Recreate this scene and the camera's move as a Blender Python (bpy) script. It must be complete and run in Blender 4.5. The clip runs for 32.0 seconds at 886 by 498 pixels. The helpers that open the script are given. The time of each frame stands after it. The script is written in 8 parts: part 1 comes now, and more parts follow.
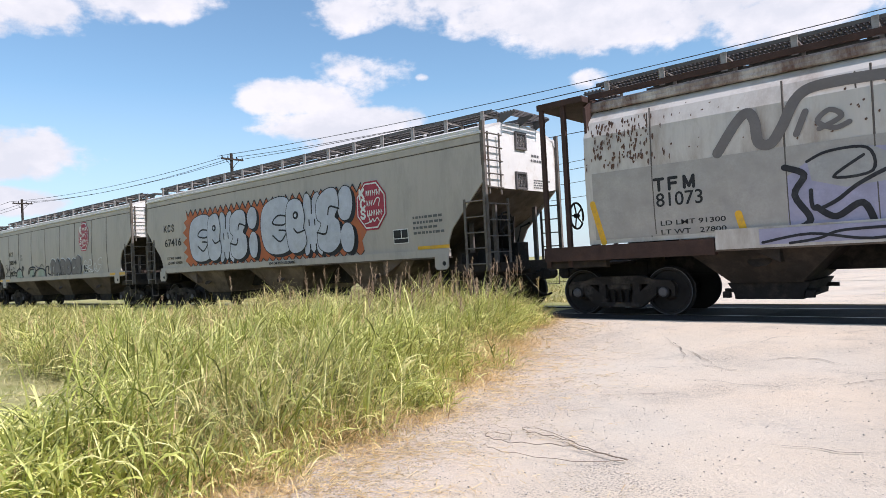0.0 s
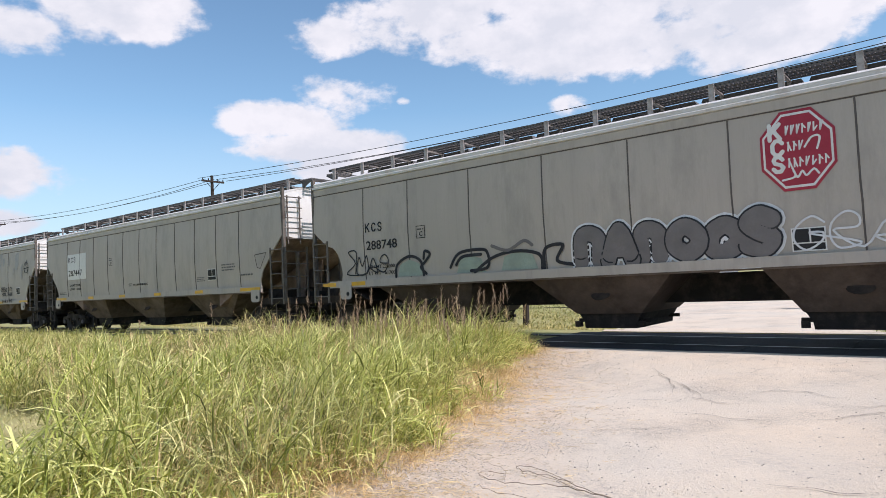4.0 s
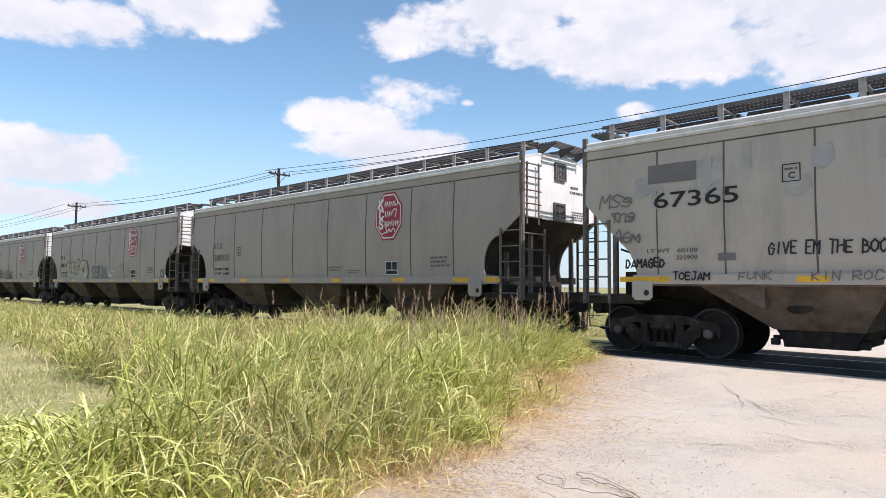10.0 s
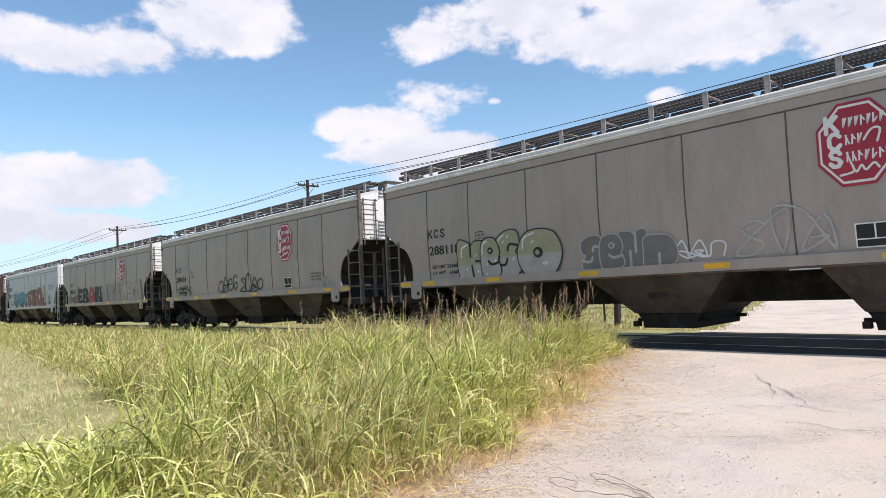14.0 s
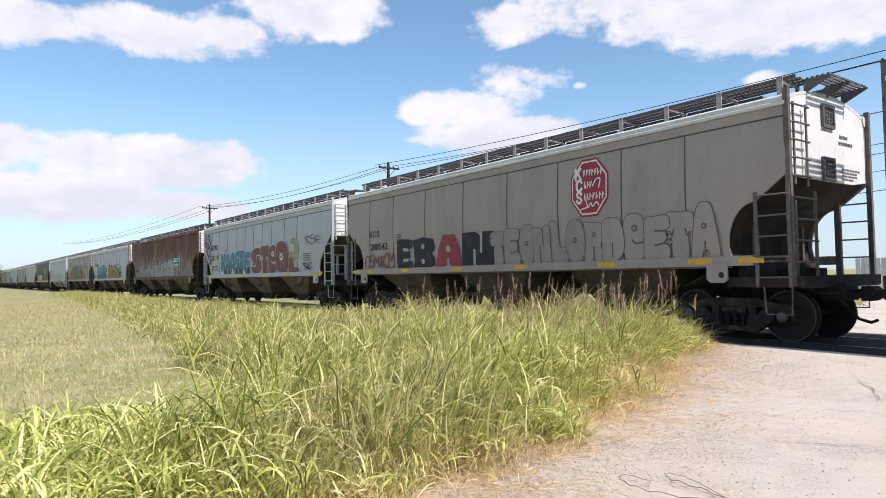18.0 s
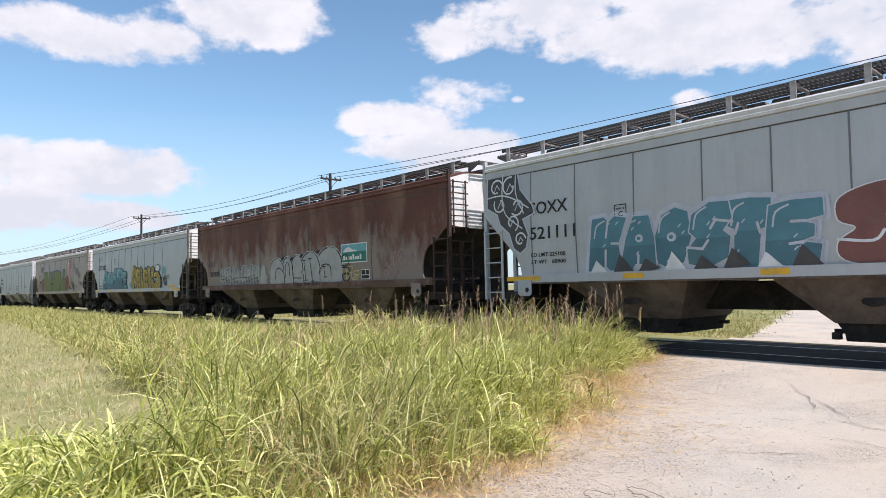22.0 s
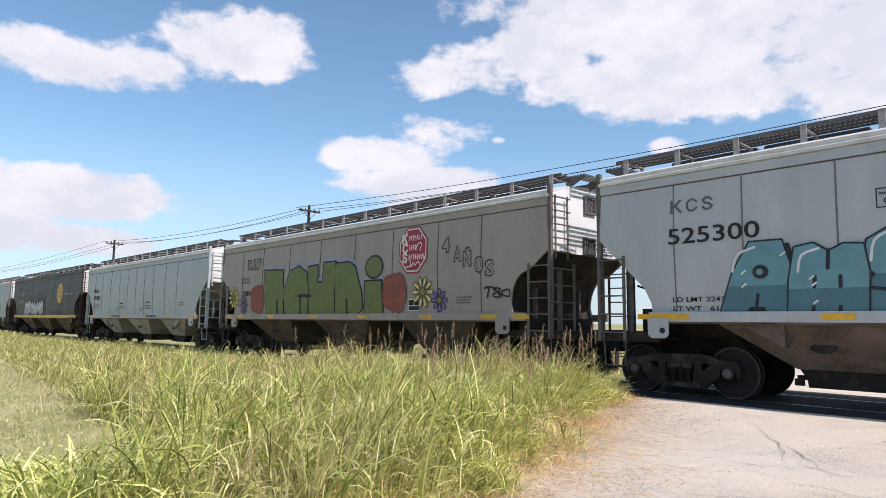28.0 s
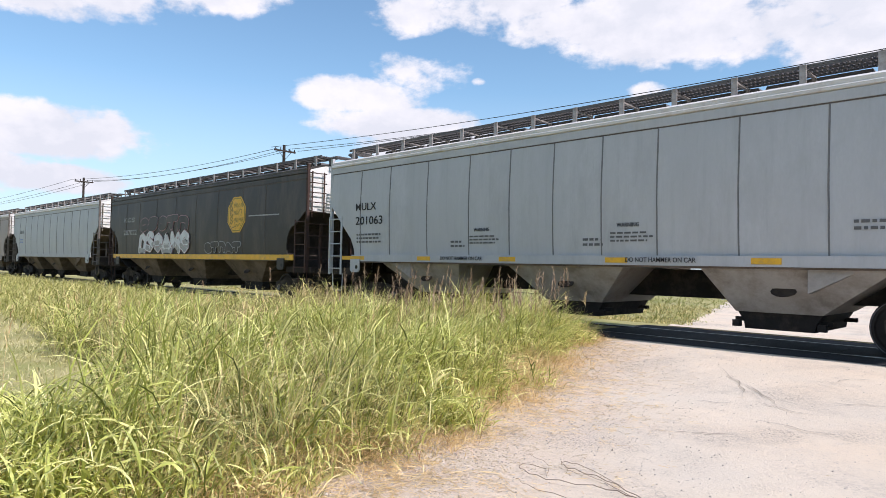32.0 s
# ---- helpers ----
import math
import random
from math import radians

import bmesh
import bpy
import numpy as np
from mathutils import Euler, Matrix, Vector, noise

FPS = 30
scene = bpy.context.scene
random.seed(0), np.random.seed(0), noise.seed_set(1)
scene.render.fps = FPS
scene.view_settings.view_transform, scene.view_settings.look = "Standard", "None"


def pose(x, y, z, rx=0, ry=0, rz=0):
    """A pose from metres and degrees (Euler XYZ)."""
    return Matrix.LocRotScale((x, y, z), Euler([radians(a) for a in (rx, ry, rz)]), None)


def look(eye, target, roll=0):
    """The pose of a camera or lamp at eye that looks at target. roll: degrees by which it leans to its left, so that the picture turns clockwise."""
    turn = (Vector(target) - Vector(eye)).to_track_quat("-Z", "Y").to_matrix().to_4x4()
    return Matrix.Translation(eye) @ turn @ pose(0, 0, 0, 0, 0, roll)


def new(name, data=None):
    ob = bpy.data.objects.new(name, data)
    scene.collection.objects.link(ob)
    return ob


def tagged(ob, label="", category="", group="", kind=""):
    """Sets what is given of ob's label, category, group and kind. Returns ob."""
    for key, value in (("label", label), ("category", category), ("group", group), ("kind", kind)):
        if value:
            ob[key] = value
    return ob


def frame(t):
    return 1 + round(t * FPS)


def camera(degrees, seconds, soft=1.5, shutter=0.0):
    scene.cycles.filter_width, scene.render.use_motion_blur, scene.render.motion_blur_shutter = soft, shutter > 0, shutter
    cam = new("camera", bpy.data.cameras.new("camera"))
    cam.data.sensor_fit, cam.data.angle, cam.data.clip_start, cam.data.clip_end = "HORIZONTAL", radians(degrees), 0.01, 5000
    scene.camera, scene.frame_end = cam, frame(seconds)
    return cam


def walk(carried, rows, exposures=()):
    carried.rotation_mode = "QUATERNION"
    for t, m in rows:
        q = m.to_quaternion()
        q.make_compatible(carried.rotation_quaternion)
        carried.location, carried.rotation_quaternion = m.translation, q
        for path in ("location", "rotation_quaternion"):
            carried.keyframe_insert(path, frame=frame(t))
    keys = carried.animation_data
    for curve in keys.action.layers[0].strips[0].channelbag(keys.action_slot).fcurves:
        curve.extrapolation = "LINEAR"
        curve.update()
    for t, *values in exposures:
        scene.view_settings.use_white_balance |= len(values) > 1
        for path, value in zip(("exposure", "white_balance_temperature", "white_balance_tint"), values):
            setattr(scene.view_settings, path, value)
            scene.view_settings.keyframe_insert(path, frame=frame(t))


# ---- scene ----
cam = camera(68.78, 32.0, soft=0.6)
PATH = [
    (0.0, 0.106, -0.059, 1.254, 91.08, 3.04, 41.47),
    (0.5, 0.111, -0.063, 1.257, 91.50, 2.65, 42.00),
    (1.0, 0.105, -0.073, 1.251, 92.24, 2.74, 41.49),
    (1.5, 0.077, -0.073, 1.277, 90.08, 3.03, 43.23),
    (2.0, -0.007, -0.093, 1.306, 92.48, 2.07, 44.18),
    (2.5, -0.069, -0.109, 1.318, 93.46, 3.04, 44.28),
    (4.5, 0.009, -0.056, 1.369, 93.58, 1.66, 34.19),
    (5.0, 0.035, -0.041, 1.373, 97.14, 1.88, 22.95),
    (5.5, 0.016, -0.026, 1.366, 97.29, 1.90, 15.80),
    (6.0, 0.000, 0.000, 1.368, 97.11, 1.78, 12.23),
    (6.5, -0.020, -0.015, 1.371, 96.97, 2.29, 12.08),
    (7.0, -0.053, -0.039, 1.342, 96.32, 2.27, 13.92),
    (7.5, -0.084, -0.037, 1.365, 96.12, 1.74, 22.07),
    (8.0, -0.120, -0.070, 1.336, 94.91, 0.35, 34.58),
    (8.5, -0.119, -0.090, 1.303, 93.59, -0.67, 40.39),
    (9.0, -0.126, -0.103, 1.325, 91.72, 3.32, 40.85),
    (9.5, -0.143, -0.077, 1.315, 92.94, 2.43, 43.11),
    (10.0, -0.165, -0.054, 1.295, 93.28, -0.42, 44.58),
    (10.5, -0.117, -0.005, 1.285, 92.73, 1.09, 42.73),
    (11.0, -0.148, 0.026, 1.336, 91.69, 2.61, 43.74),
    (11.5, -0.067, 0.085, 1.327, 93.07, 2.02, 47.37),
    (12.0, 0.009, 0.136, 1.290, 92.20, 1.47, 46.78),
    (12.5, 0.034, 0.172, 1.273, 90.72, 1.98, 47.76),
    (13.0, 0.003, 0.186, 1.253, 87.57, 4.33, 46.69),
    (13.5, -0.006, 0.215, 1.299, 89.60, 4.46, 48.05),
    (14.0, -0.002, 0.242, 1.312, 93.44, 2.98, 47.96),
    (14.5, -0.020, 0.256, 1.303, 93.55, 3.05, 49.33),
    (15.0, -0.032, 0.270, 1.281, 90.71, 3.19, 52.75),
    (15.5, -0.048, 0.298, 1.279, 90.45, 3.93, 54.47),
    (17.5, -0.112, 0.409, 1.272, 93.39, 1.76, 54.31),
    (18.0, -0.124, 0.440, 1.272, 92.36, 0.96, 54.82),
    (18.5, -0.136, 0.469, 1.264, 91.94, 0.07, 53.99),
    (19.0, -0.149, 0.500, 1.272, 91.97, -0.15, 54.09),
    (19.5, -0.142, 0.464, 1.277, 92.35, 0.33, 53.56),
    (20.0, -0.127, 0.434, 1.285, 92.50, -0.95, 55.65),
    (20.5, -0.127, 0.396, 1.307, 92.51, 0.15, 54.78),
    (21.0, -0.155, 0.338, 1.313, 94.44, 1.00, 53.34),
    (21.5, -0.206, 0.315, 1.342, 93.15, 0.99, 52.91),
    (22.0, -0.251, 0.289, 1.334, 93.24, 1.22, 49.53),
    (22.5, -0.247, 0.292, 1.316, 93.74, -0.80, 46.90),
    (23.0, -0.236, 0.301, 1.314, 94.45, -0.49, 44.93),
    (23.5, -0.237, 0.297, 1.299, 95.52, 0.08, 44.94),
    (24.0, -0.244, 0.291, 1.291, 94.92, -0.95, 45.54),
    (24.5, -0.253, 0.282, 1.281, 95.84, -1.16, 44.87),
    (26.5, -0.243, 0.286, 1.297, 94.34, 0.46, 45.68),
    (27.0, -0.260, 0.274, 1.315, 93.68, -0.19, 48.57),
    (27.5, -0.222, 0.296, 1.367, 93.25, -1.17, 49.01),
    (28.0, -0.242, 0.275, 1.309, 96.46, -0.56, 47.35),
    (28.5, -0.245, 0.285, 1.278, 93.34, -0.69, 48.26),
    (29.0, -0.252, 0.296, 1.319, 92.68, -1.13, 48.58),
    (29.5, -0.266, 0.304, 1.335, 91.80, -0.65, 49.05),
    (30.0, -0.246, 0.331, 1.324, 92.50, -0.58, 49.20),
    (30.5, -0.240, 0.332, 1.297, 92.51, -0.54, 47.72),
    (31.0, -0.242, 0.331, 1.295, 92.33, -0.95, 44.90),
    (31.5, -0.249, 0.333, 1.301, 92.19, -1.34, 45.16),
    (32.0, -0.235, 0.336, 1.283, 91.47, -1.10, 45.32),
]
walk(cam, [(t, pose(*p)) for t, *p in PATH], [(t, e, 6300, 20) for t, e in ((0.0, 0.04), (2.5, 0.04), (4.5, -0.10), (5.5, -0.14), (8.2, -0.13), (9.5, 0.04), (12.5, 0.08), (13.2, 0.0), (14.0, 0.03), (15.0, 0.01), (18.0, 0.06), (19.0, 0.09), (20.0, -0.04), (21.0, -0.01), (25.0, 0.01), (28.0, -0.01), (30.0, 0.07), (32.0, 0.06))])

# ---- world, sun, exposure ----
SUN_EL, SUN_AZ = 50.0, 6.0          # height, and turn of the sun from +x towards +y
world = bpy.data.worlds.new("world")
scene.world = world
world.use_nodes = True
scene.view_settings.exposure = 0.0


def sky_nodes():
    """Clear sky with heaps of fair-weather cloud, laid out by bearing and height."""
    nt = world.node_tree
    N, L = nt.nodes, nt.links
    N.clear()

    def op(name, a, b=None, c=None):
        n = N.new("ShaderNodeMath")
        n.operation = name
        for i, v in enumerate((a, b, c)):
            if v is None:
                continue
            if isinstance(v, (int, float)):
                n.inputs[i].default_value = v
            else:
                L.new(v, n.inputs[i])
        return n.outputs[0]

    sky = N.new("ShaderNodeTexSky")
    sky.sky_type, sky.sun_disc = "NISHITA", False
    sky.sun_elevation, sky.sun_rotation = radians(SUN_EL), radians(90 - SUN_AZ)
    sky.air_density, sky.dust_density, sky.ozone_density = 1.0, 0.25, 1.8
    tc = N.new("ShaderNodeTexCoord")
    sep = N.new("ShaderNodeSeparateXYZ")
    L.new(tc.outputs["Generated"], sep.inputs[0])
    az = op("MULTIPLY", op("ARCTAN2", op("MULTIPLY", sep.outputs[0], -1.0), sep.outputs[1]), 57.2958)
    el = op("MULTIPLY", op("ARCSINE", sep.outputs[2]), 57.2958)
    com = N.new("ShaderNodeCombineXYZ")
    L.new(az, com.inputs[0])
    L.new(op("MULTIPLY", el, 1.5), com.inputs[1])

    def fbm(scale, detail, rough, seed, up=0.0):
        n = N.new("ShaderNodeTexNoise")
        n.inputs["Scale"].default_value, n.inputs["Detail"].default_value, n.inputs["Roughness"].default_value = scale, detail, rough
        m = N.new("ShaderNodeVectorMath")
        m.operation = "ADD"
        m.inputs[1].default_value = (seed - 0.9 * up, seed * 0.7 + up, 0)
        L.new(com.outputs[0], m.inputs[0])
        L.new(m.outputs[0], n.inputs["Vector"])
        return n.outputs["Fac"]

    big, fine, soft_grey, puff = fbm(0.11, 8, 0.57, 3.1), fbm(0.34, 8, 0.58, 11.7), fbm(0.09, 5, 0.55, 23.0), fbm(0.22, 7, 0.6, 11.7, 1.0)
    wob = op("ADD", op("MULTIPLY", op("SUBTRACT", big, 0.5), 2.4), op("MULTIPLY", op("SUBTRACT", fine, 0.5), 2.4))
    # bearing, height, half width, half height of each heap of cloud, in degrees
    heaps = [(24.8, 24.5, 17, 4.6), (21, 19.2, 14, 3.2), (31, 27, 16, 5), (14, 29, 14, 6), (26, 20.5, 13, 4.2), (17, 21.5, 10, 3.4), (44, 22.3, 4.4, 2.6), (38, 23.5, 7, 3.2), (33, 20.5, 8, 2.4), (48, 21.2, 5.2, 1.9), (9, 22.5, 7, 3.2), (10, 19.5, 9, 3.4), (6, 24, 9, 4), (2.5, 19.8, 4.6, 2.0), (12, 17.5, 8, 2.4),
             (47.9, 16.5, 4.2, 1.7), (52.8, 14.5, 6.4, 1.9), (49.6, 12.3, 8.0, 1.8), (46, 10.6, 8.2, 1.8),
             (80, 19.5, 6.0, 2.1), (65.6, 22.6, 7.4, 3.4), (73, 20.2, 3.6, 1.6), (91, 19, 8, 2.2), (79, 9.6, 9.6, 2.4), (84, 6.4, 8, 2.2), (77, 6.0, 6, 1.3), (92, 10, 7, 2),
             (28.0, 14.7, 2.0, 0.9), (42.5, 16.0, 0.7, 0.4), (-0.5, 15.5, 5.2, 2.1), (-16.9, 17.7, 2.0, 1.5), (-24.0, 15.8, 4.0, 2.6), (2, 8.5, 9, 2.2), (0, 4, 12, 3)]
    rest = [(115, 25, 20, 6), (140, 18, 24, 6), (190, 30, 30, 9), (-60, 22, 22, 7), (-100, 30, 26, 8), (60, 45, 24, 7), (-20, 50, 26, 9)]
    mask = None
    for a, e, ra, re in heaps + rest:
        peak = 1.0 if ra > 5 else 0.62 if ra > 2.5 else 0.42
        ra, re = (ra, re) if ra > 5 else (ra * 1.45, re * 1.45)
        dx = op("DIVIDE", op("SUBTRACT", az, a if a <= 180 else a - 360), ra)
        dy = op("DIVIDE", op("SUBTRACT", el, e), re)
        m = op("SUBTRACT", peak, op("ADD", op("MULTIPLY", dx, dx), op("MULTIPLY", dy, dy)))
        mask = m if mask is None else op("MAXIMUM", mask, m)
    mask = op("MULTIPLY", op("MAXIMUM", mask, -1.3), 1.35)
    dens = op("ADD", mask, wob)
    ramp = N.new("ShaderNodeMapRange")
    ramp.interpolation_type = "SMOOTHSTEP"
    ramp.inputs["From Min"].default_value, ramp.inputs["From Max"].default_value = 0.0, 0.8
    L.new(dens, ramp.inputs["Value"])
    # veil near the horizon
    veil = N.new("ShaderNodeMapRange")
    veil.inputs["From Min"].default_value, veil.inputs["From Max"].default_value = 15.0, 0.0
    veil.inputs["To Max"].default_value = 0.8
    L.new(el, veil.inputs["Value"])
    alpha = ramp.outputs[0]
    # thicker cloud turns greyer
    core = N.new("ShaderNodeMapRange")
    core.inputs["From Min"].default_value, core.inputs["From Max"].default_value = 0.0, 1.0
    L.new(op("ADD", op("MULTIPLY", op("SUBTRACT", soft_grey, 0.40), 3.4), op("ADD", op("MULTIPLY", op("SUBTRACT", puff, fine), 2.2), op("ADD", op("MULTIPLY", dens, 0.22), op("MULTIPLY", op("MAXIMUM", op("SUBTRACT", 14.0, el), 0.0), 0.055)))), core.inputs["Value"])
    tint = N.new("ShaderNodeMix")
    tint.data_type = "RGBA"
    tint.inputs[6].default_value, tint.inputs[7].default_value = (0.985, 1.0, 1.0, 1), (0.80, 0.845, 0.88, 1)
    L.new(core.outputs[0], tint.inputs[0])
    b_sky, b_cloud, mix, out = N.new("ShaderNodeBackground"), N.new("ShaderNodeBackground"), N.new("ShaderNodeMixShader"), N.new("ShaderNodeOutputWorld")
    b_sky.inputs[1].default_value, b_cloud.inputs[1].default_value = 0.158, 0.95
    blue = N.new("ShaderNodeMix")
    blue.data_type, blue.blend_type = "RGBA", "MULTIPLY"
    blue.inputs[0].default_value, blue.inputs[7].default_value = 1.0, (0.94, 1.11, 1.03, 1)
    L.new(sky.outputs[0], blue.inputs[6])
    haze = N.new("ShaderNodeMix")
    haze.data_type = "RGBA"
    haze.inputs[7].default_value = (3.35, 4.15, 4.9, 1)
    L.new(veil.outputs[0], haze.inputs[0])
    L.new(blue.outputs[2], haze.inputs[6])
    L.new(haze.outputs[2], b_sky.inputs[0])
    L.new(tint.outputs[2], b_cloud.inputs[0])
    L.new(alpha, mix.inputs[0])
    L.new(b_sky.outputs[0], mix.inputs[1])
    L.new(b_cloud.outputs[0], mix.inputs[2])
    L.new(mix.outputs[0], out.inputs[0])


sky_nodes()
sun = new("sun", bpy.data.lights.new("sun", "SUN"))
sun.data.energy, sun.data.angle, sun.data.color = 4.9, radians(0.6), (1.0, 0.95, 0.905)
_e, _a = radians(SUN_EL), radians(SUN_AZ)
sun.matrix_world = look((0, 0, 0), (-math.cos(_e) * math.cos(_a), -math.cos(_e) * math.sin(_a), -math.sin(_e)))


# ---- materials ----
def mat(name, base, rough=0.6, metal=0.0, var=0.18, scale=2.0, fine=30.0, bump=0.15, second=None, amount=0.5, stretch=(1, 1, 1), rand=0.0, space="Object", streak=0.0, island=0.0):
    """Painted, rusty, earthen or stony surface: two scales of variation, stains of a second colour, fine relief."""
    m = bpy.data.materials.new(name)
    m.use_nodes = True
    N, L = m.node_tree.nodes, m.node_tree.links
    P = N["Principled BSDF"]
    P.inputs["Roughness"].default_value, P.inputs["Metallic"].default_value = rough, metal
    P.inputs["Specular IOR Level"].default_value = 0.3
    tc, mp = N.new("ShaderNodeTexCoord"), N.new("ShaderNodeMapping")
    mp.inputs["Scale"].default_value = stretch
    L.new(tc.outputs[space], mp.inputs[0])

    def noise_tex(s, d, r=0.6):
        n = N.new("ShaderNodeTexNoise")
        n.inputs["Scale"].default_value, n.inputs["Detail"].default_value, n.inputs["Roughness"].default_value = s, d, r
        L.new(mp.outputs[0], n.inputs["Vector"])
        return n.outputs["Fac"]

    def mixed(fac, a, b, blend="MIX"):
        n = N.new("ShaderNodeMix")
        n.data_type, n.blend_type = "RGBA", blend
        for sock, v in ((n.inputs[0], fac), (n.inputs[6], a), (n.inputs[7], b)):
            if hasattr(v, "links"):
                L.new(v, sock)
            else:
                sock.default_value = v if isinstance(v, float) else (*v, 1)
        return n.outputs[2]

    def ramp(sock, lo, hi, to=1.0):
        n = N.new("ShaderNodeMapRange")
        n.inputs["From Min"].default_value, n.inputs["From Max"].default_value, n.inputs["To Max"].default_value = lo, hi, to
        L.new(sock, n.inputs["Value"])
        return n.outputs[0]

    large, small = noise_tex(scale, 5), noise_tex(fine, 4)
    dark, light = tuple(c * (1 - var) for c in base), tuple(min(1, c * (1 + var)) for c in base)
    col = mixed(ramp(large, 0.3, 0.7), dark, light)
    col = mixed(ramp(small, 0.35, 0.7, 0.5), col, dark)
    if second:
        col = mixed(ramp(noise_tex(scale * 0.7 + 0.3, 8, 0.7), 0.62 - amount * 0.35, 0.75 - amount * 0.2), col, second)
    if streak:
        sm = N.new("ShaderNodeMapping")
        sm.inputs["Scale"].default_value = (3.2, 3.2, 0.22)
        L.new(tc.outputs[space], sm.inputs[0])
        for s, lo, hi, shade in ((1.6, 0.52, 0.75, 0.62), (4.5, 0.58, 0.72, 0.75), (1.1, 0.60, 0.80, 1.22)):
            n = N.new("ShaderNodeTexNoise")
            n.inputs["Scale"].default_value, n.inputs["Detail"].default_value, n.inputs["Roughness"].default_value = s, 6, 0.65
            L.new(sm.outputs[0], n.inputs["Vector"])
            col = mixed(ramp(n.outputs["Fac"], lo, hi, streak), col, tuple(min(1, c * shade) for c in base))
    if island:
        geo = N.new("ShaderNodeNewGeometry")
        col = mixed(ramp(geo.outputs["Random Per Island"], 0.0, 1.0, island), col, tuple(c * 0.35 for c in base))
    if rand:
        info = N.new("ShaderNodeObjectInfo")
        col = mixed(ramp(info.outputs["Random"], 0.0, 1.0, rand), col, tuple(c * 0.55 for c in base))
    L.new(col, P.inputs["Base Color"])
    if bump:
        b = N.new("ShaderNodeBump")
        b.inputs["Strength"].default_value, b.inputs["Distance"].default_value = bump, 0.02
        L.new(small, b.inputs["Height"])
        L.new(b.outputs[0], P.inputs["Normal"])
    return m


def leaf_mat(name, a, b, c, rough=0.5):
    """Grass and leaves: three tones by blade, some light let through."""
    m = bpy.data.materials.new(name)
    m.use_nodes = True
    N, L = m.node_tree.nodes, m.node_tree.links
    P, out = N["Principled BSDF"], N["Material Output"]
    P.inputs["Roughness"].default_value = rough
    g, r = N.new("ShaderNodeNewGeometry"), N.new("ShaderNodeValToRGB")
    L.new(g.outputs["Random Per Island"], r.inputs[0])
    els = r.color_ramp.elements
    els[0].color, els[1].color = (*a, 1), (*c, 1)
    mid = els.new(0.5)
    mid.color = (*b, 1)
    L.new(r.outputs[0], P.inputs["Base Color"])
    tr, mx = N.new("ShaderNodeBsdfTranslucent"), N.new("ShaderNodeMixShader")
    L.new(r.outputs[0], tr.inputs[0])
    mx.inputs[0].default_value = 0.27
    L.new(P.outputs[0], mx.inputs[1])
    L.new(tr.outputs[0], mx.inputs[2])
    L.new(mx.outputs[0], out.inputs[0])
    return m


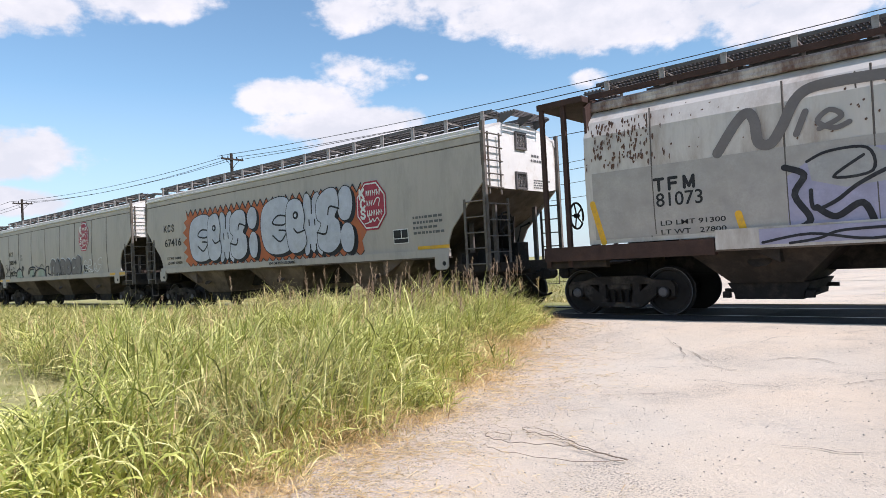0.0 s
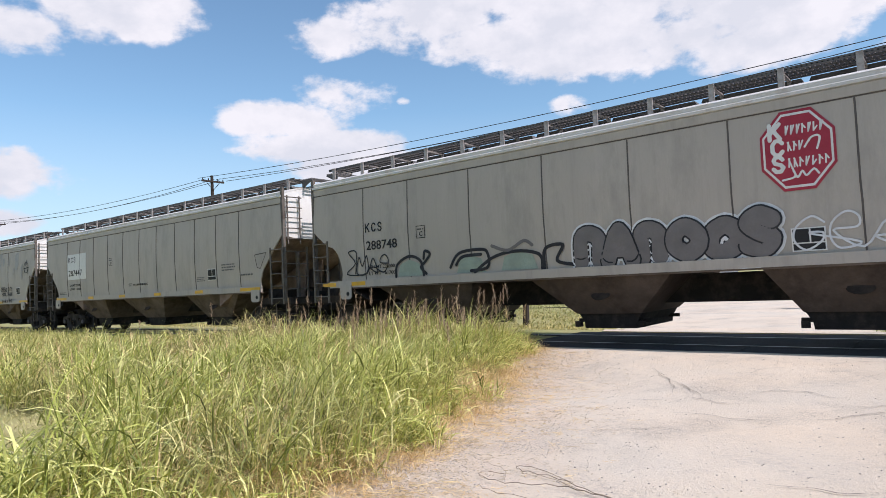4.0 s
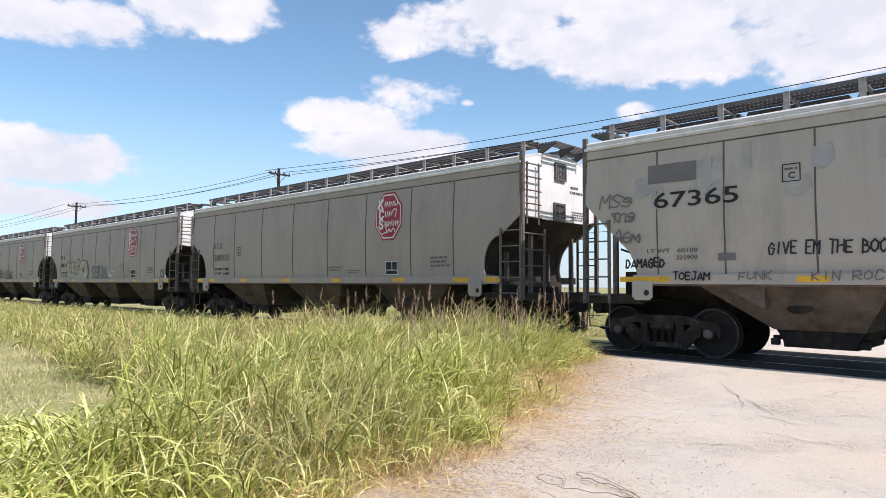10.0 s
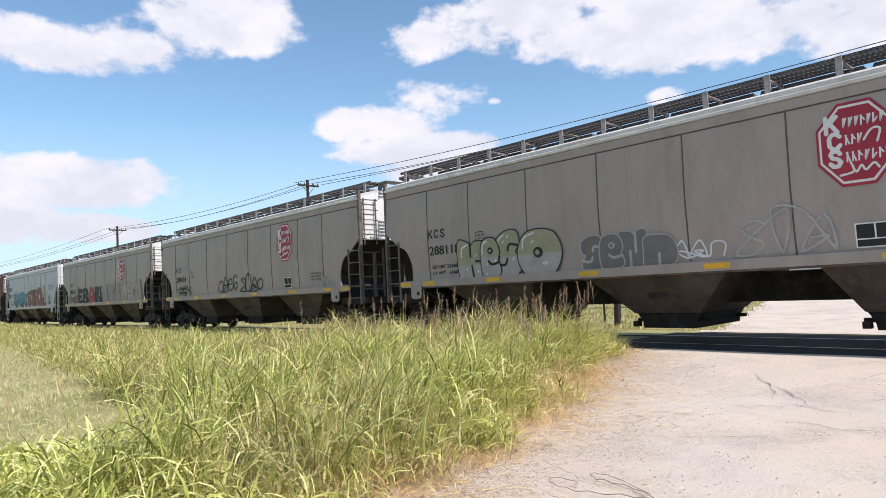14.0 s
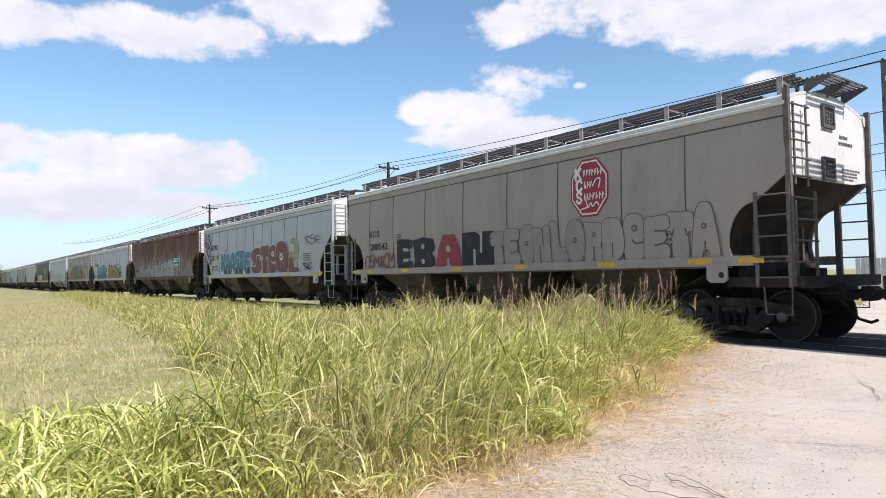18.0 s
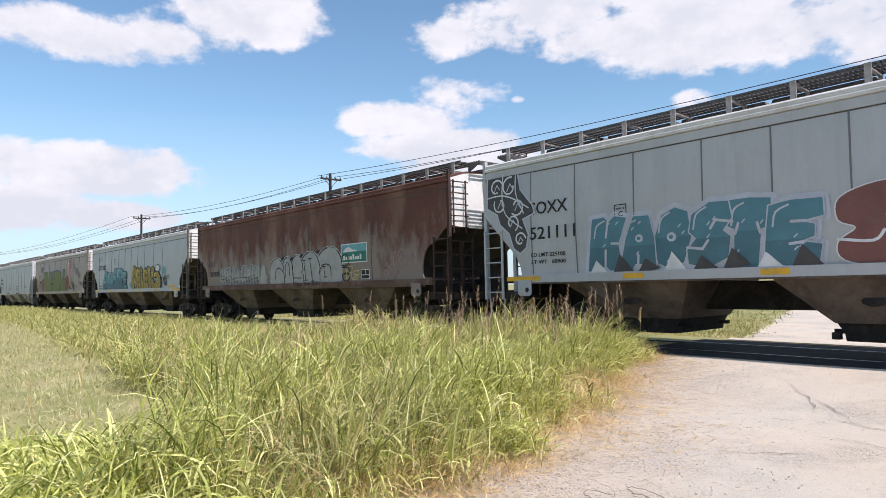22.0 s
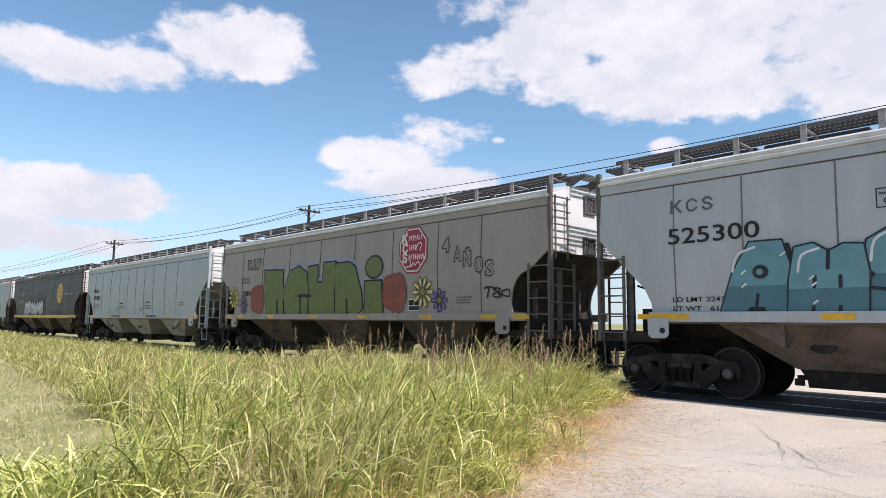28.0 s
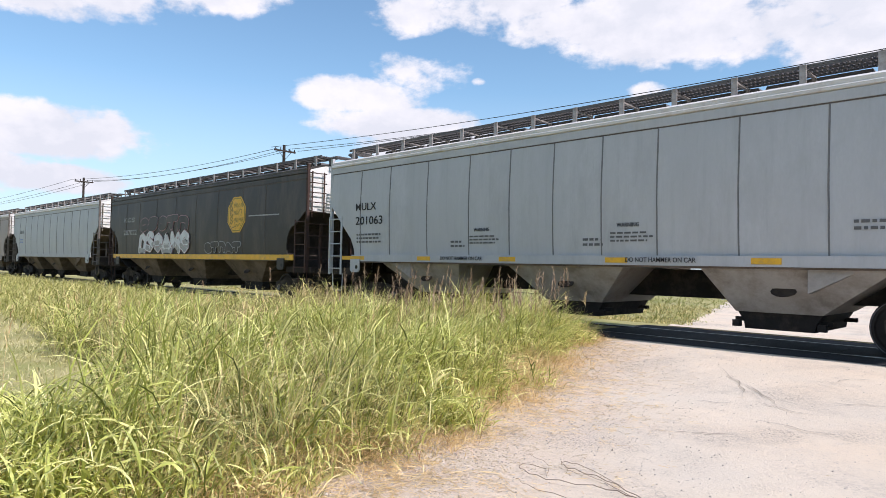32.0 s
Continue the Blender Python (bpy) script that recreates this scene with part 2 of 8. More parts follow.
def road_mat():
    """Bleached caliche: broad tints, and patches of dark grit."""
    m = bpy.data.materials.new("bleached caliche road")
    m.use_nodes = True
    N, L = m.node_tree.nodes, m.node_tree.links
    P = N["Principled BSDF"]
    P.inputs["Roughness"].default_value = 0.95
    tc = N.new("ShaderNodeTexCoord")

    def tex(scale, detail, rough, lo, hi, top=1.0, shift=0.0):
        n, r, v = N.new("ShaderNodeTexNoise"), N.new("ShaderNodeMapRange"), N.new("ShaderNodeVectorMath")
        v.inputs[1].default_value = (shift, shift, 0)
        L.new(tc.outputs["Object"], v.inputs[0])
        L.new(v.outputs[0], n.inputs["Vector"])
        n.inputs["Scale"].default_value, n.inputs["Detail"].default_value, n.inputs["Roughness"].default_value = scale, detail, rough
        r.inputs["From Min"].default_value, r.inputs["From Max"].default_value, r.inputs["To Max"].default_value = lo, hi, top
        L.new(n.outputs["Fac"], r.inputs["Value"])
        return r.outputs[0]

    def mixed(fac, a, b):
        n = N.new("ShaderNodeMix")
        n.data_type = "RGBA"
        L.new(fac, n.inputs[0])
        for sock, v in ((n.inputs[6], a), (n.inputs[7], b)):
            if isinstance(v, tuple):
                sock.default_value = (*v, 1)
            else:
                L.new(v, sock)
        return n.outputs[2]

    def times(a, b):
        n = N.new("ShaderNodeMath")
        n.operation = "MULTIPLY"
        L.new(a, n.inputs[0])
        L.new(b, n.inputs[1])
        return n.outputs[0]

    col = mixed(tex(0.45, 3, 0.5, 0.35, 0.65), (0.66, 0.55, 0.415), (0.61, 0.54, 0.435))
    col = mixed(tex(1.1, 4, 0.6, 0.5, 0.75, 0.6, 7.0), col, (0.72, 0.615, 0.48))
    patch_mask = tex(0.8, 5, 0.65, 0.50, 0.66, 1.0, 3.0)
    grit = tex(55.0, 3, 0.7, 0.50, 0.60)
    col = mixed(times(patch_mask, grit), col, (0.17, 0.15, 0.13))
    col = mixed(times(tex(0.5, 4, 0.6, 0.52, 0.64, 1.0, 13.0), tex(24.0, 5, 0.75, 0.48, 0.58, 0.5, 4.0)), col, (0.33, 0.29, 0.25))
    col = mixed(tex(38.0, 2, 0.6, 0.68, 0.72, 0.8, 5.0), col, (0.20, 0.18, 0.16))
    col = mixed(tex(7.0, 6, 0.75, 0.50, 0.75, 0.4, 1.0), col, (0.50, 0.44, 0.38))
    col = mixed(tex(110.0, 2, 0.6, 0.62, 0.70, 0.7, 2.0), col, (0.30, 0.27, 0.24))
    worn = N.new("ShaderNodeAttribute")
    worn.attribute_name = "verge"
    dirt = mixed(tex(60.0, 4, 0.75, 0.44, 0.58), (0.74, 0.60, 0.48), (0.40, 0.32, 0.25))
    edge = N.new("ShaderNodeMath")
    edge.operation, edge.use_clamp = "MULTIPLY_ADD", True
    L.new(tex(2.6, 6, 0.7, 0.25, 0.75, 2.0, 9.0), edge.inputs[0])
    L.new(worn.outputs["Fac"], edge.inputs[1])
    edge.inputs[2].default_value = -0.12
    col = mixed(edge.outputs[0], col, dirt)
    coarse = N.new("ShaderNodeAttribute")
    coarse.attribute_name = "grit"
    col = mixed(times(coarse.outputs["Fac"], tex(48.0, 4, 0.75, 0.36, 0.58)), col, (0.22, 0.19, 0.16))
    L.new(col, P.inputs["Base Color"])
    b = N.new("ShaderNodeBump")
    b.inputs["Strength"].default_value, b.inputs["Distance"].default_value = 0.6, 0.02
    L.new(tex(30.0, 6, 0.7, 0.2, 0.8), b.inputs["Height"])
    L.new(b.outputs[0], P.inputs["Normal"])
    return m


def rusty_mat():
    """Red-brown paint that has run and worn to grey towards the sill."""
    m = mat("rusty brown car paint", (0.13, 0.05, 0.036), 0.75, var=0.22, scale=1.1, bump=0.2, second=(0.20, 0.11, 0.075), amount=0.35, stretch=(1, 1, 0.3))
    N, L = m.node_tree.nodes, m.node_tree.links
    P = N["Principled BSDF"]
    old = P.inputs["Base Color"].links[0].from_socket
    tc, sep, mp, n, ad, rg, mx = (N.new("ShaderNode" + k) for k in ("TexCoord", "SeparateXYZ", "Mapping", "TexNoise", "Math", "MapRange", "Mix"))
    L.new(tc.outputs["Object"], sep.inputs[0])
    L.new(tc.outputs["Object"], mp.inputs[0])
    mp.inputs["Scale"].default_value = (1.0, 1.0, 0.45)
    L.new(mp.outputs[0], n.inputs["Vector"])
    n.inputs["Scale"].default_value, n.inputs["Detail"].default_value, n.inputs["Roughness"].default_value = 1.3, 9, 0.72
    ad.operation = "MULTIPLY_ADD"
    ad.inputs[1].default_value = -5.0
    L.new(n.outputs["Fac"], ad.inputs[0])
    L.new(sep.outputs[2], ad.inputs[2])
    rg.inputs["From Min"].default_value, rg.inputs["From Max"].default_value, rg.inputs["To Max"].default_value = 0.6, -0.45, 0.85
    L.new(ad.outputs[0], rg.inputs["Value"])
    mx.data_type = "RGBA"
    L.new(rg.outputs[0], mx.inputs[0])
    L.new(old, mx.inputs[6])
    mx.inputs[7].default_value = (0.28, 0.232, 0.20, 1)
    L.new(mx.outputs[2], P.inputs["Base Color"])
    return m


M = {
    "grey": mat("weathered grey car paint", (0.43, 0.385, 0.335), 0.55, var=0.06, scale=0.8, bump=0.03, second=(0.33, 0.30, 0.262), amount=0.3, stretch=(1, 1, 0.35), streak=0.28),
    "greyb": mat("warm grey car paint", (0.36, 0.302, 0.27), 0.55, var=0.06, scale=0.7, bump=0.03, second=(0.285, 0.243, 0.216), amount=0.3, stretch=(1, 1, 0.35), streak=0.28),
    "light": mat("light grey car paint", (0.44, 0.45, 0.46), 0.5, var=0.08, scale=0.8, bump=0.03, second=(0.38, 0.385, 0.39), amount=0.3, stretch=(1, 1, 0.35), streak=0.28),
    "white": mat("chalky white car paint", (0.56, 0.53, 0.49), 0.65, var=0.10, scale=0.9, bump=0.08, second=(0.33, 0.27, 0.225), amount=0.45, stretch=(1, 1, 0.3), streak=0.28),
    "rustwhite": mat("rust-stained white roof paint", (0.46, 0.41, 0.36), 0.75, var=0.2, scale=1.6, bump=0.15, second=(0.13, 0.065, 0.045), amount=0.62, stretch=(1.5, 1, 0.5)),
    # light car paint toned down: brown dust, and underside shade put into the colour
    "paleunder": mat("dusty light grey underside with shade", (0.33, 0.31, 0.29), 0.7, var=0.12, scale=1.1, bump=0.1, second=(0.19, 0.165, 0.145), amount=0.45),
    "rust": rusty_mat(),
    "rustsill": mat("rust-brown sill paint", (0.115, 0.062, 0.047), 0.75, var=0.25, scale=2, bump=0.15, second=(0.20, 0.14, 0.11), amount=0.4),
    "black": mat("faded black car paint", (0.045, 0.04, 0.036), 0.5, var=0.2, scale=0.8, bump=0.03, second=(0.09, 0.075, 0.06), amount=0.35, stretch=(1, 1, 0.3), streak=0.28),
    "endwhite": mat("white end paint", (0.74, 0.73, 0.69), 0.55, var=0.08, scale=1.2, bump=0.05, second=(0.55, 0.50, 0.42), amount=0.25),
    "fascia": mat("sun-bleached roof edge paint", (0.62, 0.60, 0.57), 0.55, var=0.1, scale=1.4, bump=0.05, second=(0.45, 0.38, 0.32), amount=0.3),
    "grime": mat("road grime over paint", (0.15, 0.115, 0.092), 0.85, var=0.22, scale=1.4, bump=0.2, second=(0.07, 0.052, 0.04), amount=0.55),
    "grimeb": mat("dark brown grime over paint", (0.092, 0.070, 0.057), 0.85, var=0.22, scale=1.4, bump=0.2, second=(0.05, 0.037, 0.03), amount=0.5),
    # rusty brown of the slope; on the webs it also stands in for sunlight
    "rustbelly": mat("rust-stained brown underside paint", (0.25, 0.185, 0.15), 0.8, var=0.2, scale=1.6, bump=0.12, second=(0.13, 0.085, 0.062), amount=0.5),
    # dirt plus painted-in shade: near black for the shadowed recesses of the car ends
    "soot_shade": mat("dirty end steel darkened for shade", (0.030, 0.024, 0.020), 0.9, var=0.3, scale=2, bump=0.2, second=(0.062, 0.046, 0.036), amount=0.4),
    "steel": mat("black greasy truck steel", (0.018, 0.016, 0.015), 0.9, var=0.3, scale=4, bump=0.3, second=(0.05, 0.04, 0.032), amount=0.4),
    "cast": mat("dusty cast truck steel", (0.026, 0.022, 0.02), 0.9, var=0.3, scale=4, bump=0.3, second=(0.085, 0.07, 0.058), amount=0.4),
    "wheel": mat("dark wheel steel", (0.03, 0.026, 0.025), 0.8, 0.0, var=0.3, scale=5, bump=0.2),
    "cap": mat("dull grey bearing cap", (0.13, 0.125, 0.13), 0.6, 0.3, var=0.2, scale=8, bump=0.1),
    "grate": mat("dull galvanised grating", (0.125, 0.118, 0.115), 0.7, 0.2, var=0.2, scale=4, bump=0.1),
    "post": mat("scuffed grey ladder paint", (0.155, 0.138, 0.12), 0.6, var=0.2, scale=3, bump=0.1, second=(0.08, 0.055, 0.042), amount=0.5),
    "tab": mat("weathered grey bracket paint", (0.34, 0.32, 0.30), 0.6, var=0.15, scale=3, bump=0.1, second=(0.17, 0.14, 0.12), amount=0.35),
    "rustpost": mat("rusted brown ladder steel", (0.06, 0.034, 0.027), 0.8, var=0.3, scale=3, bump=0.2),
    "seam": mat("dirty weld seam", (0.115, 0.10, 0.09), 0.8, var=0.2, scale=3, bump=0.1),
    "seam_pale": mat("pale weld seam", (0.17, 0.167, 0.165), 0.8, var=0.2, scale=3, bump=0.1),
    "yellow": mat("yellow reflector", (0.72, 0.40, 0.03), 0.4, var=0.12, scale=5, bump=0.05, second=(0.42, 0.27, 0.08), amount=0.3),
    "letter": mat("black lettering", (0.02, 0.02, 0.022), 0.6, var=0.2, scale=6, bump=0),
    "faded": mat("faded grey lettering", (0.12, 0.12, 0.12), 0.6, var=0.2, scale=6, bump=0),
    "paper": mat("white stencil paint", (0.70, 0.69, 0.66), 0.6, var=0.08, scale=5, bump=0),
    "red": mat("red emblem paint", (0.36, 0.032, 0.055), 0.5, var=0.15, scale=4, bump=0),
    "rail": mat("dark rail steel", (0.06, 0.05, 0.045), 0.6, 0.5, var=0.3, scale=3, bump=0.2),
    "railtop": mat("polished rail head", (0.22, 0.21, 0.21), 0.42, 1.0, var=0.1, scale=3, bump=0.03),
    "tie": mat("creosoted tie wood", (0.055, 0.045, 0.038), 0.85, var=0.3, scale=3, bump=0.4, rand=0.5),
    "panel": mat("black rubber crossing panel", (0.03, 0.028, 0.03), 0.95, var=0.3, scale=3, bump=0.3),
    "road": road_mat(),
    "soil": mat("dry straw-strewn soil", (0.39, 0.345, 0.16), 0.95, var=0.25, scale=0.5, fine=14.0, bump=0.6, second=(0.25, 0.26, 0.085), amount=0.55, space="Object"),
    "stone": mat("grey ballast stone", (0.20, 0.185, 0.185), 0.9, var=0.25, scale=6, bump=0.4, rand=0.7),
    "wood": mat("weathered pole wood", (0.04, 0.031, 0.026), 0.85, var=0.25, scale=2, bump=0.4, stretch=(4, 4, 0.4)),
    "cable": mat("black cable", (0.02, 0.02, 0.02), 0.6, var=0.1, bump=0),
    "twig": mat("dry twig bark", (0.24, 0.185, 0.135), 0.9, var=0.25, scale=10, bump=0.3),
    "sign_red": mat("retroreflective red sheeting", (0.55, 0.03, 0.045), 0.4, var=0.06, scale=4, bump=0),
    "sign_white": mat("white sign sheeting", (0.72, 0.74, 0.76), 0.4, var=0.06, scale=4, bump=0),
    "sign_blue": mat("blue sign sheeting", (0.05, 0.14, 0.42), 0.4, var=0.06, scale=4, bump=0),
    "grassA": leaf_mat("tall green grass", (0.13, 0.155, 0.03), (0.47, 0.50, 0.10), (1.0, 0.95, 0.42)),
    "grassC": leaf_mat("olive and tan grass", (0.15, 0.14, 0.04), (0.44, 0.40, 0.13), (0.80, 0.66, 0.32)),
    "grassB": leaf_mat("bright yellow-green grass", (0.22, 0.25, 0.05), (0.52, 0.50, 0.15), (0.76, 0.66, 0.32)),
    "straw": leaf_mat("dry straw", (0.60, 0.42, 0.18), (0.90, 0.72, 0.39), (0.56, 0.37, 0.17)),
    "seed": leaf_mat("purple-brown seed heads", (0.22, 0.14, 0.09), (0.38, 0.26, 0.17), (0.55, 0.42, 0.27)),
    "short": leaf_mat("short pale grass", (0.46, 0.43, 0.16), (0.60, 0.54, 0.26), (0.68, 0.61, 0.36)),
    "grassE": leaf_mat("broad lime-green grass", (0.24, 0.29, 0.045), (0.64, 0.66, 0.17), (1.0, 0.93, 0.44)),
    "grassD": leaf_mat("dull green grass", (0.10, 0.115, 0.03), (0.38, 0.39, 0.11), (0.92, 0.82, 0.38)),
    "rusty": leaf_mat("rust-brown dead grass", (0.22, 0.115, 0.055), (0.50, 0.31, 0.15), (0.72, 0.52, 0.28)),
    "roadside": leaf_mat("yellowing bunch grass", (0.17, 0.165, 0.045), (0.42, 0.36, 0.12), (0.66, 0.49, 0.23)),
    "bushes": leaf_mat("far scrub leaves", (0.22, 0.25, 0.07), (0.33, 0.34, 0.11), (0.42, 0.39, 0.16)),
}


# ---- mesh helpers ----
def box(bm, x0, x1, y0, y1, z0, z1):
    vs = [bm.verts.new(p) for p in ((x0, y0, z0), (x1, y0, z0), (x1, y1, z0), (x0, y1, z0), (x0, y0, z1), (x1, y0, z1), (x1, y1, z1), (x0, y1, z1))]
    for f in ((3, 2, 1, 0), (4, 5, 6, 7), (0, 1, 5, 4), (1, 2, 6, 5), (2, 3, 7, 6), (3, 0, 4, 7)):
        bm.faces.new([vs[i] for i in f])
    return vs


def prism(bm, pts, y0, y1):
    """An outline in x and z, drawn out from y0 to y1."""
    a = [bm.verts.new((x, y0, z)) for x, z in pts]
    b = [bm.verts.new((x, y1, z)) for x, z in pts]
    n = len(pts)
    bm.faces.new(a)
    bm.faces.new(b[::-1])
    for i in range(n):
        bm.faces.new((a[i], b[i], b[(i + 1) % n], a[(i + 1) % n]))


def tube(bm, pts, r, n=6, taper=1.0):
    """A round bar along points."""
    pts = [Vector(p) for p in pts]
    rings = []
    for i, p in enumerate(pts):
        d = (pts[min(i + 1, len(pts) - 1)] - pts[max(i - 1, 0)]).normalized()
        u = d.orthogonal().normalized() if abs(d.z) > 0.9 else d.cross(Vector((0, 0, 1))).normalized()
        v = d.cross(u)
        k = r * (1 + (taper - 1) * i / max(1, len(pts) - 1))
        rings.append([bm.verts.new(p + k * (math.cos(2 * math.pi * j / n) * u + math.sin(2 * math.pi * j / n) * v)) for j in range(n)])
    for a, b in zip(rings, rings[1:]):
        for j in range(n):
            bm.faces.new((a[j], a[(j + 1) % n], b[(j + 1) % n], b[j]))
    bm.faces.new(rings[0][::-1])
    bm.faces.new(rings[-1])


def lathe(bm, prof, n=28, x=0.0, z=0.0, caps=True):
    """A turned shape about an axle along y; prof: (y, radius)."""
    rings = [[bm.verts.new((x + r * math.cos(2 * math.pi * j / n), y, z + r * math.sin(2 * math.pi * j / n))) for j in range(n)] for y, r in prof]
    for a, b in zip(rings, rings[1:]):
        for j in range(n):
            bm.faces.new((a[j], b[j], b[(j + 1) % n], a[(j + 1) % n]))
    if caps:
        bm.faces.new(rings[0])
        bm.faces.new(rings[-1][::-1])


def mesh_of(bm, material, smooth=False, name="mesh"):
    bmesh.ops.recalc_face_normals(bm, faces=bm.faces)
    me = bpy.data.meshes.new(name)
    bm.to_mesh(me)
    bm.free()
    me.materials.append(M[material] if isinstance(material, str) else material)
    if smooth:
        me.shade_smooth()
    return me


def part(name, bm, material, parent=None, label="", smooth=False):
    me = bm if isinstance(bm, bpy.types.Mesh) else mesh_of(bm, material, smooth, name)
    ob = new(name, me)
    ob.parent = parent
    return tagged(ob, label)


def bar_part(name, parent, material, *dims, label=""):
    bm = bmesh.new()
    box(bm, *dims)
    return part(name, bm, material, parent, label)


def raw(name, verts, faces, material, parent=None):
    me = bpy.data.meshes.new(name)
    me.from_pydata(verts, [], faces)
    me.materials.append(M[material] if isinstance(material, str) else material)
    ob = new(name, me)
    ob.parent = parent
    return ob


# ---- the line of the track ----
TRACK_Y = 12.87


def bend(x):
    """How far the line has come towards the road's near side, far along it, and its slope there."""
    if x >= 0:
        return 0.0, 0.0
    if x > -50:
        return -0.0004 * x * x, -0.0008 * x
    return -1.0 + 0.04 * (x + 50), 0.04


def rolled(t):
    """How far the train has gone at t seconds."""
    u = t / 16 - 1
    return 110.01 * u - 2.759 * u * u - 0.253 * u ** 3 - 0.0817 * u ** 4


def ground_z(x, y):
    """Height of the land: a low bank carries the rails."""
    d = abs(y - (TRACK_Y + bend(x)[0]))
    k = min(1.0, max(0.0, (d - 2.0) / 3.2))
    k = k * k * (3 - 2 * k)
    return -0.03 - 0.27 * k


# ---- ground, road, rails ----
def sheet(name, xs, ys, zf, material):
    vs = [(x, y, zf(x, y)) for y in ys for x in xs]
    n = len(xs)
    fs = [(j * n + i, j * n + i + 1, (j + 1) * n + i + 1, (j + 1) * n + i) for j in range(len(ys) - 1) for i in range(n - 1)]
    ob = raw(name, vs, fs, material)
    ob.data.shade_smooth()
    return ob


def steps(*spans):
    out = []
    for a, b, n in spans:
        out += [a + (b - a) * i / n for i in range(n)]
    return out + [spans[-1][1]]


def edge_left(y):
    """Where the tall grass ends beside the road."""
    return np.interp(y, [-10, 1, 3, 4.8, 7, 10, 12], [-4.8, -4.05, -3.8, -4.45, -5.2, -6.5, -7.4])


def road_edges(y):
    """The two sides of the road at y."""
    left = float(edge_left(y)) - 0.45
    right = 2.75 if y < 8.6 else 3.3
    return left, right


ground = sheet("ground", steps((-2500, -200, 8), (-200, -30, 30), (-30, 14, 66), (14, 200, 26), (200, 2500, 8)),
               steps((-1500, -60, 6), (-60, -4, 10), (-4, 22, 60), (22, 120, 30), (120, 3000, 10)), ground_z, "soil")
tagged(ground, "dry grassy soil flat to the horizon", "ground", kind="structure")


def road_mesh():
    ys = steps((-14, 0, 14), (0, 11.15, 60))
    vs, verge, grit, n = [], [], [], 61
    for y in ys:
        l, r = road_edges(y)
        l += 0.25 * noise.noise(Vector((y * 1.3, 1.7, 0))) + 0.12 * noise.noise(Vector((y * 5, 4.7, 0)))
        r += 0.25 * noise.noise(Vector((y * 1.3, 9.7, 0)))
        for i in range(n):
            x = l + (r - l) * i / (n - 1)
            edge = min(i, n - 1 - i) / 5
            grit.append(min(1.0, max(0.0, (x + 1.5) / 3.5)) * min(1.0, max(0.25, (y - 3) / 4)))
            verge.append(max(0.0, 1.0 - (x - l) / 2.5, 0.7 - (r - x) / 1.2))
            vs.append((x, y, ground_z(x, y) + 0.028 * min(1, edge) - 0.012 * (edge < 0.1) + 0.012 * noise.noise(Vector((x * 0.8, y * 0.8, 3)))))
    fs = [(j * n + i, j * n + i + 1, (j + 1) * n + i + 1, (j + 1) * n + i) for j in range(len(ys) - 1) for i in range(n - 1)]
    ob = raw("road", vs, fs, "road")
    ob.data.attributes.new("verge", "FLOAT", "POINT").data.foreach_set("value", verge)
    ob.data.attributes.new("grit", "FLOAT", "POINT").data.foreach_set("value", grit)
    ob.data.shade_smooth()
    tagged(ob, "pale worn caliche road up to the rails", "road", kind="structure")


road_mesh()


def far_road():
    xs, ys = steps((0, 1, 20)), steps((14.7, 40, 30))
    vs = []
    for y in ys:
        for u in xs:
            x = (1 - u) * (-7.3 - 0.32 * (y - 14.5)) + u * (3.6 - 0.12 * (y - 14))
            x += 0.3 * noise.noise(Vector((x, y, 0)))
            vs.append((x, y, ground_z(x, y) + 0.02))
    n = len(xs)
    fs = [(j * n + i, j * n + i + 1, (j + 1) * n + i + 1, (j + 1) * n + i) for j in range(len(ys) - 1) for i in range(n - 1)]
    tagged(raw("road_beyond", vs, fs, "road"), "pale dirt road beyond the rails", "road", kind="structure")


far_road()


def line_strip(name, prof, material, x0=-420, x1=160):
    """A shape drawn out along the bending track; prof: y off the centre line, z."""
    xs = steps((x0, -60, 40), (-60, 0, 40), (0, x1, 12))
    n = len(prof)
    vs = [(x - y * bend(x)[1], TRACK_Y + bend(x)[0] + y, z) for x in xs for y, z in prof]
    fs = [(i * n + j, i * n + (j + 1) % n, (i + 1) * n + (j + 1) % n, (i + 1) * n + j) for i in range(len(xs) - 1) for j in range(n)]
    return raw(name, vs, fs, material)


track = tagged(new("track"), "railway track with steel rails on dark ties", "railway track", kind="structure")
for side in (-1, 1):
    y = side * 0.755
    r = line_strip("rail", [(y - 0.07, -0.17), (y + 0.07, -0.17), (y + 0.07, -0.15), (y + 0.012, -0.13), (y + 0.012, -0.04), (y + 0.036, -0.03), (y + 0.036, -0.002), (y - 0.036, -0.002), (y - 0.036, -0.03), (y - 0.012, -0.04), (y - 0.012, -0.13), (y - 0.07, -0.15)], "rail")
    r.parent = track
    h = line_strip("rail_head", [(y - 0.03, -0.0015), (y + 0.03, -0.0015), (y + 0.03, 0.001), (y - 0.03, 0.001)], "railtop")
    h.parent = r
tagged(line_strip("ballast_bed", [(-2.1, -0.30), (-1.5, -0.165), (1.5, -0.165), (2.1, -0.30)], "stone"), "grey crushed stone bed under the rails", "ballast", kind="structure")


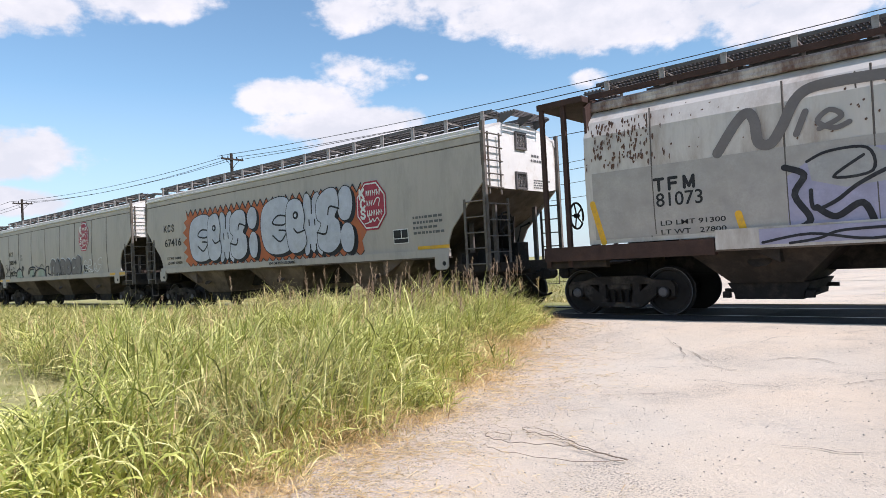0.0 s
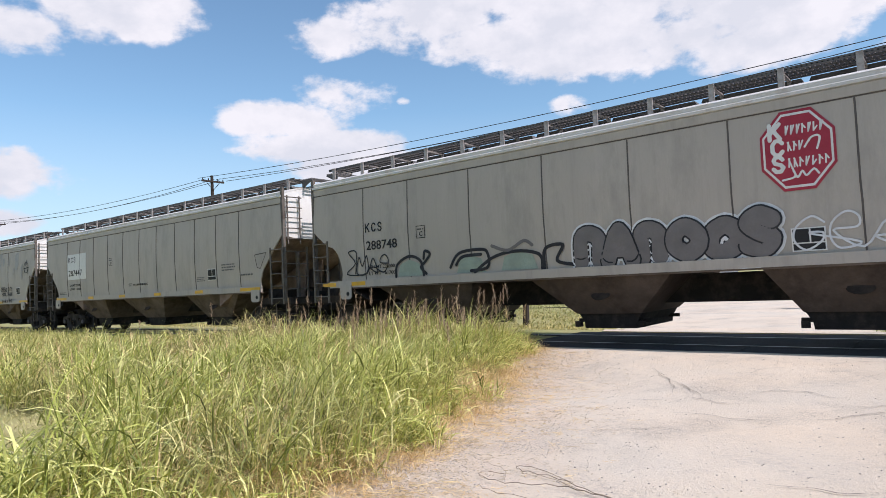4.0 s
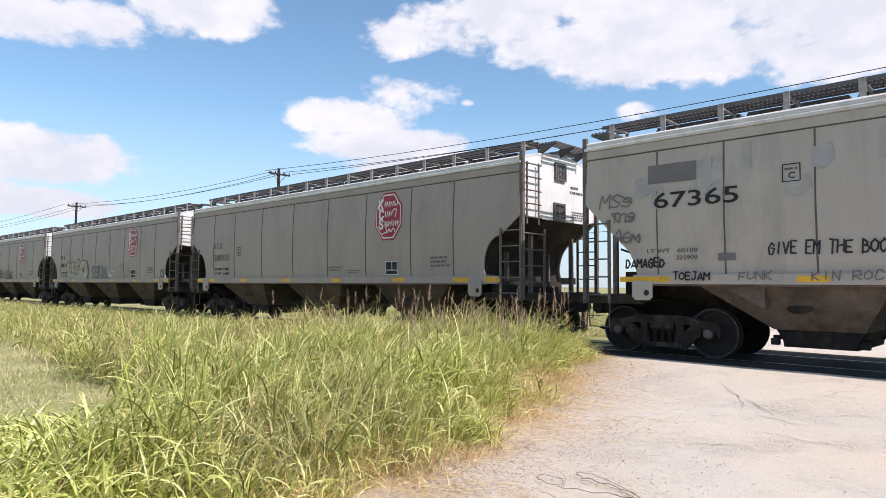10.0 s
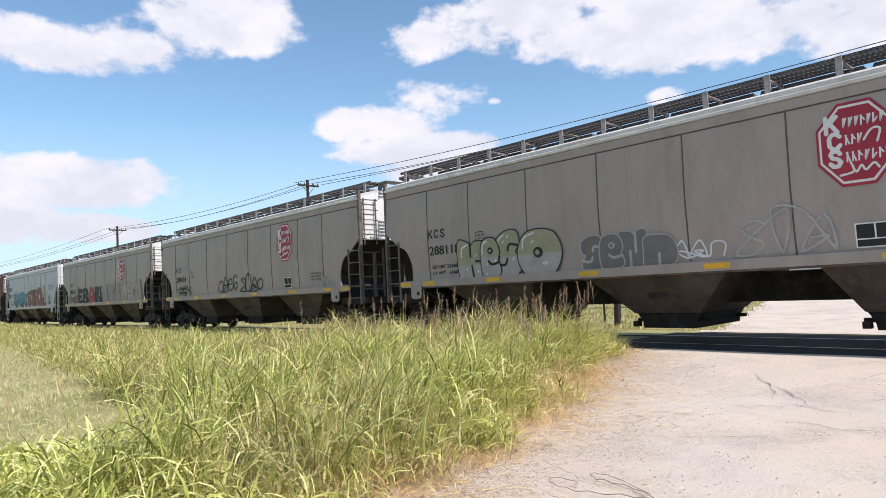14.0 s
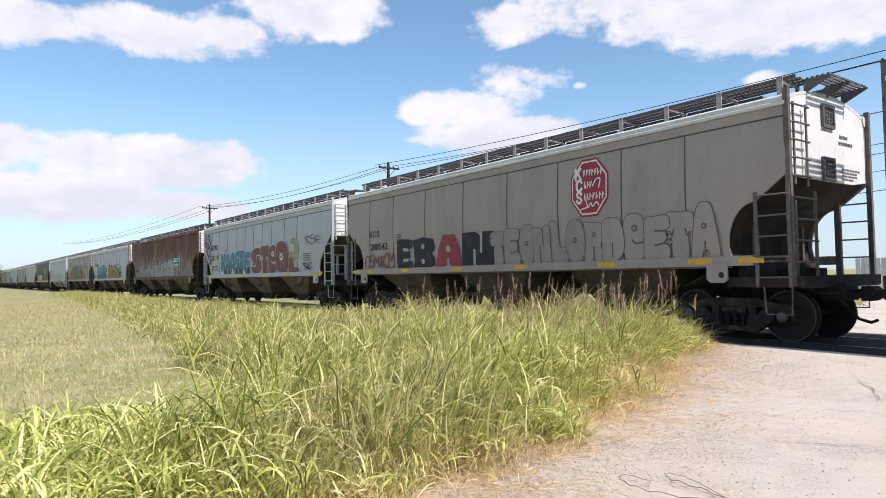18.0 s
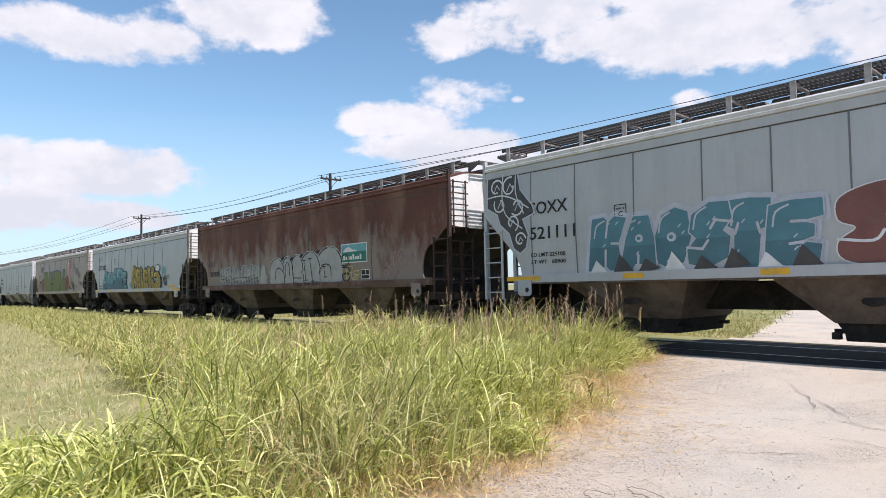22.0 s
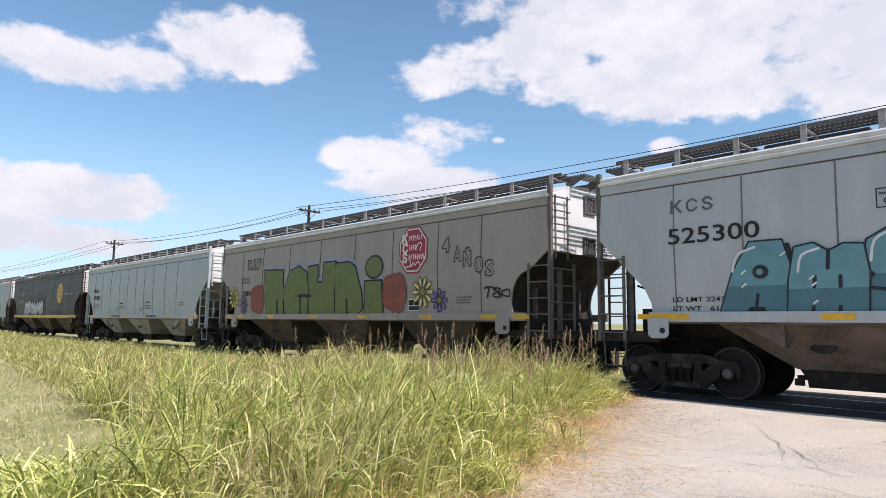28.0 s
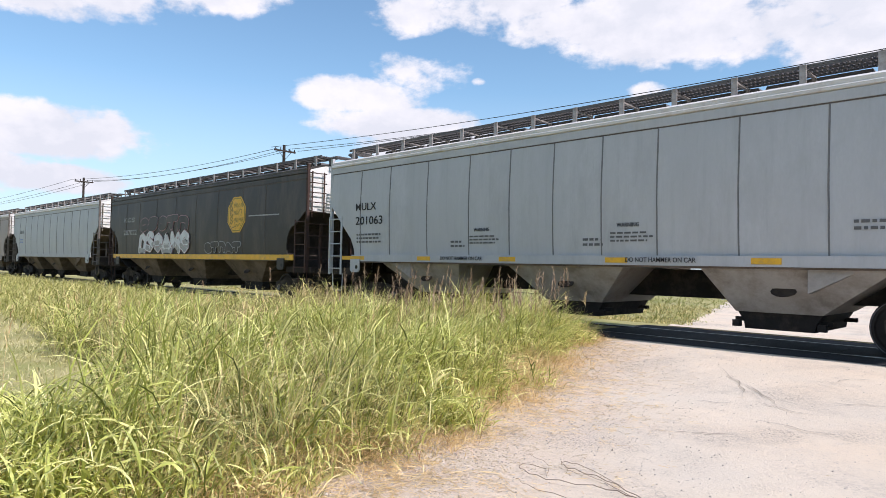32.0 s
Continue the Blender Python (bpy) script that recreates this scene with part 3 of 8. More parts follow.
# ---- covered hopper cars ----
def side_end(z, half, cut):
    """How far a side sheet reaches along the car at the height z."""
    if cut == "old":
        return half
    if cut == "arc":
        if z >= 2.46:
            return half - max(0.0, 2.88 - z) * 1.30
        k = min(1, (2.46 - z) / 0.74)
        return half - 0.56 - 0.50 * math.sqrt(1 - (1 - k) ** 2) + 0.3 * max(0.0, 1.68 - z)
    if z >= 2.95:
        return half
    if z >= 1.98:
        return half - (2.95 - z) * 0.98
    return half - 0.95 - 0.14 * min(1, (1.98 - z) / 0.3)


def bow(z, old=False):
    k = (z - 2.7) / 1.35
    return 1.60 - 0.055 * k * k - (0.34 * ((z - 3.45) / 0.6) ** 2 if old and z > 3.45 else 0)


SHARED = {}


def shared(key, make):
    if key not in SHARED:
        SHARED[key] = make()
    return SHARED[key]


def side_mesh(half, cut, sgn, material):
    zs = [1.42, 1.55, 1.7, 1.85, 1.98, 2.12, 2.25, 2.36, 2.42, 2.455, 2.465, 2.62, 2.78, 2.88, 2.95, 3.2, 3.5, 3.8, 4.03]
    vs, fs, m = [], [], 12
    for t in (0, 0.04):
        for z in zs:
            e = side_end(z, half, cut)
            vs += [(-e + 2 * e * i / m, sgn * (bow(z, cut == "old") - t), z) for i in range(m + 1)]
    k, o = m + 1, (m + 1) * len(zs)
    for j in range(len(zs) - 1):
        for i in range(m):
            a = j * k + i
            fs += [(a, a + 1, a + k + 1, a + k), (o + a, o + a + k, o + a + k + 1, o + a + 1)]
        fs += [(j * k, j * k + k, o + j * k + k, o + j * k), (j * k + m, o + j * k + m, o + j * k + k + m, j * k + k + m)]
    for i in range(m):
        a = (len(zs) - 1) * k + i
        fs += [(i, o + i, o + i + 1, i + 1), (a, a + 1, o + a + 1, o + a)]
    me = bpy.data.meshes.new("side_sheet")
    me.from_pydata(vs, [], fs)
    me.materials.append(M[material])
    bm = bmesh.new()
    bm.from_mesh(me)
    bmesh.ops.recalc_face_normals(bm, faces=bm.faces)
    bm.to_mesh(me)
    bm.free()
    return me


def grating_mesh(length, width):
    """A running board: edge bars and cross bars with daylight between them."""
    bm = bmesh.new()
    for y in (-width / 2, width / 2 - 0.03):
        box(bm, -length / 2, length / 2, y, y + 0.03, -0.02, 0.045)
    for y in (-0.1, 0.1):
        box(bm, -length / 2, length / 2, y - 0.01, y + 0.01, -0.022, 0.028)
    me = mesh_of(bm, "grate", name="running_board")
    # close-set cross bars, leaning as pressed grip grating does
    n = int(length / 0.075)
    x = -length / 2 + length * (np.arange(n) + 0.5) / n
    corner = np.array([(a, b, c) for c in (0.0, 0.022) for a, b in ((-0.014, -1), (0.014, -1), (0.014, 1), (-0.014, 1))])
    vs = np.stack([x[:, None] + corner[None, :, 0] + 0.02 * corner[None, :, 1], np.repeat(corner[None, :, 1] * width / 2, n, 0), np.repeat(corner[None, :, 2], n, 0)], 2).reshape(-1, 3)
    fs = [tuple(8 * i + k for k in f) for i in range(n) for f in ((3, 2, 1, 0), (4, 5, 6, 7), (0, 1, 5, 4), (1, 2, 6, 5), (2, 3, 7, 6), (3, 0, 4, 7))]
    m = len(me.vertices)
    both = bpy.data.meshes.new("running_board")
    both.from_pydata([tuple(v.co) for v in me.vertices] + vs.tolist(), [], [tuple(p.vertices) for p in me.polygons] + [tuple(k + m for k in f) for f in fs])
    both.materials.append(M["grate"])
    bpy.data.meshes.remove(me)
    return both


def wheelset_mesh():
    bm = bmesh.new()
    for s in (-1, 1):
        lathe(bm, [(s * 0.67, 0.10), (s * 0.675, 0.46), (s * 0.68, 0.485), (s * 0.705, 0.485), (s * 0.715, 0.462), (s * 0.81, 0.457), (s * 0.812, 0.40), (s * 0.77, 0.38), (s * 0.76, 0.19), (s * 0.80, 0.15), (s * 0.80, 0.10)], 30)
        lathe(bm, [(s * 0.93, 0.115), (s * 1.07, 0.115), (s * 1.08, 0.10)], 16)
    lathe(bm, [(-0.95, 0.085), (0.95, 0.085)], 12)
    me = mesh_of(bm, "wheel", name="wheelset")
    return me


def cap_mesh(side):
    """Round bearing cap on the axle's end, with three bolts."""
    bm = bmesh.new()
    lathe(bm, [(side * 1.081, 0.09), (side * 1.10, 0.085), (side * 1.112, 0.05)], 14)
    for k in range(3):
        a = k * 2.094 + 0.5
        box(bm, 0.062 * math.cos(a) - 0.014, 0.062 * math.cos(a) + 0.014, *sorted((side * 1.09, side * 1.122)), 0.062 * math.sin(a) - 0.014, 0.062 * math.sin(a) + 0.014)
    return mesh_of(bm, "cap", name="bearing_cap")


def rim_mesh(side):
    """Bright worn edge of the wheel's rim."""
    bm = bmesh.new()
    lathe(bm, [(side * 0.808, 0.4575), (side * 0.815, 0.452), (side * 0.814, 0.442), (side * 0.806, 0.440)], 30, caps=False)
    return mesh_of(bm, "cap", name="rim_edge")


def truck_mesh():
    """Two cast side frames, tied by a bolster."""
    bm = bmesh.new()
    for s in (-1, 1):
        y0, y1 = sorted((s * 0.90, s * 1.06))
        prism(bm, [(-1.13, 0.58), (-1.06, 0.67), (-0.74, 0.69), (-0.48, 0.77), (0.48, 0.77), (0.74, 0.69), (1.06, 0.67), (1.13, 0.58), (1.12, 0.53), (0.74, 0.55), (0.60, 0.61), (-0.60, 0.61), (-0.74, 0.55), (-1.12, 0.53)], y0, y1)
        for m in (-1, 1):
            prism(bm, [(m * 0.78, 0.58), (m * 0.60, 0.60), (m * 0.26, 0.31), (m * 0.26, 0.16), (m * 0.44, 0.16), (m * 0.76, 0.40)][::m], y0 + 0.004, y1 - 0.004)
            prism(bm, [(m * 0.28, 0.66), (m * 0.42, 0.66), (m * 0.44, 0.25), (m * 0.30, 0.25)][::m], y0 + 0.008, y1 - 0.008)
            prism(bm, [(m * 1.05, 0.55), (m * 1.13, 0.56), (m * 1.12, 0.38), (m * 1.06, 0.38)][::m], y0 + 0.006, y1 - 0.006)
            box(bm, m * 0.92 - 0.13, m * 0.92 + 0.13, y0 + 0.012, y1 - 0.012, 0.50, 0.60)
        box(bm, -0.42, 0.42, y0 - 0.02, y1 + 0.02, 0.17, 0.255)
        box(bm, -0.24, 0.24, y0 + 0.01, y1 - 0.01, 0.52, 0.60)
    box(bm, -0.22, 0.22, -1.0, 1.0, 0.48, 0.72)
    box(bm, -0.34, 0.34, -0.86, 0.86, 0.20, 0.48)
    box(bm, -0.5, 0.5, -0.62, 0.62, 0.40, 0.62)
    return mesh_of(bm, "cast", name="truck")


def spring_mesh():
    bm = bmesh.new()
    for i in range(5):
        z = 0.27 + i * 0.05
        lathe_z = [(z, 0.055), (z + 0.022, 0.055)]
        n = 8
        rings = [[bm.verts.new((0.055 * math.cos(2 * math.pi * j / n), 0.055 * math.sin(2 * math.pi * j / n), zz)) for j in range(n)] for zz, _ in lathe_z]
        for j in range(n):
            bm.faces.new((rings[0][j], rings[0][(j + 1) % n], rings[1][(j + 1) % n], rings[1][j]))
        bm.faces.new(rings[0][::-1])
        bm.faces.new(rings[1])
    box(bm, -0.03, 0.03, -0.03, 0.03, 0.255, 0.52)
    return mesh_of(bm, "steel", name="spring")


def hopper_mesh(top, bottom, material, skew=0.0):
    """One discharge hopper; skew moves its mouth along the car."""
    bm = bmesh.new()
    a = [bm.verts.new(p) for p in ((-top, -1.50, 1.40), (top, -1.50, 1.40), (top, 1.50, 1.40), (-top, 1.50, 1.40))]
    m = [bm.verts.new(p) for p in ((-top * 0.97, -1.47, 1.30), (top * 0.97, -1.47, 1.30), (top * 0.97, 1.47, 1.30), (-top * 0.97, 1.47, 1.30))]
    b = [bm.verts.new(p) for p in ((skew - bottom, -1.02, 0.60), (skew + bottom, -1.02, 0.60), (skew + bottom, 1.02, 0.60), (skew - bottom, 1.02, 0.60))]
    for u, v in ((a, m), (m, b)):
        for i in range(4):
            bm.faces.new((u[i], u[(i + 1) % 4], v[(i + 1) % 4], v[i]))
    bm.faces.new(b)
    bm.faces.new(a[::-1])
    return mesh_of(bm, material, name="hopper")


def poke_mesh():
    """Dark oval poke-hole cover on the near slope of a hopper."""
    bm = bmesh.new()
    a = [bm.verts.new((0.20 * math.cos(k * 0.524), -1.30 - 0.012 + 0.28 * 0.09 * math.sin(k * 0.524) * 2.2, 0.97 + 0.09 * math.sin(k * 0.524) * 0.97)) for k in range(12)]
    b = [bm.verts.new((v.co.x * 0.8, v.co.y - 0.03, 0.97 + (v.co.z - 0.97) * 0.8 - 0.02)) for v in a]
    for k in range(12):
        bm.faces.new((a[k], a[(k + 1) % 12], b[(k + 1) % 12], b[k]))
    bm.faces.new(b)
    return mesh_of(bm, "soot_shade", name="poke_cover")


def gate_mesh():
    bm = bmesh.new()
    prism(bm, [(-0.66, 0.598), (0.66, 0.598), (0.56, 0.44), (0.54, 0.31), (-0.54, 0.31), (-0.56, 0.44)], -0.95, 0.95)
    box(bm, -0.76, 0.76, -0.80, -0.70, 0.42, 0.49)
    box(bm, -0.76, 0.76, 0.70, 0.80, 0.42, 0.49)
    box(bm, -0.72, -0.60, -1.05, -0.93, 0.34, 0.45)
    box(bm, 0.60, 0.72, -1.05, -0.93, 0.34, 0.45)
    return mesh_of(bm, "steel", name="gate")


def brake_mesh():
    bm = bmesh.new()
    n = 20
    tube(bm, [(0, 0.27 * math.cos(2 * math.pi * i / n), 0.27 * math.sin(2 * math.pi * i / n)) for i in range(n + 1)], 0.022, 6)
    for k in range(5):
        a = k * 2 * math.pi / 5
        tube(bm, [(0, 0, 0), (0, 0.27 * math.cos(a), 0.27 * math.sin(a))], 0.016, 5)
    lathe(bm, [(-0.05, 0.05), (0.05, 0.05)], 10)
    return mesh_of(bm, "steel", name="brake_wheel")


def roof_mesh(half, material):
    """Low arched roof between the two eaves."""
    bm = bmesh.new()
    prof = [(-1.50, 4.20), (-1.25, 4.29), (-0.9, 4.37), (-0.45, 4.42), (0, 4.435), (0.45, 4.42), (0.9, 4.37), (1.25, 4.29), (1.50, 4.20), (1.46, 4.16), (0.9, 4.32), (0, 4.39), (-0.9, 4.32), (-1.46, 4.16)]
    a = [bm.verts.new((-half, y, z)) for y, z in prof]
    b = [bm.verts.new((half, y, z)) for y, z in prof]
    n = len(prof)
    for i in range(n):
        bm.faces.new((a[i], b[i], b[(i + 1) % n], a[(i + 1) % n]))
    bm.faces.new(a)
    bm.faces.new(b[::-1])
    return mesh_of(bm, material, name="roof")


def fascia_mesh(half, material):
    bm = bmesh.new()
    prof = [(-1.545, 4.03), (-1.60, 4.05), (-1.60, 4.10), (-1.57, 4.12), (-1.575, 4.19), (-1.50, 4.235), (-1.46, 4.19), (-1.50, 4.06)]
    a = [bm.verts.new((-half - 0.02, y, z)) for y, z in prof]
    b = [bm.verts.new((half + 0.02, y, z)) for y, z in prof]
    n = len(prof)
    for i in range(n):
        bm.faces.new((a[i], b[i], b[(i + 1) % n], a[(i + 1) % n]))
    bm.faces.new(a)
    bm.faces.new(b[::-1])
    return mesh_of(bm, material, name="roof_edge")


def end_wall_mesh(material):
    """Upright end plate under the arch of the roof."""
    bm = bmesh.new()
    pts = [(-1.53, 2.93), (-1.0, 2.86), (1.0, 2.86), (1.53, 2.93), (1.54, 4.10), (1.25, 4.28), (0.9, 4.36), (0.45, 4.41), (0, 4.425), (-0.45, 4.41), (-0.9, 4.36), (-1.25, 4.28), (-1.54, 4.10)]
    a = [bm.verts.new((-0.025, y, z)) for y, z in pts]
    b = [bm.verts.new((0.025, y, z)) for y, z in pts]
    n = len(pts)
    bm.faces.new(a[::-1])
    bm.faces.new(b)
    for i in range(n):
        bm.faces.new((a[i], a[(i + 1) % n], b[(i + 1) % n], b[i]))
    return mesh_of(bm, material, name="end_wall")


def slope_mesh(material, cut="line"):
    """Floor sheet that runs, straight or in a bow, from the end plate down to the first hopper."""
    bm = bmesh.new()
    if cut == "arc":
        line = [(side_end(z, 0.0, "arc") - 0.015, z) for z in (2.88, 2.70, 2.47, 2.455, 2.42, 2.36, 2.25, 2.12, 1.98, 1.85, 1.7, 1.55, 1.42)] + [(-1.9, 1.0)]
        prism(bm, line + [(x - 0.06, z - 0.005) for x, z in line[::-1]], -1.535, 1.535)
        return mesh_of(bm, material, name="slope_sheet")
    prism(bm, [(0.0, 2.96), (0.0, 2.84), (-0.75, 2.30), (-3.30, 0.95), (-3.30, 1.40)], -1.50, 1.50)
    return mesh_of(bm, material, name="slope_sheet")


def platform_mesh(material):
    """End sill and platform over the coupler."""
    bm = bmesh.new()
    box(bm, -1.15, 0.20, -1.50, -1.36, 0.98, 1.16)
    box(bm, -1.15, 0.20, 1.36, 1.50, 0.98, 1.16)
    box(bm, 0.08, 0.22, -1.36, 1.36, 0.96, 1.16)
    box(bm, -1.15, 0.08, -1.36, 1.36, 1.02, 1.06)
    box(bm, -1.4, 0.30, -0.24, 0.24, 0.72, 1.02)
    return mesh_of(bm, material, name="end_platform")


def stirrup_mesh(material):
    bm = bmesh.new()
    tube(bm, [(-0.24, 0, 1.0), (-0.21, 0, 0.52), (0.22, 0, 0.52), (0.24, 0, 1.0)], 0.018, 6)
    return mesh_of(bm, material, name="step")


def coupler_mesh():
    bm = bmesh.new()
    box(bm, 0.10, 0.52, -0.09, 0.09, 0.76, 0.92)
    prism(bm, [(0.50, 0.72), (0.66, 0.72), (0.74, 0.80), (0.74, 0.90), (0.66, 0.97), (0.50, 0.97)], -0.17, 0.15)
    tube(bm, [(0.16, -0.30, 0.80), (0.34, -0.32, 0.62), (0.50, -0.30, 0.42), (0.66, -0.22, 0.36), (0.73, -0.14, 0.40)], 0.028, 7)
    tube(bm, [(0.06, -0.95, 0.92), (0.20, -0.90, 0.86), (0.42, -0.42, 0.86), (0.50, -0.16, 0.90)], 0.014, 6)
    return mesh_of(bm, "steel", name="coupler")


def text_part(body, size, x, y, z, parent, material="letter", name="lettering", label="", spacing=1.0, rise=0.0):
    cu = bpy.data.curves.new(name, "FONT")
    cu.body, cu.size, cu.extrude, cu.align_x, cu.align_y, cu.space_character = body, size, 0.002, "LEFT", "CENTER", spacing
    cu.resolution_u = 3
    cu.materials.append(M[material])
    ob = new(name, cu)
    ob.parent = parent
    ob.matrix_basis = pose(x, y, z, 90, rise, 0)
    return tagged(ob, label)


def plate(name, parent, material, x0, x1, z0, z1, proud=0.008, label=""):
    """A flat painted or fixed patch on the near side sheet."""
    bm = bmesh.new()
    ya, yb = -bow(z0) - proud, -bow(z1) - proud
    vs = [bm.verts.new(p) for p in ((x0, ya, z0), (x1, ya, z0), (x1, yb, z1), (x0, yb, z1), (x0, ya + 0.03, z0), (x1, ya + 0.03, z0), (x1, yb + 0.03, z1), (x0, yb + 0.03, z1))]
    for f in ((3, 2, 1, 0), (4, 5, 6, 7), (0, 1, 5, 4), (1, 2, 6, 5), (2, 3, 7, 6), (3, 0, 4, 7)):
        bm.faces.new([vs[i] for i in f])
    return part(name, bm, material, parent, label)


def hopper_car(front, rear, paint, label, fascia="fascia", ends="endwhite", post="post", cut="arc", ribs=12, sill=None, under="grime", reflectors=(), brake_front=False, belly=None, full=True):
    """One covered hopper car with all its parts; its zero is midway along it, on the rails."""
    half = (front - rear) / 2
    hk = round(half, 2)
    # on arc cars the shadow inside the end cut-out is put into the slope's colour
    slope = "soot_shade" if cut == "arc" else belly or under
    car = tagged(new("covered_hopper_car"), label, "freight car", "cars of the freight train")
    CARS.append((car, (front + rear) / 2))
    for s, nm in ((-1, "side_sheet"), (1, "side_sheet")):
        part(nm, shared(("side", hk, cut, s, paint), lambda: side_mesh(half, cut, s, paint)), None, car)
    part("roof", shared(("roof", hk, fascia), lambda: roof_mesh(half, fascia)), None, car).scale.y = 0.83 if cut == "old" else 1.0
    wide = 0.83 if cut == "old" else 1.0
    for s in (-1, 1):
        ob = part("roof_edge", shared(("fascia", hk, fascia), lambda: fascia_mesh(half, fascia)), None, car)
        ob.matrix_basis = pose(0, 0, 0, 0, 0, 0 if s < 0 else 180)
        ob.scale.y = wide
        sm = sill or paint
        if cut != "old":
            bar_part("top_chord", car, paint, -half + 0.01, half - 0.01, *sorted((s * 1.50, s * 1.578)), 3.87, 4.028)
            # dark strip that paints in the shadow line below the chord
            bar_part("chord_lip", car, "seam", -half + 0.01, half - 0.01, *sorted((s * 1.50, s * 1.566)), 3.845, 3.867)
        reach = half - 1.05 if cut == "line" else half - 0.60 if cut == "arc" else half - 2.4
        bar_part("side_sill", car, sm, -reach, reach, *sorted((s * 1.54, s * 1.625)), 1.36 if cut != "old" else 1.20, 1.535)
        bar_part("sill_lip", car, "grime", -reach if cut == "line" else -half + 1.05, reach if cut == "line" else half - 1.05, *sorted((s * 1.50, s * 1.60)), 1.325 if cut != "old" else 1.17, 1.357 if cut != "old" else 1.197)
    # weld seams of the side sheets
    zs = [1.54, 1.8, 2.05, 2.3, 2.55, 2.8, 3.05, 3.3, 3.55, 3.84]

    weld = "seam_pale" if paint == "light" else "seam"

    def seam():
        vs, fs = [], []
        for z in zs:
            y = -bow(z)
            w = 0.012 * noise.noise(Vector((z * 2.1, 3.3, 0)))
            vs += [(w - 0.017, y + 0.004, z), (w - 0.008, y - 0.011, z), (w + 0.008, y - 0.011, z), (w + 0.017, y + 0.004, z)]
        for j in range(len(zs) - 1):
            fs += [(4 * j + i, 4 * j + i + 1, 4 * j + i + 5, 4 * j + i + 4) for i in range(3)]
        me = bpy.data.meshes.new("weld_seam")
        me.from_pydata(vs, [], fs)
        me.materials.append(M[weld])
        return me
    for x in SEAMS[ribs]:
        ob = part("weld_seam", shared(weld, seam), None, car)
        ob.location.x = x
    # roof walk
    nb = int(2 * half / 1.13)
    for s in (-1, 1):
        ob = part("running_board", shared(("grate", hk), lambda: grating_mesh(2 * half - 0.1, 0.62)), None, car)
        ob.location = (0, s * 0.72, 4.62)
        if s < 0 or full:
            for i in range(nb + 1):
                x = -half + 0.3 + (2 * half - 0.6) * i / nb

                def tab():
                    bm = bmesh.new()
                    box(bm, -0.05, 0.05, -1.075, -1.045, 4.33, 4.66)
                    box(bm, -0.03, 0.03, -1.045, -0.40, 4.565, 4.60)
                    box(bm, -0.03, 0.03, -0.45, -0.41, 4.40, 4.60)
                    return mesh_of(bm, "tab", name="roof_bracket")
                ob = part("roof_bracket", shared("tab", tab), None, car)
                ob.matrix_basis = pose(s * x if s > 0 else x, 0, 0, 0, 0, 0 if s < 0 else 180)

    bar_part("hatch_coaming", car, "grate", -half + 0.8, half - 0.8, -0.34, 0.34, 4.40, 4.52)
    hw = (half - 0.9) / 8 * 0.95

    def hatch():
        bm = bmesh.new()
        prism(bm, [(-hw, 4.522), (hw, 4.522), (hw - 0.03, 4.59), (-hw + 0.03, 4.59)], -0.40, 0.40)
        return mesh_of(bm, "grate", name="roof_hatch")
    for i in range(8):
        part("roof_hatch", shared(("hatch", hk), hatch), None, car).location.x = (half - 0.9) * (2 * i - 7) / 8
    bar_part("center_sill", car, "steel", -half + 0.2, half - 0.2, -0.22, 0.22, 0.76, 1.30)
    hx = half * 0.54
    for x in (-hx, 0, hx) if cut != "old" else (-5.15, -1.75, 1.75, 5.15):
        skew = 0.0 if cut == "old" else -0.30 if x > 0 else 0.30 if x < 0 else 0.0
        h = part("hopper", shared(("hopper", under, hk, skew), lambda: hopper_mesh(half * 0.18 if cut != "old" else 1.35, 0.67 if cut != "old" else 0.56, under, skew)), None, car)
        h.location.x = x
        part("gate", shared("gate", gate_mesh), None, h).location.x = skew
        part("poke_cover", shared(("poke", under), lambda: poke_mesh()), None, h).location.x = skew * 0.4
    for s in (-1, 1):
        turn = pose(s * half, 0, 0, 0, 0, 0 if s > 0 else 180)
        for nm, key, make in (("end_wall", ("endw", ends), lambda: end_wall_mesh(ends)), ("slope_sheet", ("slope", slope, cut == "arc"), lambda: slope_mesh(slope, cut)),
                              ("end_platform", ("plat", "soot_shade"), lambda: platform_mesh("soot_shade")), ("coupler", "coup", coupler_mesh)):
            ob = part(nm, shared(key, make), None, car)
            if cut == "old" and nm in ("end_platform", "coupler"):
                ob.matrix_basis = turn @ pose(0.85, 0, 0)
                continue
            ob.matrix_basis = turn @ (pose(-0.03, 0, 0) if nm == "end_wall" else pose(-0.06, 0, 0) if nm == "slope_sheet" else pose(0, 0, 0))

        for i in range(5):
            part("board_slat", shared("slat", lambda: bar_mesh("grate", 0.0, 0.034, -0.75, 0.75, 4.60, 4.63)), None, car).matrix_basis = turn @ pose(i * 0.085, 0, 0)
        for y in (-0.74, 0.0, 0.71):
            part("board_bracket", shared("bbrk", board_bracket_mesh), None, car).matrix_basis = turn @ pose(0, y, 0)
        if cut == "old":
            bar_part("eave_strip", car, post, -half, half, *sorted((s * 1.24, s * 1.30)), 4.30, 4.40)
            bm = bmesh.new()
            box(bm, 0.0, 1.05, -1.56, 1.56, 4.24, 4.36)
            part("end_canopy", bm, post, car).matrix_basis = turn
            bm = bmesh.new()
            box(bm, -2.38, 1.0, -1.63, -1.46, 1.12, 1.40)
            part("end_beam", bm, post, car).matrix_basis = turn
            bm = bmesh.new()
            box(bm, -2.38, 1.0, 1.46, 1.63, 1.12, 1.40)
            part("end_beam", bm, post, car).matrix_basis = turn
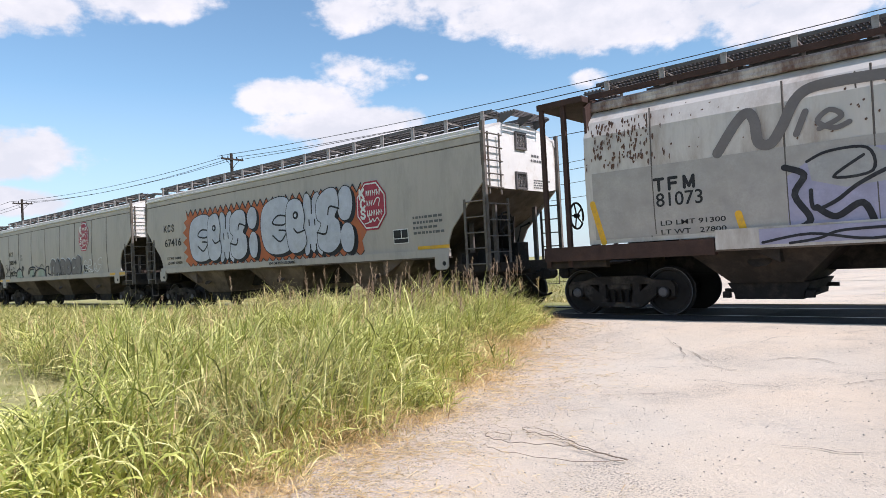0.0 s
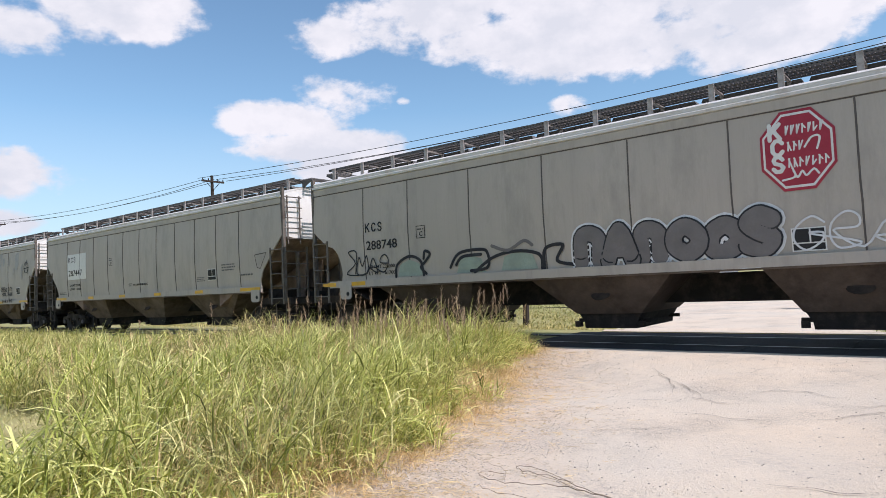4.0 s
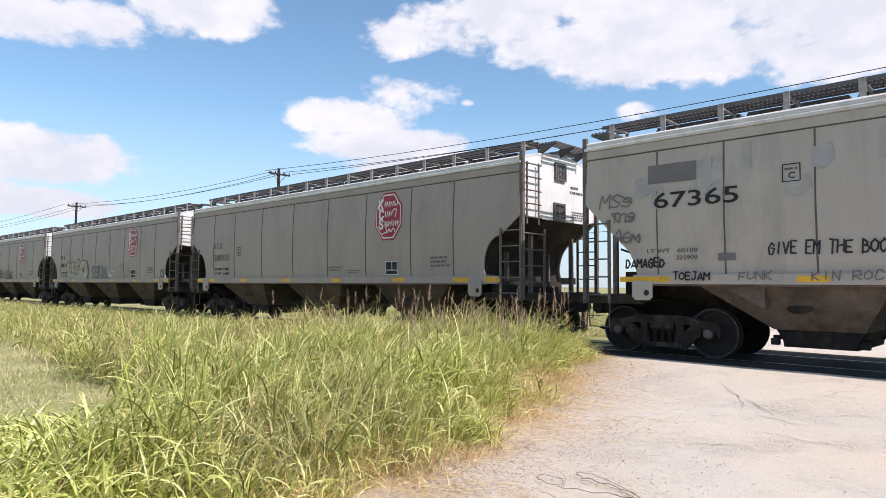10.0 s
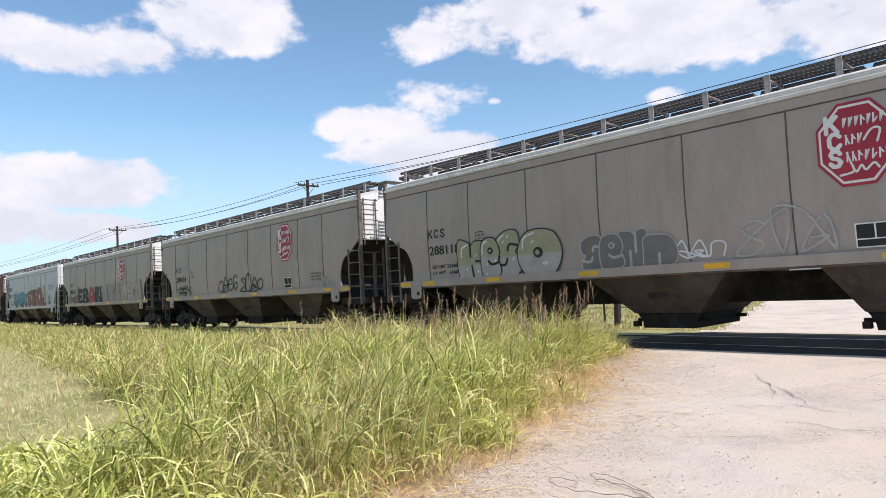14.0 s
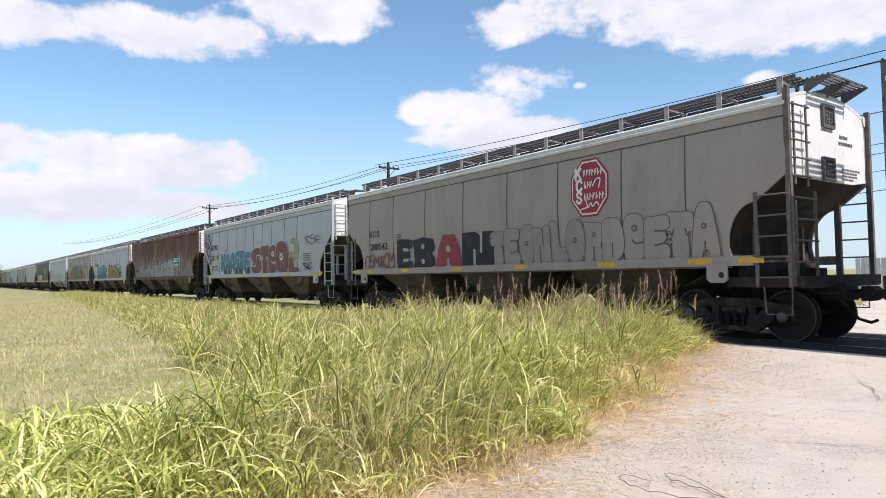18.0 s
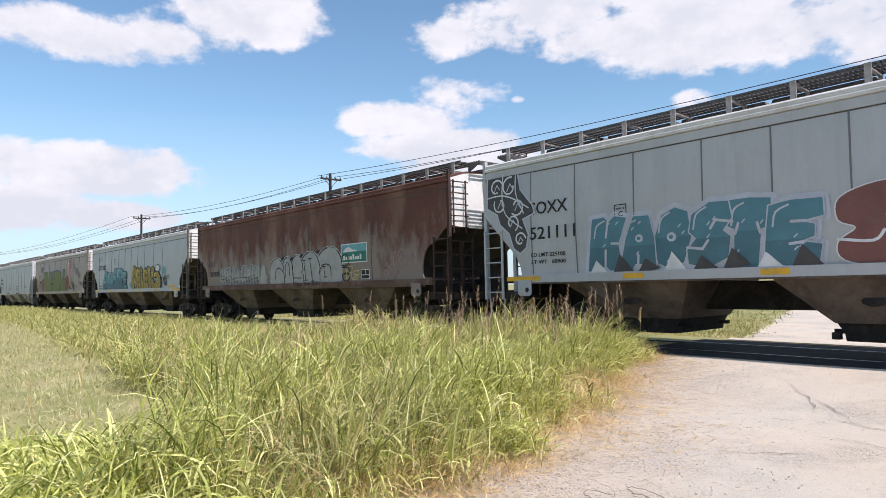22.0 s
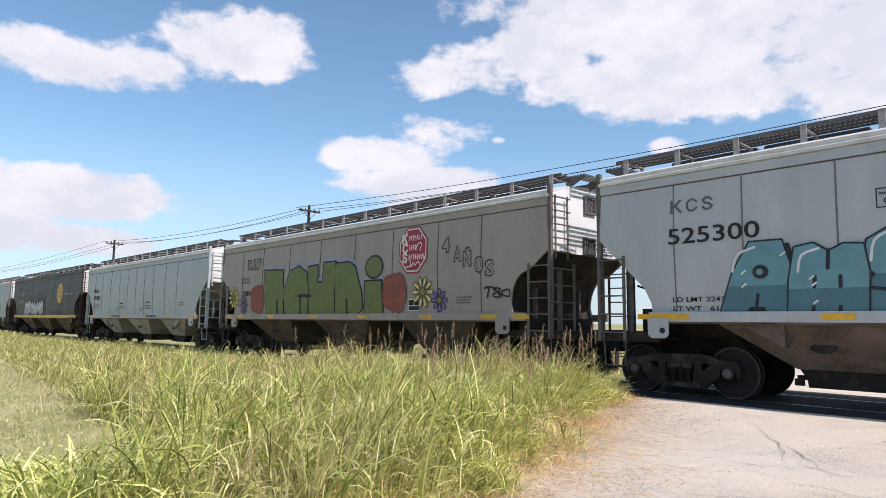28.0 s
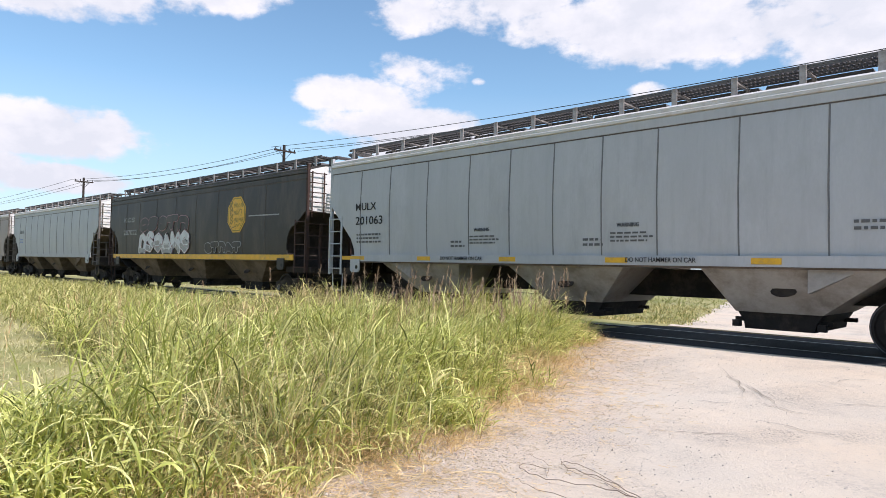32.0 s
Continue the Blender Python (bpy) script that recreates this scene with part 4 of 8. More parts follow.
            for k in range(6):
                bm = bmesh.new()
                tube(bm, [(0.97, -1.5, 1.35 + 0.33 * k), (0.97, -0.7, 1.35 + 0.33 * k)], 0.018, 6)
                part("rung", bm, post, car).matrix_basis = turn
        for y in (-1, 1):
            def cpost():
                bm = bmesh.new()
                box(bm, -0.045, 0.045, -0.012, 0.012, 1.0, 4.32)
                box(bm, 0.02, 0.045, 0.012, 0.07, 1.0, 4.32)
                return mesh_of(bm, post, name="corner_post")
            if cut == "old":
                for xx, yy in ((0.97, 1.5), (0.47, 1.5), (0.10, 1.2), (0.97, 0.62)):
                    ob = part("end_post", shared(("opost", post), lambda: old_post_mesh(post)), None, car)
                    ob.matrix_basis = pose(s * (half + xx), y * yy, 0)
                continue
            ob = part("corner_post", shared(("cpost", post), cpost), None, car)
            ob.matrix_basis = pose(s * (half + 0.03), y * 1.575, 0, 0, 0, 0)

            for xx in (0, -0.56 * s):
                part("ladder_stile", shared(("stile", post), lambda: stile_mesh(post)), None, car).matrix_basis = pose(s * (half + 0.03) + xx, y * 1.605, 0)
            for z in (1.15, 1.5, 1.85, 2.2, 2.55):
                part("rung", shared(("rung", post), lambda: rung_mesh(post, 0.6)), None, car).matrix_basis = pose(s * (half + 0.03) - 0.28 * s, y * 1.63, z)
            ob = part("step", shared(("stir", post), lambda: stirrup_mesh(post)), None, car)
            ob.matrix_basis = pose(s * (half - 0.24), y * 1.5, 0)
            for xx, zz in ((0.25, 0), (0.95, -0.38)):
                ob = part("end_upright", shared(("upr", post, zz), lambda: upr_mesh(post, 2.5 + zz)), None, car)
                ob.matrix_basis = pose(s * (half - xx), y * 0.85, 0)

        if cut != "old":
            for y in (-1.42, -0.98):
                part("end_stile", shared(("estile", post), lambda: bar_mesh(post, 0.06, 0.085, -0.02, 0.02, 2.7, 4.1)), None, car).matrix_basis = turn @ pose(0, y, 0)
            for k in range(5):
                part("rung", shared(("rung", post), lambda: rung_mesh(post, 0.6)), None, car).matrix_basis = turn @ pose(0.10, -1.2, 2.85 + 0.3 * k, 0, 0, 90)
            for k in range(4):
                part("grab_iron", shared(("grab", post), lambda: rung_mesh(post, 0.8)), None, car).matrix_basis = turn @ pose(0.10, -1.12, 1.4 + 0.36 * k, 0, 0, 90)
            part("end_stile", shared(("estile2", post), lambda: bar_mesh(post, 0.05, 0.09, -0.025, 0.025, 1.1, 2.62)), None, car).matrix_basis = turn @ pose(0, -0.755, 0)
        if cut != "old":
            part("end_beam", shared("ebeam", lambda: bar_mesh("soot_shade", -1.0, -0.88, -1.36, 1.36, 1.062, 1.42)), None, car).matrix_basis = turn
            # a belly colour lightens the webs, painting in the sun that falls on them
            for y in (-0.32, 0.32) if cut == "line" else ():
                part("end_web", shared(("web", belly or "soot_shade"), lambda: web_mesh(belly or "soot_shade")), None, car).matrix_basis = turn @ pose(0, y, 0)
        if full:
            def vent():
                bm, w, h = bmesh.new(), 0.46, 0.42
                for a, b, c, d in ((0, w, 0, 0.05), (0, w, h - 0.05, h), (0, 0.05, 0.05, h - 0.05), (w - 0.05, w, 0.05, h - 0.05)):
                    box(bm, 0.0, 0.05, a, b, c, d)
                for k in range(1, 7):
                    box(bm, 0.01, 0.03, w * k / 7 - 0.007, w * k / 7 + 0.007, 0.03, h - 0.03)
                    box(bm, 0.012, 0.028, 0.03, w - 0.03, h * k / 7 - 0.007, h * k / 7 + 0.007)
                return mesh_of(bm, "grate", name="step_grille")
            tagged(part("end_stencil", shared("estn", end_stencil_mesh), None, car), kind="stuff").matrix_basis = turn
            for y, z in ((-0.25, 3.82), (-0.30, 2.86)):
                part("step_grille", shared("vent", vent), None, car).matrix_basis = turn @ pose(0, y, z)
        if (s > 0) == brake_front:
            part("brake_wheel", shared("brake", brake_mesh), None, car).matrix_basis = turn @ pose(-0.10 if cut != "old" else 0.60, -0.62 if cut != "old" else 0.95, 2.05)

            def gear():
                bm = bmesh.new()
                tube(bm, [(-0.72, -0.75, 1.30), (-0.72, 0.75, 1.30)], 0.19, 12)
                box(bm, -0.62, -0.34, 0.15, 0.62, 1.08, 1.62)
                tube(bm, [(-0.5, 0.4, 1.6), (-0.45, 0.5, 2.0), (-0.2, 0.55, 2.1)], 0.025, 6)
                tube(bm, [(-0.5, -0.5, 1.2), (-0.3, -0.9, 1.5), (-0.3, -0.95, 2.2)], 0.022, 6)
                tube(bm, [(-0.55, -0.2, 1.25), (-0.55, 0.55, 1.25)], 0.11, 10)
                box(bm, -0.30, -0.12, -0.72, -0.52, 1.85, 2.25)
                tube(bm, [(-0.2, -0.62, 1.9), (-0.3, -0.62, 1.1)], 0.02, 5)
                tube(bm, [(-0.95, -0.5, 1.45), (-0.6, -0.7, 1.65), (-0.4, -0.4, 1.2)], 0.02, 5)
                box(bm, -1.0, -0.9, -0.6, 0.4, 1.06, 1.2)
                return mesh_of(bm, "steel", name="brake_gear")
            part("brake_gear", shared("gear", gear), None, car).matrix_basis = turn
        t = part("truck", shared("truck", truck_mesh), None, car)
        tx = half - (0.30 if cut == "old" else 1.32)
        t.matrix_basis = pose(s * tx, 0, 0)
        if full:
            for x in (-0.15, 0.0, 0.15):
                for y in (-0.98, 0.98):
                    part("spring", shared("spring", spring_mesh), None, t).location = (x, y, 0)
        for k in (-1, 1):
            w = part("wheelset", shared("wheel", wheelset_mesh), None, car, smooth=False)
            w.location = (s * tx + k * 0.91, 0, 0.457)
            WHEELS.append(w)
            if full:
                for yy in (-1, 1):
                    part("rim_edge", shared(("rim", yy), lambda: rim_mesh(yy)), None, w)
                    part("bearing_cap", shared(("cap", yy), lambda: cap_mesh(yy)), None, w)

        def jack():
            bm = bmesh.new()
            prism(bm, [(-0.99, 1.42), (-0.59, 1.42), (-0.59, 1.12), (-0.66, 1.06), (-0.92, 1.06), (-0.99, 1.12)], -0.02, 0.02)
            return mesh_of(bm, paint, name="jacking_plate")

        def jack_eye():
            bm = bmesh.new()
            prism(bm, [(-0.70 + 0.055 * math.cos(k * 0.628), 1.20 + 0.055 * math.sin(k * 0.628)) for k in range(10)], -0.026, 0.026)
            return mesh_of(bm, "letter", name="jacking_eye")
        for y in (-1.65, 1.65) if cut != "old" else ():
            jp = part("jacking_plate", shared(("jack", paint), jack), None, car)
            jp.matrix_basis = pose(s * half - (0.46 if s > 0 else -2.04), y, 0)
            part("jacking_eye", shared("eye", jack_eye), None, jp)
    for x, w in reflectors:
        bar_part("reflector", car, "yellow", x - w / 2, x + w / 2, -1.634, -1.628, 1.40, 1.50)
    return car


def web_mesh(material):
    """Upright web plate under the sloping floor, with one lightening hole's worth cut off its heel."""
    bm = bmesh.new()
    prism(bm, [(-0.62, 1.07), (-0.50, 2.28), (-1.4, 1.87), (-2.6, 1.25), (-2.6, 1.07)], -0.012, 0.012)
    return mesh_of(bm, material, name="end_web")


def end_stencil_mesh():
    """Small stencilled lines on the end plate."""
    rng, vs, fs = random.Random(6), [], []
    for z, y0, y1, h in ((3.72, 0.45, 0.75, 0.03), (3.60, 0.42, 0.95, 0.03), (3.12, 0.5, 1.2, 0.016), (3.06, 0.5, 1.1, 0.016), (3.00, 0.5, 1.15, 0.016), (2.94, 0.5, 0.9, 0.016)):
        y = y0
        while y < y1:
            w, n = rng.uniform(0.04, 0.12), len(vs)
            vs += [(0.004, y, z - h), (0.004, y + w, z - h), (0.004, y + w, z + h), (0.004, y, z + h)]
            fs.append((n, n + 1, n + 2, n + 3))
            y += w + 0.025
    me = bpy.data.meshes.new("end_stencil")
    me.from_pydata(vs, [], fs)
    me.materials.append(M["faded"])
    return me


def bar_mesh(material, *dims):
    bm = bmesh.new()
    box(bm, *dims)
    return mesh_of(bm, material, name="bar")


def stile_mesh(material):
    bm = bmesh.new()
    prism(bm, [(-0.03, 0.98), (0.03, 0.98), (0.03, 2.62), (-0.03, 2.62)], -0.014, 0.014)
    return mesh_of(bm, material, name="ladder_stile")


def rung_mesh(material, w):
    bm = bmesh.new()
    tube(bm, [(-w / 2, 0.03, 0), (-w / 2 + 0.02, 0, 0), (w / 2 - 0.02, 0, 0), (w / 2, 0.03, 0)], 0.017, 6)
    return mesh_of(bm, material, name="rung")


def board_bracket_mesh():
    bm = bmesh.new()
    prism(bm, [(-0.05, 4.56), (-0.05, 4.40), (0.0, 4.38), (0.40, 4.57), (0.40, 4.598), (0.0, 4.598)], 0.0, 0.03)
    return mesh_of(bm, "grate", name="board_bracket")


def old_post_mesh(material):
    bm = bmesh.new()
    box(bm, -0.045, 0.045, -0.035, 0.035, 1.0, 4.26)
    return mesh_of(bm, material, name="end_post")


def upr_mesh(material, top):
    bm = bmesh.new()
    box(bm, -0.05, 0.05, -0.035, 0.035, 1.06, top)
    return mesh_of(bm, material, name="end_upright")


# where the weld seams of each build of car stand, along the car
SEAMS = {0: (), 5: (-4.6, -2.6, 0.0, 2.6, 5.2), 6: (-2.6, -1.4, 0.85, 2.65, 3.45, 6.2), 8: (-6.8, -4.6, -3.4, -1.2, 1.2, 3.4, 4.6, 6.8),
         9: tuple(1.25 * k for k in range(-5, 6)), 7: (-6.55, -5.32, -3.9, -2.5, -1.3, -0.15, 0.98, 2.12, 3.55, 4.87), 10: (-5.91, -4.08, -2.24, -0.42, 1.42, 3.27, 5.1),
         12: (-6.22, -4.7, -2.87, -1.0, 0.83, 2.6, 4.42, 5.92)}
CARS, WHEELS = [], []
EVEN_ARC = ((-7.17, 0.46), (-6.2, 0.5), (-3.95, 0.46), (-1.31, 0.46), (1.33, 0.46), (4.0, 0.46), (6.2, 0.5), (7.17, 0.46))
EVEN = ((-6.8, 1.0), (-3.95, 0.46), (-1.31, 0.46), (1.33, 0.46), (4.0, 0.46), (6.8, 1.0))
KCS_GREY = "weathered grey covered hopper car with dark weld seams"
ENDS = [(122.8, 106.5), (103.95, 87.84), (86.4, 70.1), (68.65, 51.97), (50.5, 34.35), (32.65, 16.8), (15.3, -0.63), (-2.0, -17.75),
        (-19.3, -34.9), (-36.3, -52.3), (-53.75, -70.75), (-72.15, -88.4), (-89.72, -105.5), (-106.95, -122.8), (-124.15, -140.7), (-142.4, -157.9)]
ENDS += [(-159.3 - 17.4 * i, -175.2 - 17.4 * i) for i in range(5)]
LOOKS = [dict(paint="white", label="old chalky white hopper car with rust along its top", fascia="rustwhite", ends="rustpost", post="rustpost", cut="old", ribs=8, under="soot_shade", sill="white"),
         dict(paint="grey", label="grey hopper car with orange and silver bubble graffiti", ribs=0, cut="line", brake_front=True),
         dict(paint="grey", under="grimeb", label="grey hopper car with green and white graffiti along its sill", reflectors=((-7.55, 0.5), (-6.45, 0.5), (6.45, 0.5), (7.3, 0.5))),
         dict(paint="grey", label="plain grey hopper car with a white number patch", cut="line", ribs=9, belly="rustbelly", reflectors=EVEN),
         dict(paint="grey", label="grey hopper car with buffed-out patches and black scrawls", cut="line", ribs=7, reflectors=EVEN),
         dict(paint="greyb", under="grimeb", label="grey hopper car with a red octagon emblem", reflectors=EVEN_ARC),
         dict(paint="greyb", under="grimeb", label="grey hopper car with outlined graffiti and a red octagon emblem", reflectors=EVEN_ARC),
         dict(paint="greyb", under="grimeb", label="grey hopper car with thin black tags and a red octagon emblem", reflectors=EVEN_ARC),
         dict(paint="greyb", under="grimeb", label="grey hopper car with large black and red block graffiti", reflectors=EVEN_ARC),
         dict(paint="light", label="light grey hopper car with blue and maroon graffiti", post="light", cut="line", ribs=7, reflectors=EVEN),
         dict(paint="rust", label="rusty brown hopper car with a green panel and white graffiti", fascia="rust", ribs=10, post="rustpost", sill="rustsill", brake_front=True),
         dict(paint="light", label="grey hopper car with teal and yellow graffiti", cut="line", ribs=7, reflectors=EVEN),
         dict(paint="greyb", under="grimeb", label="grey hopper car with green block graffiti and painted flowers", reflectors=EVEN_ARC),
         dict(paint="light", label="clean light grey hopper car with black stencils", under="paleunder", post="light", cut="line", ribs=7, reflectors=EVEN),
         dict(paint="black", label="faded black hopper car with a yellow octagon emblem", fascia="black", ends="endwhite", post="rustpost", sill="yellow"),
         dict(paint="light", label="light grey hopper car with plain sides", cut="line", ribs=9)]
for i, (f, r) in enumerate(ENDS):
    look_i = LOOKS[i] if i < len(LOOKS) else dict(paint=("greyb", "light", "grey", "grey", "light")[i - 16], label=KCS_GREY)
    hopper_car(f, r, full=i < 15, **look_i)


# ---- writing, emblems and graffiti on the near sides ----
for key, rgb in (("g_orange", (0.46, 0.13, 0.05)), ("g_silver", (0.50, 0.52, 0.58)), ("g_black", (0.025, 0.025, 0.03)), ("g_white", (0.66, 0.67, 0.68)), ("g_green", (0.155, 0.185, 0.065)),
                 ("g_teal", (0.075, 0.17, 0.21)), ("g_tealb", (0.13, 0.29, 0.33)), ("g_tealc", (0.09, 0.22, 0.27)), ("g_gold", (0.31, 0.225, 0.055)), ("g_maroon", (0.20, 0.085, 0.075)), ("g_red", (0.30, 0.05, 0.065)), ("g_rose", (0.36, 0.085, 0.055)),
                 ("g_petal", (0.72, 0.58, 0.22)), ("g_violet", (0.22, 0.16, 0.42)), ("g_lilac", (0.34, 0.33, 0.45)), ("g_olive", (0.34, 0.31, 0.20)), ("g_pale", (0.37, 0.365, 0.355)), ("g_pink", (0.40, 0.24, 0.25)),
                 ("g_buff", (0.37, 0.35, 0.325)), ("g_dim", (0.17, 0.155, 0.15)), ("g_coal", (0.075, 0.07, 0.07)), ("panel_green", (0.03, 0.19, 0.14)), ("g_sky", (0.14, 0.36, 0.40)), ("g_rust", (0.12, 0.062, 0.042)), ("g_mint", (0.30, 0.36, 0.30)), ("g_haze", (0.30, 0.27, 0.25)), ("g_fade", (0.15, 0.115, 0.10))):
    M[key] = mat("spray paint " + key[2:].replace("_", " "), rgb, 0.65, var=0.14, scale=3.0, bump=0.03, second=tuple(c * 0.7 + 0.04 for c in rgb), amount=0.28)
WIDTHS = []


def words(car, body, x0, x1, z, h, material="letter", name="lettering", lvl=0.012, bold=0.0, rise=0.0):
    """Letters of height h, fitted between x0 and x1, their middle at z."""
    ob = text_part(body, h / 0.70, x0, -bow(z) - lvl, z, car, material, name, rise=rise)
    ob.data.offset = max(bold, h * 0.012)
    WIDTHS.append((ob, x1 - x0))
    return ob


def patch(car, pts, material, lvl=0.012, name="graffiti"):
    """A painted outline in x and z that follows the bow of the side."""
    bm = bmesh.new()
    bm.faces.new([bm.verts.new((x, 0, z)) for x, z in pts])
    low, high = min(z for x, z in pts), max(z for x, z in pts)
    if high - low > 0.3:
        for k in range(int(low / 0.2) + 1, int(high / 0.2) + 1):
            bmesh.ops.bisect_plane(bm, geom=bm.verts[:] + bm.edges[:] + bm.faces[:], plane_co=(0, 0, 0.2 * k), plane_no=(0, 0, 1))
    for v in bm.verts:
        v.co.y = -bow(v.co.z) - lvl
    bmesh.ops.triangulate(bm, faces=bm.faces[:])
    ob = part(name, bm, material, car)
    return ob


def rect(car, x0, x1, z0, z1, material, lvl=0.012, name="stencil"):
    return patch(car, [(x0, z0), (x1, z0), (x1, (z0 + z1) / 2), (x1, z1), (x0, z1), (x0, (z0 + z1) / 2)], material, lvl, name)


def bars(car, x0, x1, z0, z1, rows, material="faded", seed=1, name="stencil"):
    """Lines of stencil too small to read."""
    rng, vs, fs = random.Random(seed), [], []
    for i in range(rows):
        z = z1 - (z1 - z0) * (i + 0.5) / rows
        h = (z1 - z0) / rows * 0.24
        x = x0
        end = x1 - rng.random() * 0.25 * (x1 - x0)
        while x < end:
            w = min(rng.uniform(0.05, 0.14), end - x)
            y, n = -bow(z) - 0.011, len(vs)
            vs += [(x, y, z - h), (x + w, y, z - h), (x + w, y, z + h), (x, y, z + h)]
            fs.append((n, n + 1, n + 2, n + 3))
            x += w + 0.03
    tagged(raw(name, vs, fs, material, car), kind="stuff")


def strokes(car, lines, r, material, lvl=0.014, name="graffiti", sides=12):
    """Sprayed lines of width 2r, each a coat of its own: round dabs joined by straight runs."""
    for pts in lines:
        vs, fs = [], []
        for i, (x, z) in enumerate(pts):
            o = lvl + 0.0003 * (i % 8)
            vs += [(x + r * math.cos(2 * math.pi * k / sides), -bow(z) - o, z + r * math.sin(2 * math.pi * k / sides)) for k in range(sides)]
            fs.append(tuple(range(i * sides, (i + 1) * sides)))
            if i:
                px, pz = pts[i - 1]
                k = round((math.atan2(z - pz, x - px) + math.pi / 2) / (2 * math.pi) * sides)
                u, v = k % sides, (k + sides // 2) % sides
                fs.append(((i - 1) * sides + u, (i - 1) * sides + v, i * sides + v, i * sides + u))
        raw(name, vs, fs, material, car)


def stroke(car, pts, r, material, lvl=0.014, name="graffiti", closed=False):
    """One sprayed line of width 2r."""
    strokes(car, [list(pts) + ([pts[0]] if closed else [])], r, material, lvl, name)


def curve(pts, n=5):
    """Smooth line through points."""
    out = []
    for i in range(len(pts) - 1):
        p0, p1, p2, p3 = pts[max(i - 1, 0)], pts[i], pts[i + 1], pts[min(i + 2, len(pts) - 1)]
        for k in range(n):
            t = k / n
            out.append(tuple(0.5 * (2 * b + (c - a) * t + (2 * a - 5 * b + 4 * c - d) * t * t + (3 * b - a - 3 * c + d) * t ** 3) for a, b, c, d in zip(p0, p1, p2, p3)))
    return out + [pts[-1]]


# hooks, bows and legs out of which the sprayed pieces are made
HOOKS = ([[(0.15, 0.5), (0.8, 0.56), (0.78, 0.86), (0.42, 1.0), (0.08, 0.72), (0.1, 0.3), (0.42, 0.0), (0.95, 0.14)]],
         [[(0.1, 0.0), (0.1, 0.85), (0.5, 1.0), (0.9, 0.75), (0.9, 0.0)]],
         [[(0.0, 0.0), (0.12, 0.95), (0.5, 0.4), (0.88, 1.0), (1.0, 0.0)]],
         [[(0.92, 0.85), (0.5, 1.0), (0.1, 0.78), (0.45, 0.52), (0.9, 0.3), (0.6, 0.0), (0.05, 0.1)]],
         [[(0.5, 0.0), (0.5, 1.0)], [(0.0, 0.92), (1.0, 1.0)]],
         [[(0.1, 0.0), (0.1, 1.0)], [(0.92, 1.0), (0.15, 0.48), (1.0, 0.0)]],
         [[(0.0, 0.0), (0.45, 1.0), (1.0, 0.0)], [(0.25, 0.36), (0.75, 0.36)]],
         [[(0.1, 0.0), (0.1, 1.0), (0.85, 0.9), (0.8, 0.55), (0.2, 0.48), (1.0, 0.0)]],
         [[(0.5, 0.0), (0.08, 0.3), (0.1, 0.75), (0.5, 1.0), (0.92, 0.7), (0.9, 0.28), (0.5, 0.0)]],
         [[(0.9, 0.8), (0.5, 1.0), (0.1, 0.7), (0.1, 0.3), (0.5, 0.0), (0.92, 0.25), (0.9, 0.5), (0.55, 0.48)]],
         [[(0.6, 0.95), (0.4, 1.0)], [(0.45, 0.45), (0.5, 0.0)]])


def piece(car, x0, x1, z0, z1, marks, fill, line="g_black", halo=None, second=None, fat=0.21, thick=0.035, sharp=False, seed=1, cast=0.0, rise=0.0, glow=0.09):
    """A sprayed piece: fat linked strokes with an outline, a halo and a cast edge."""
    rng = random.Random(seed)
    w, h = (x1 - x0) / len(marks), z1 - z0
    r = fat * min(w, h)
    grown = []
    for i, k in enumerate(marks):
        up, tall_z, wide = rng.uniform(-0.05, 0.05) * h + rise * w * i, h * rng.uniform(0.93, 1.06), w * rng.uniform(1.0, 1.14)
        lean, flip = rng.uniform(-0.1, 0.2) * w, sharp and rng.random() < 0.6
        lines = []
        for pts in HOOKS[k]:
            q = [(x0 + w * i + r * 0.7 + (wide - 1.4 * r) * (a + (rng.uniform(-0.07, 0.07) if sharp else 0)) + lean * (b - 0.5), max(1.42, z0 + up) + r + (tall_z - 2 * r) * b) for a, b in [(1 - u if flip else u, v) for u, v in pts]]
            lines.append(q if sharp else curve(q, 4))
        grown.append(lines)
    flat = [l for lines in grown for l in lines]
    if halo:
        strokes(car, flat, r + glow, halo, 0.0105)
    if cast:
        strokes(car, [[(x + cast, z - 0.6 * cast) for x, z in l] for l in flat], r + thick * 0.8, line, 0.0125)
    for i, lines in enumerate(grown):
        lv = 0.016 + 0.017 * (i % 2)
        strokes(car, lines, r + thick, line, lv, sides=8 if sharp else 14)
        strokes(car, lines, r, fill, lv + 0.0075, sides=8 if sharp else 14)
        if second:
            low = [[(x, z) for x, z in l if z < z0 + 0.55 * h] for l in lines]
            low = [l for l in low if len(l) > 1]
            if low:
                strokes(car, low, r * 0.72, second, lv + 0.0115, sides=8)
            for _ in range(5):
                x, z = lines[0][rng.randrange(len(lines[0]))]
                x, z, a, q = x + rng.uniform(-0.2, 0.2) * w, min(z1, max(1.5, z + rng.uniform(-0.15, 0.15) * h)), rng.uniform(0, 6.28), rng.uniform(0.10, 0.24) * h
                tip = [(x + q * math.cos(a), z + q * math.sin(a)), (x + 0.3 * q * math.cos(a + 2.2), z + 0.3 * q * math.sin(a + 2.2)), (x + 0.3 * q * math.cos(a - 2.0), z + 0.3 * q * math.sin(a - 2.0))]
                patch(car, tip, rng.choice((line, second, "g_black", halo or fill)), lv + 0.0135 + 0.0003 * _)
            shine = [[(x - 0.35 * r, z + 0.35 * r) for x, z in l[:3]] for l in lines]
            strokes(car, shine, r * 0.13, "g_white", lv + 0.0155)


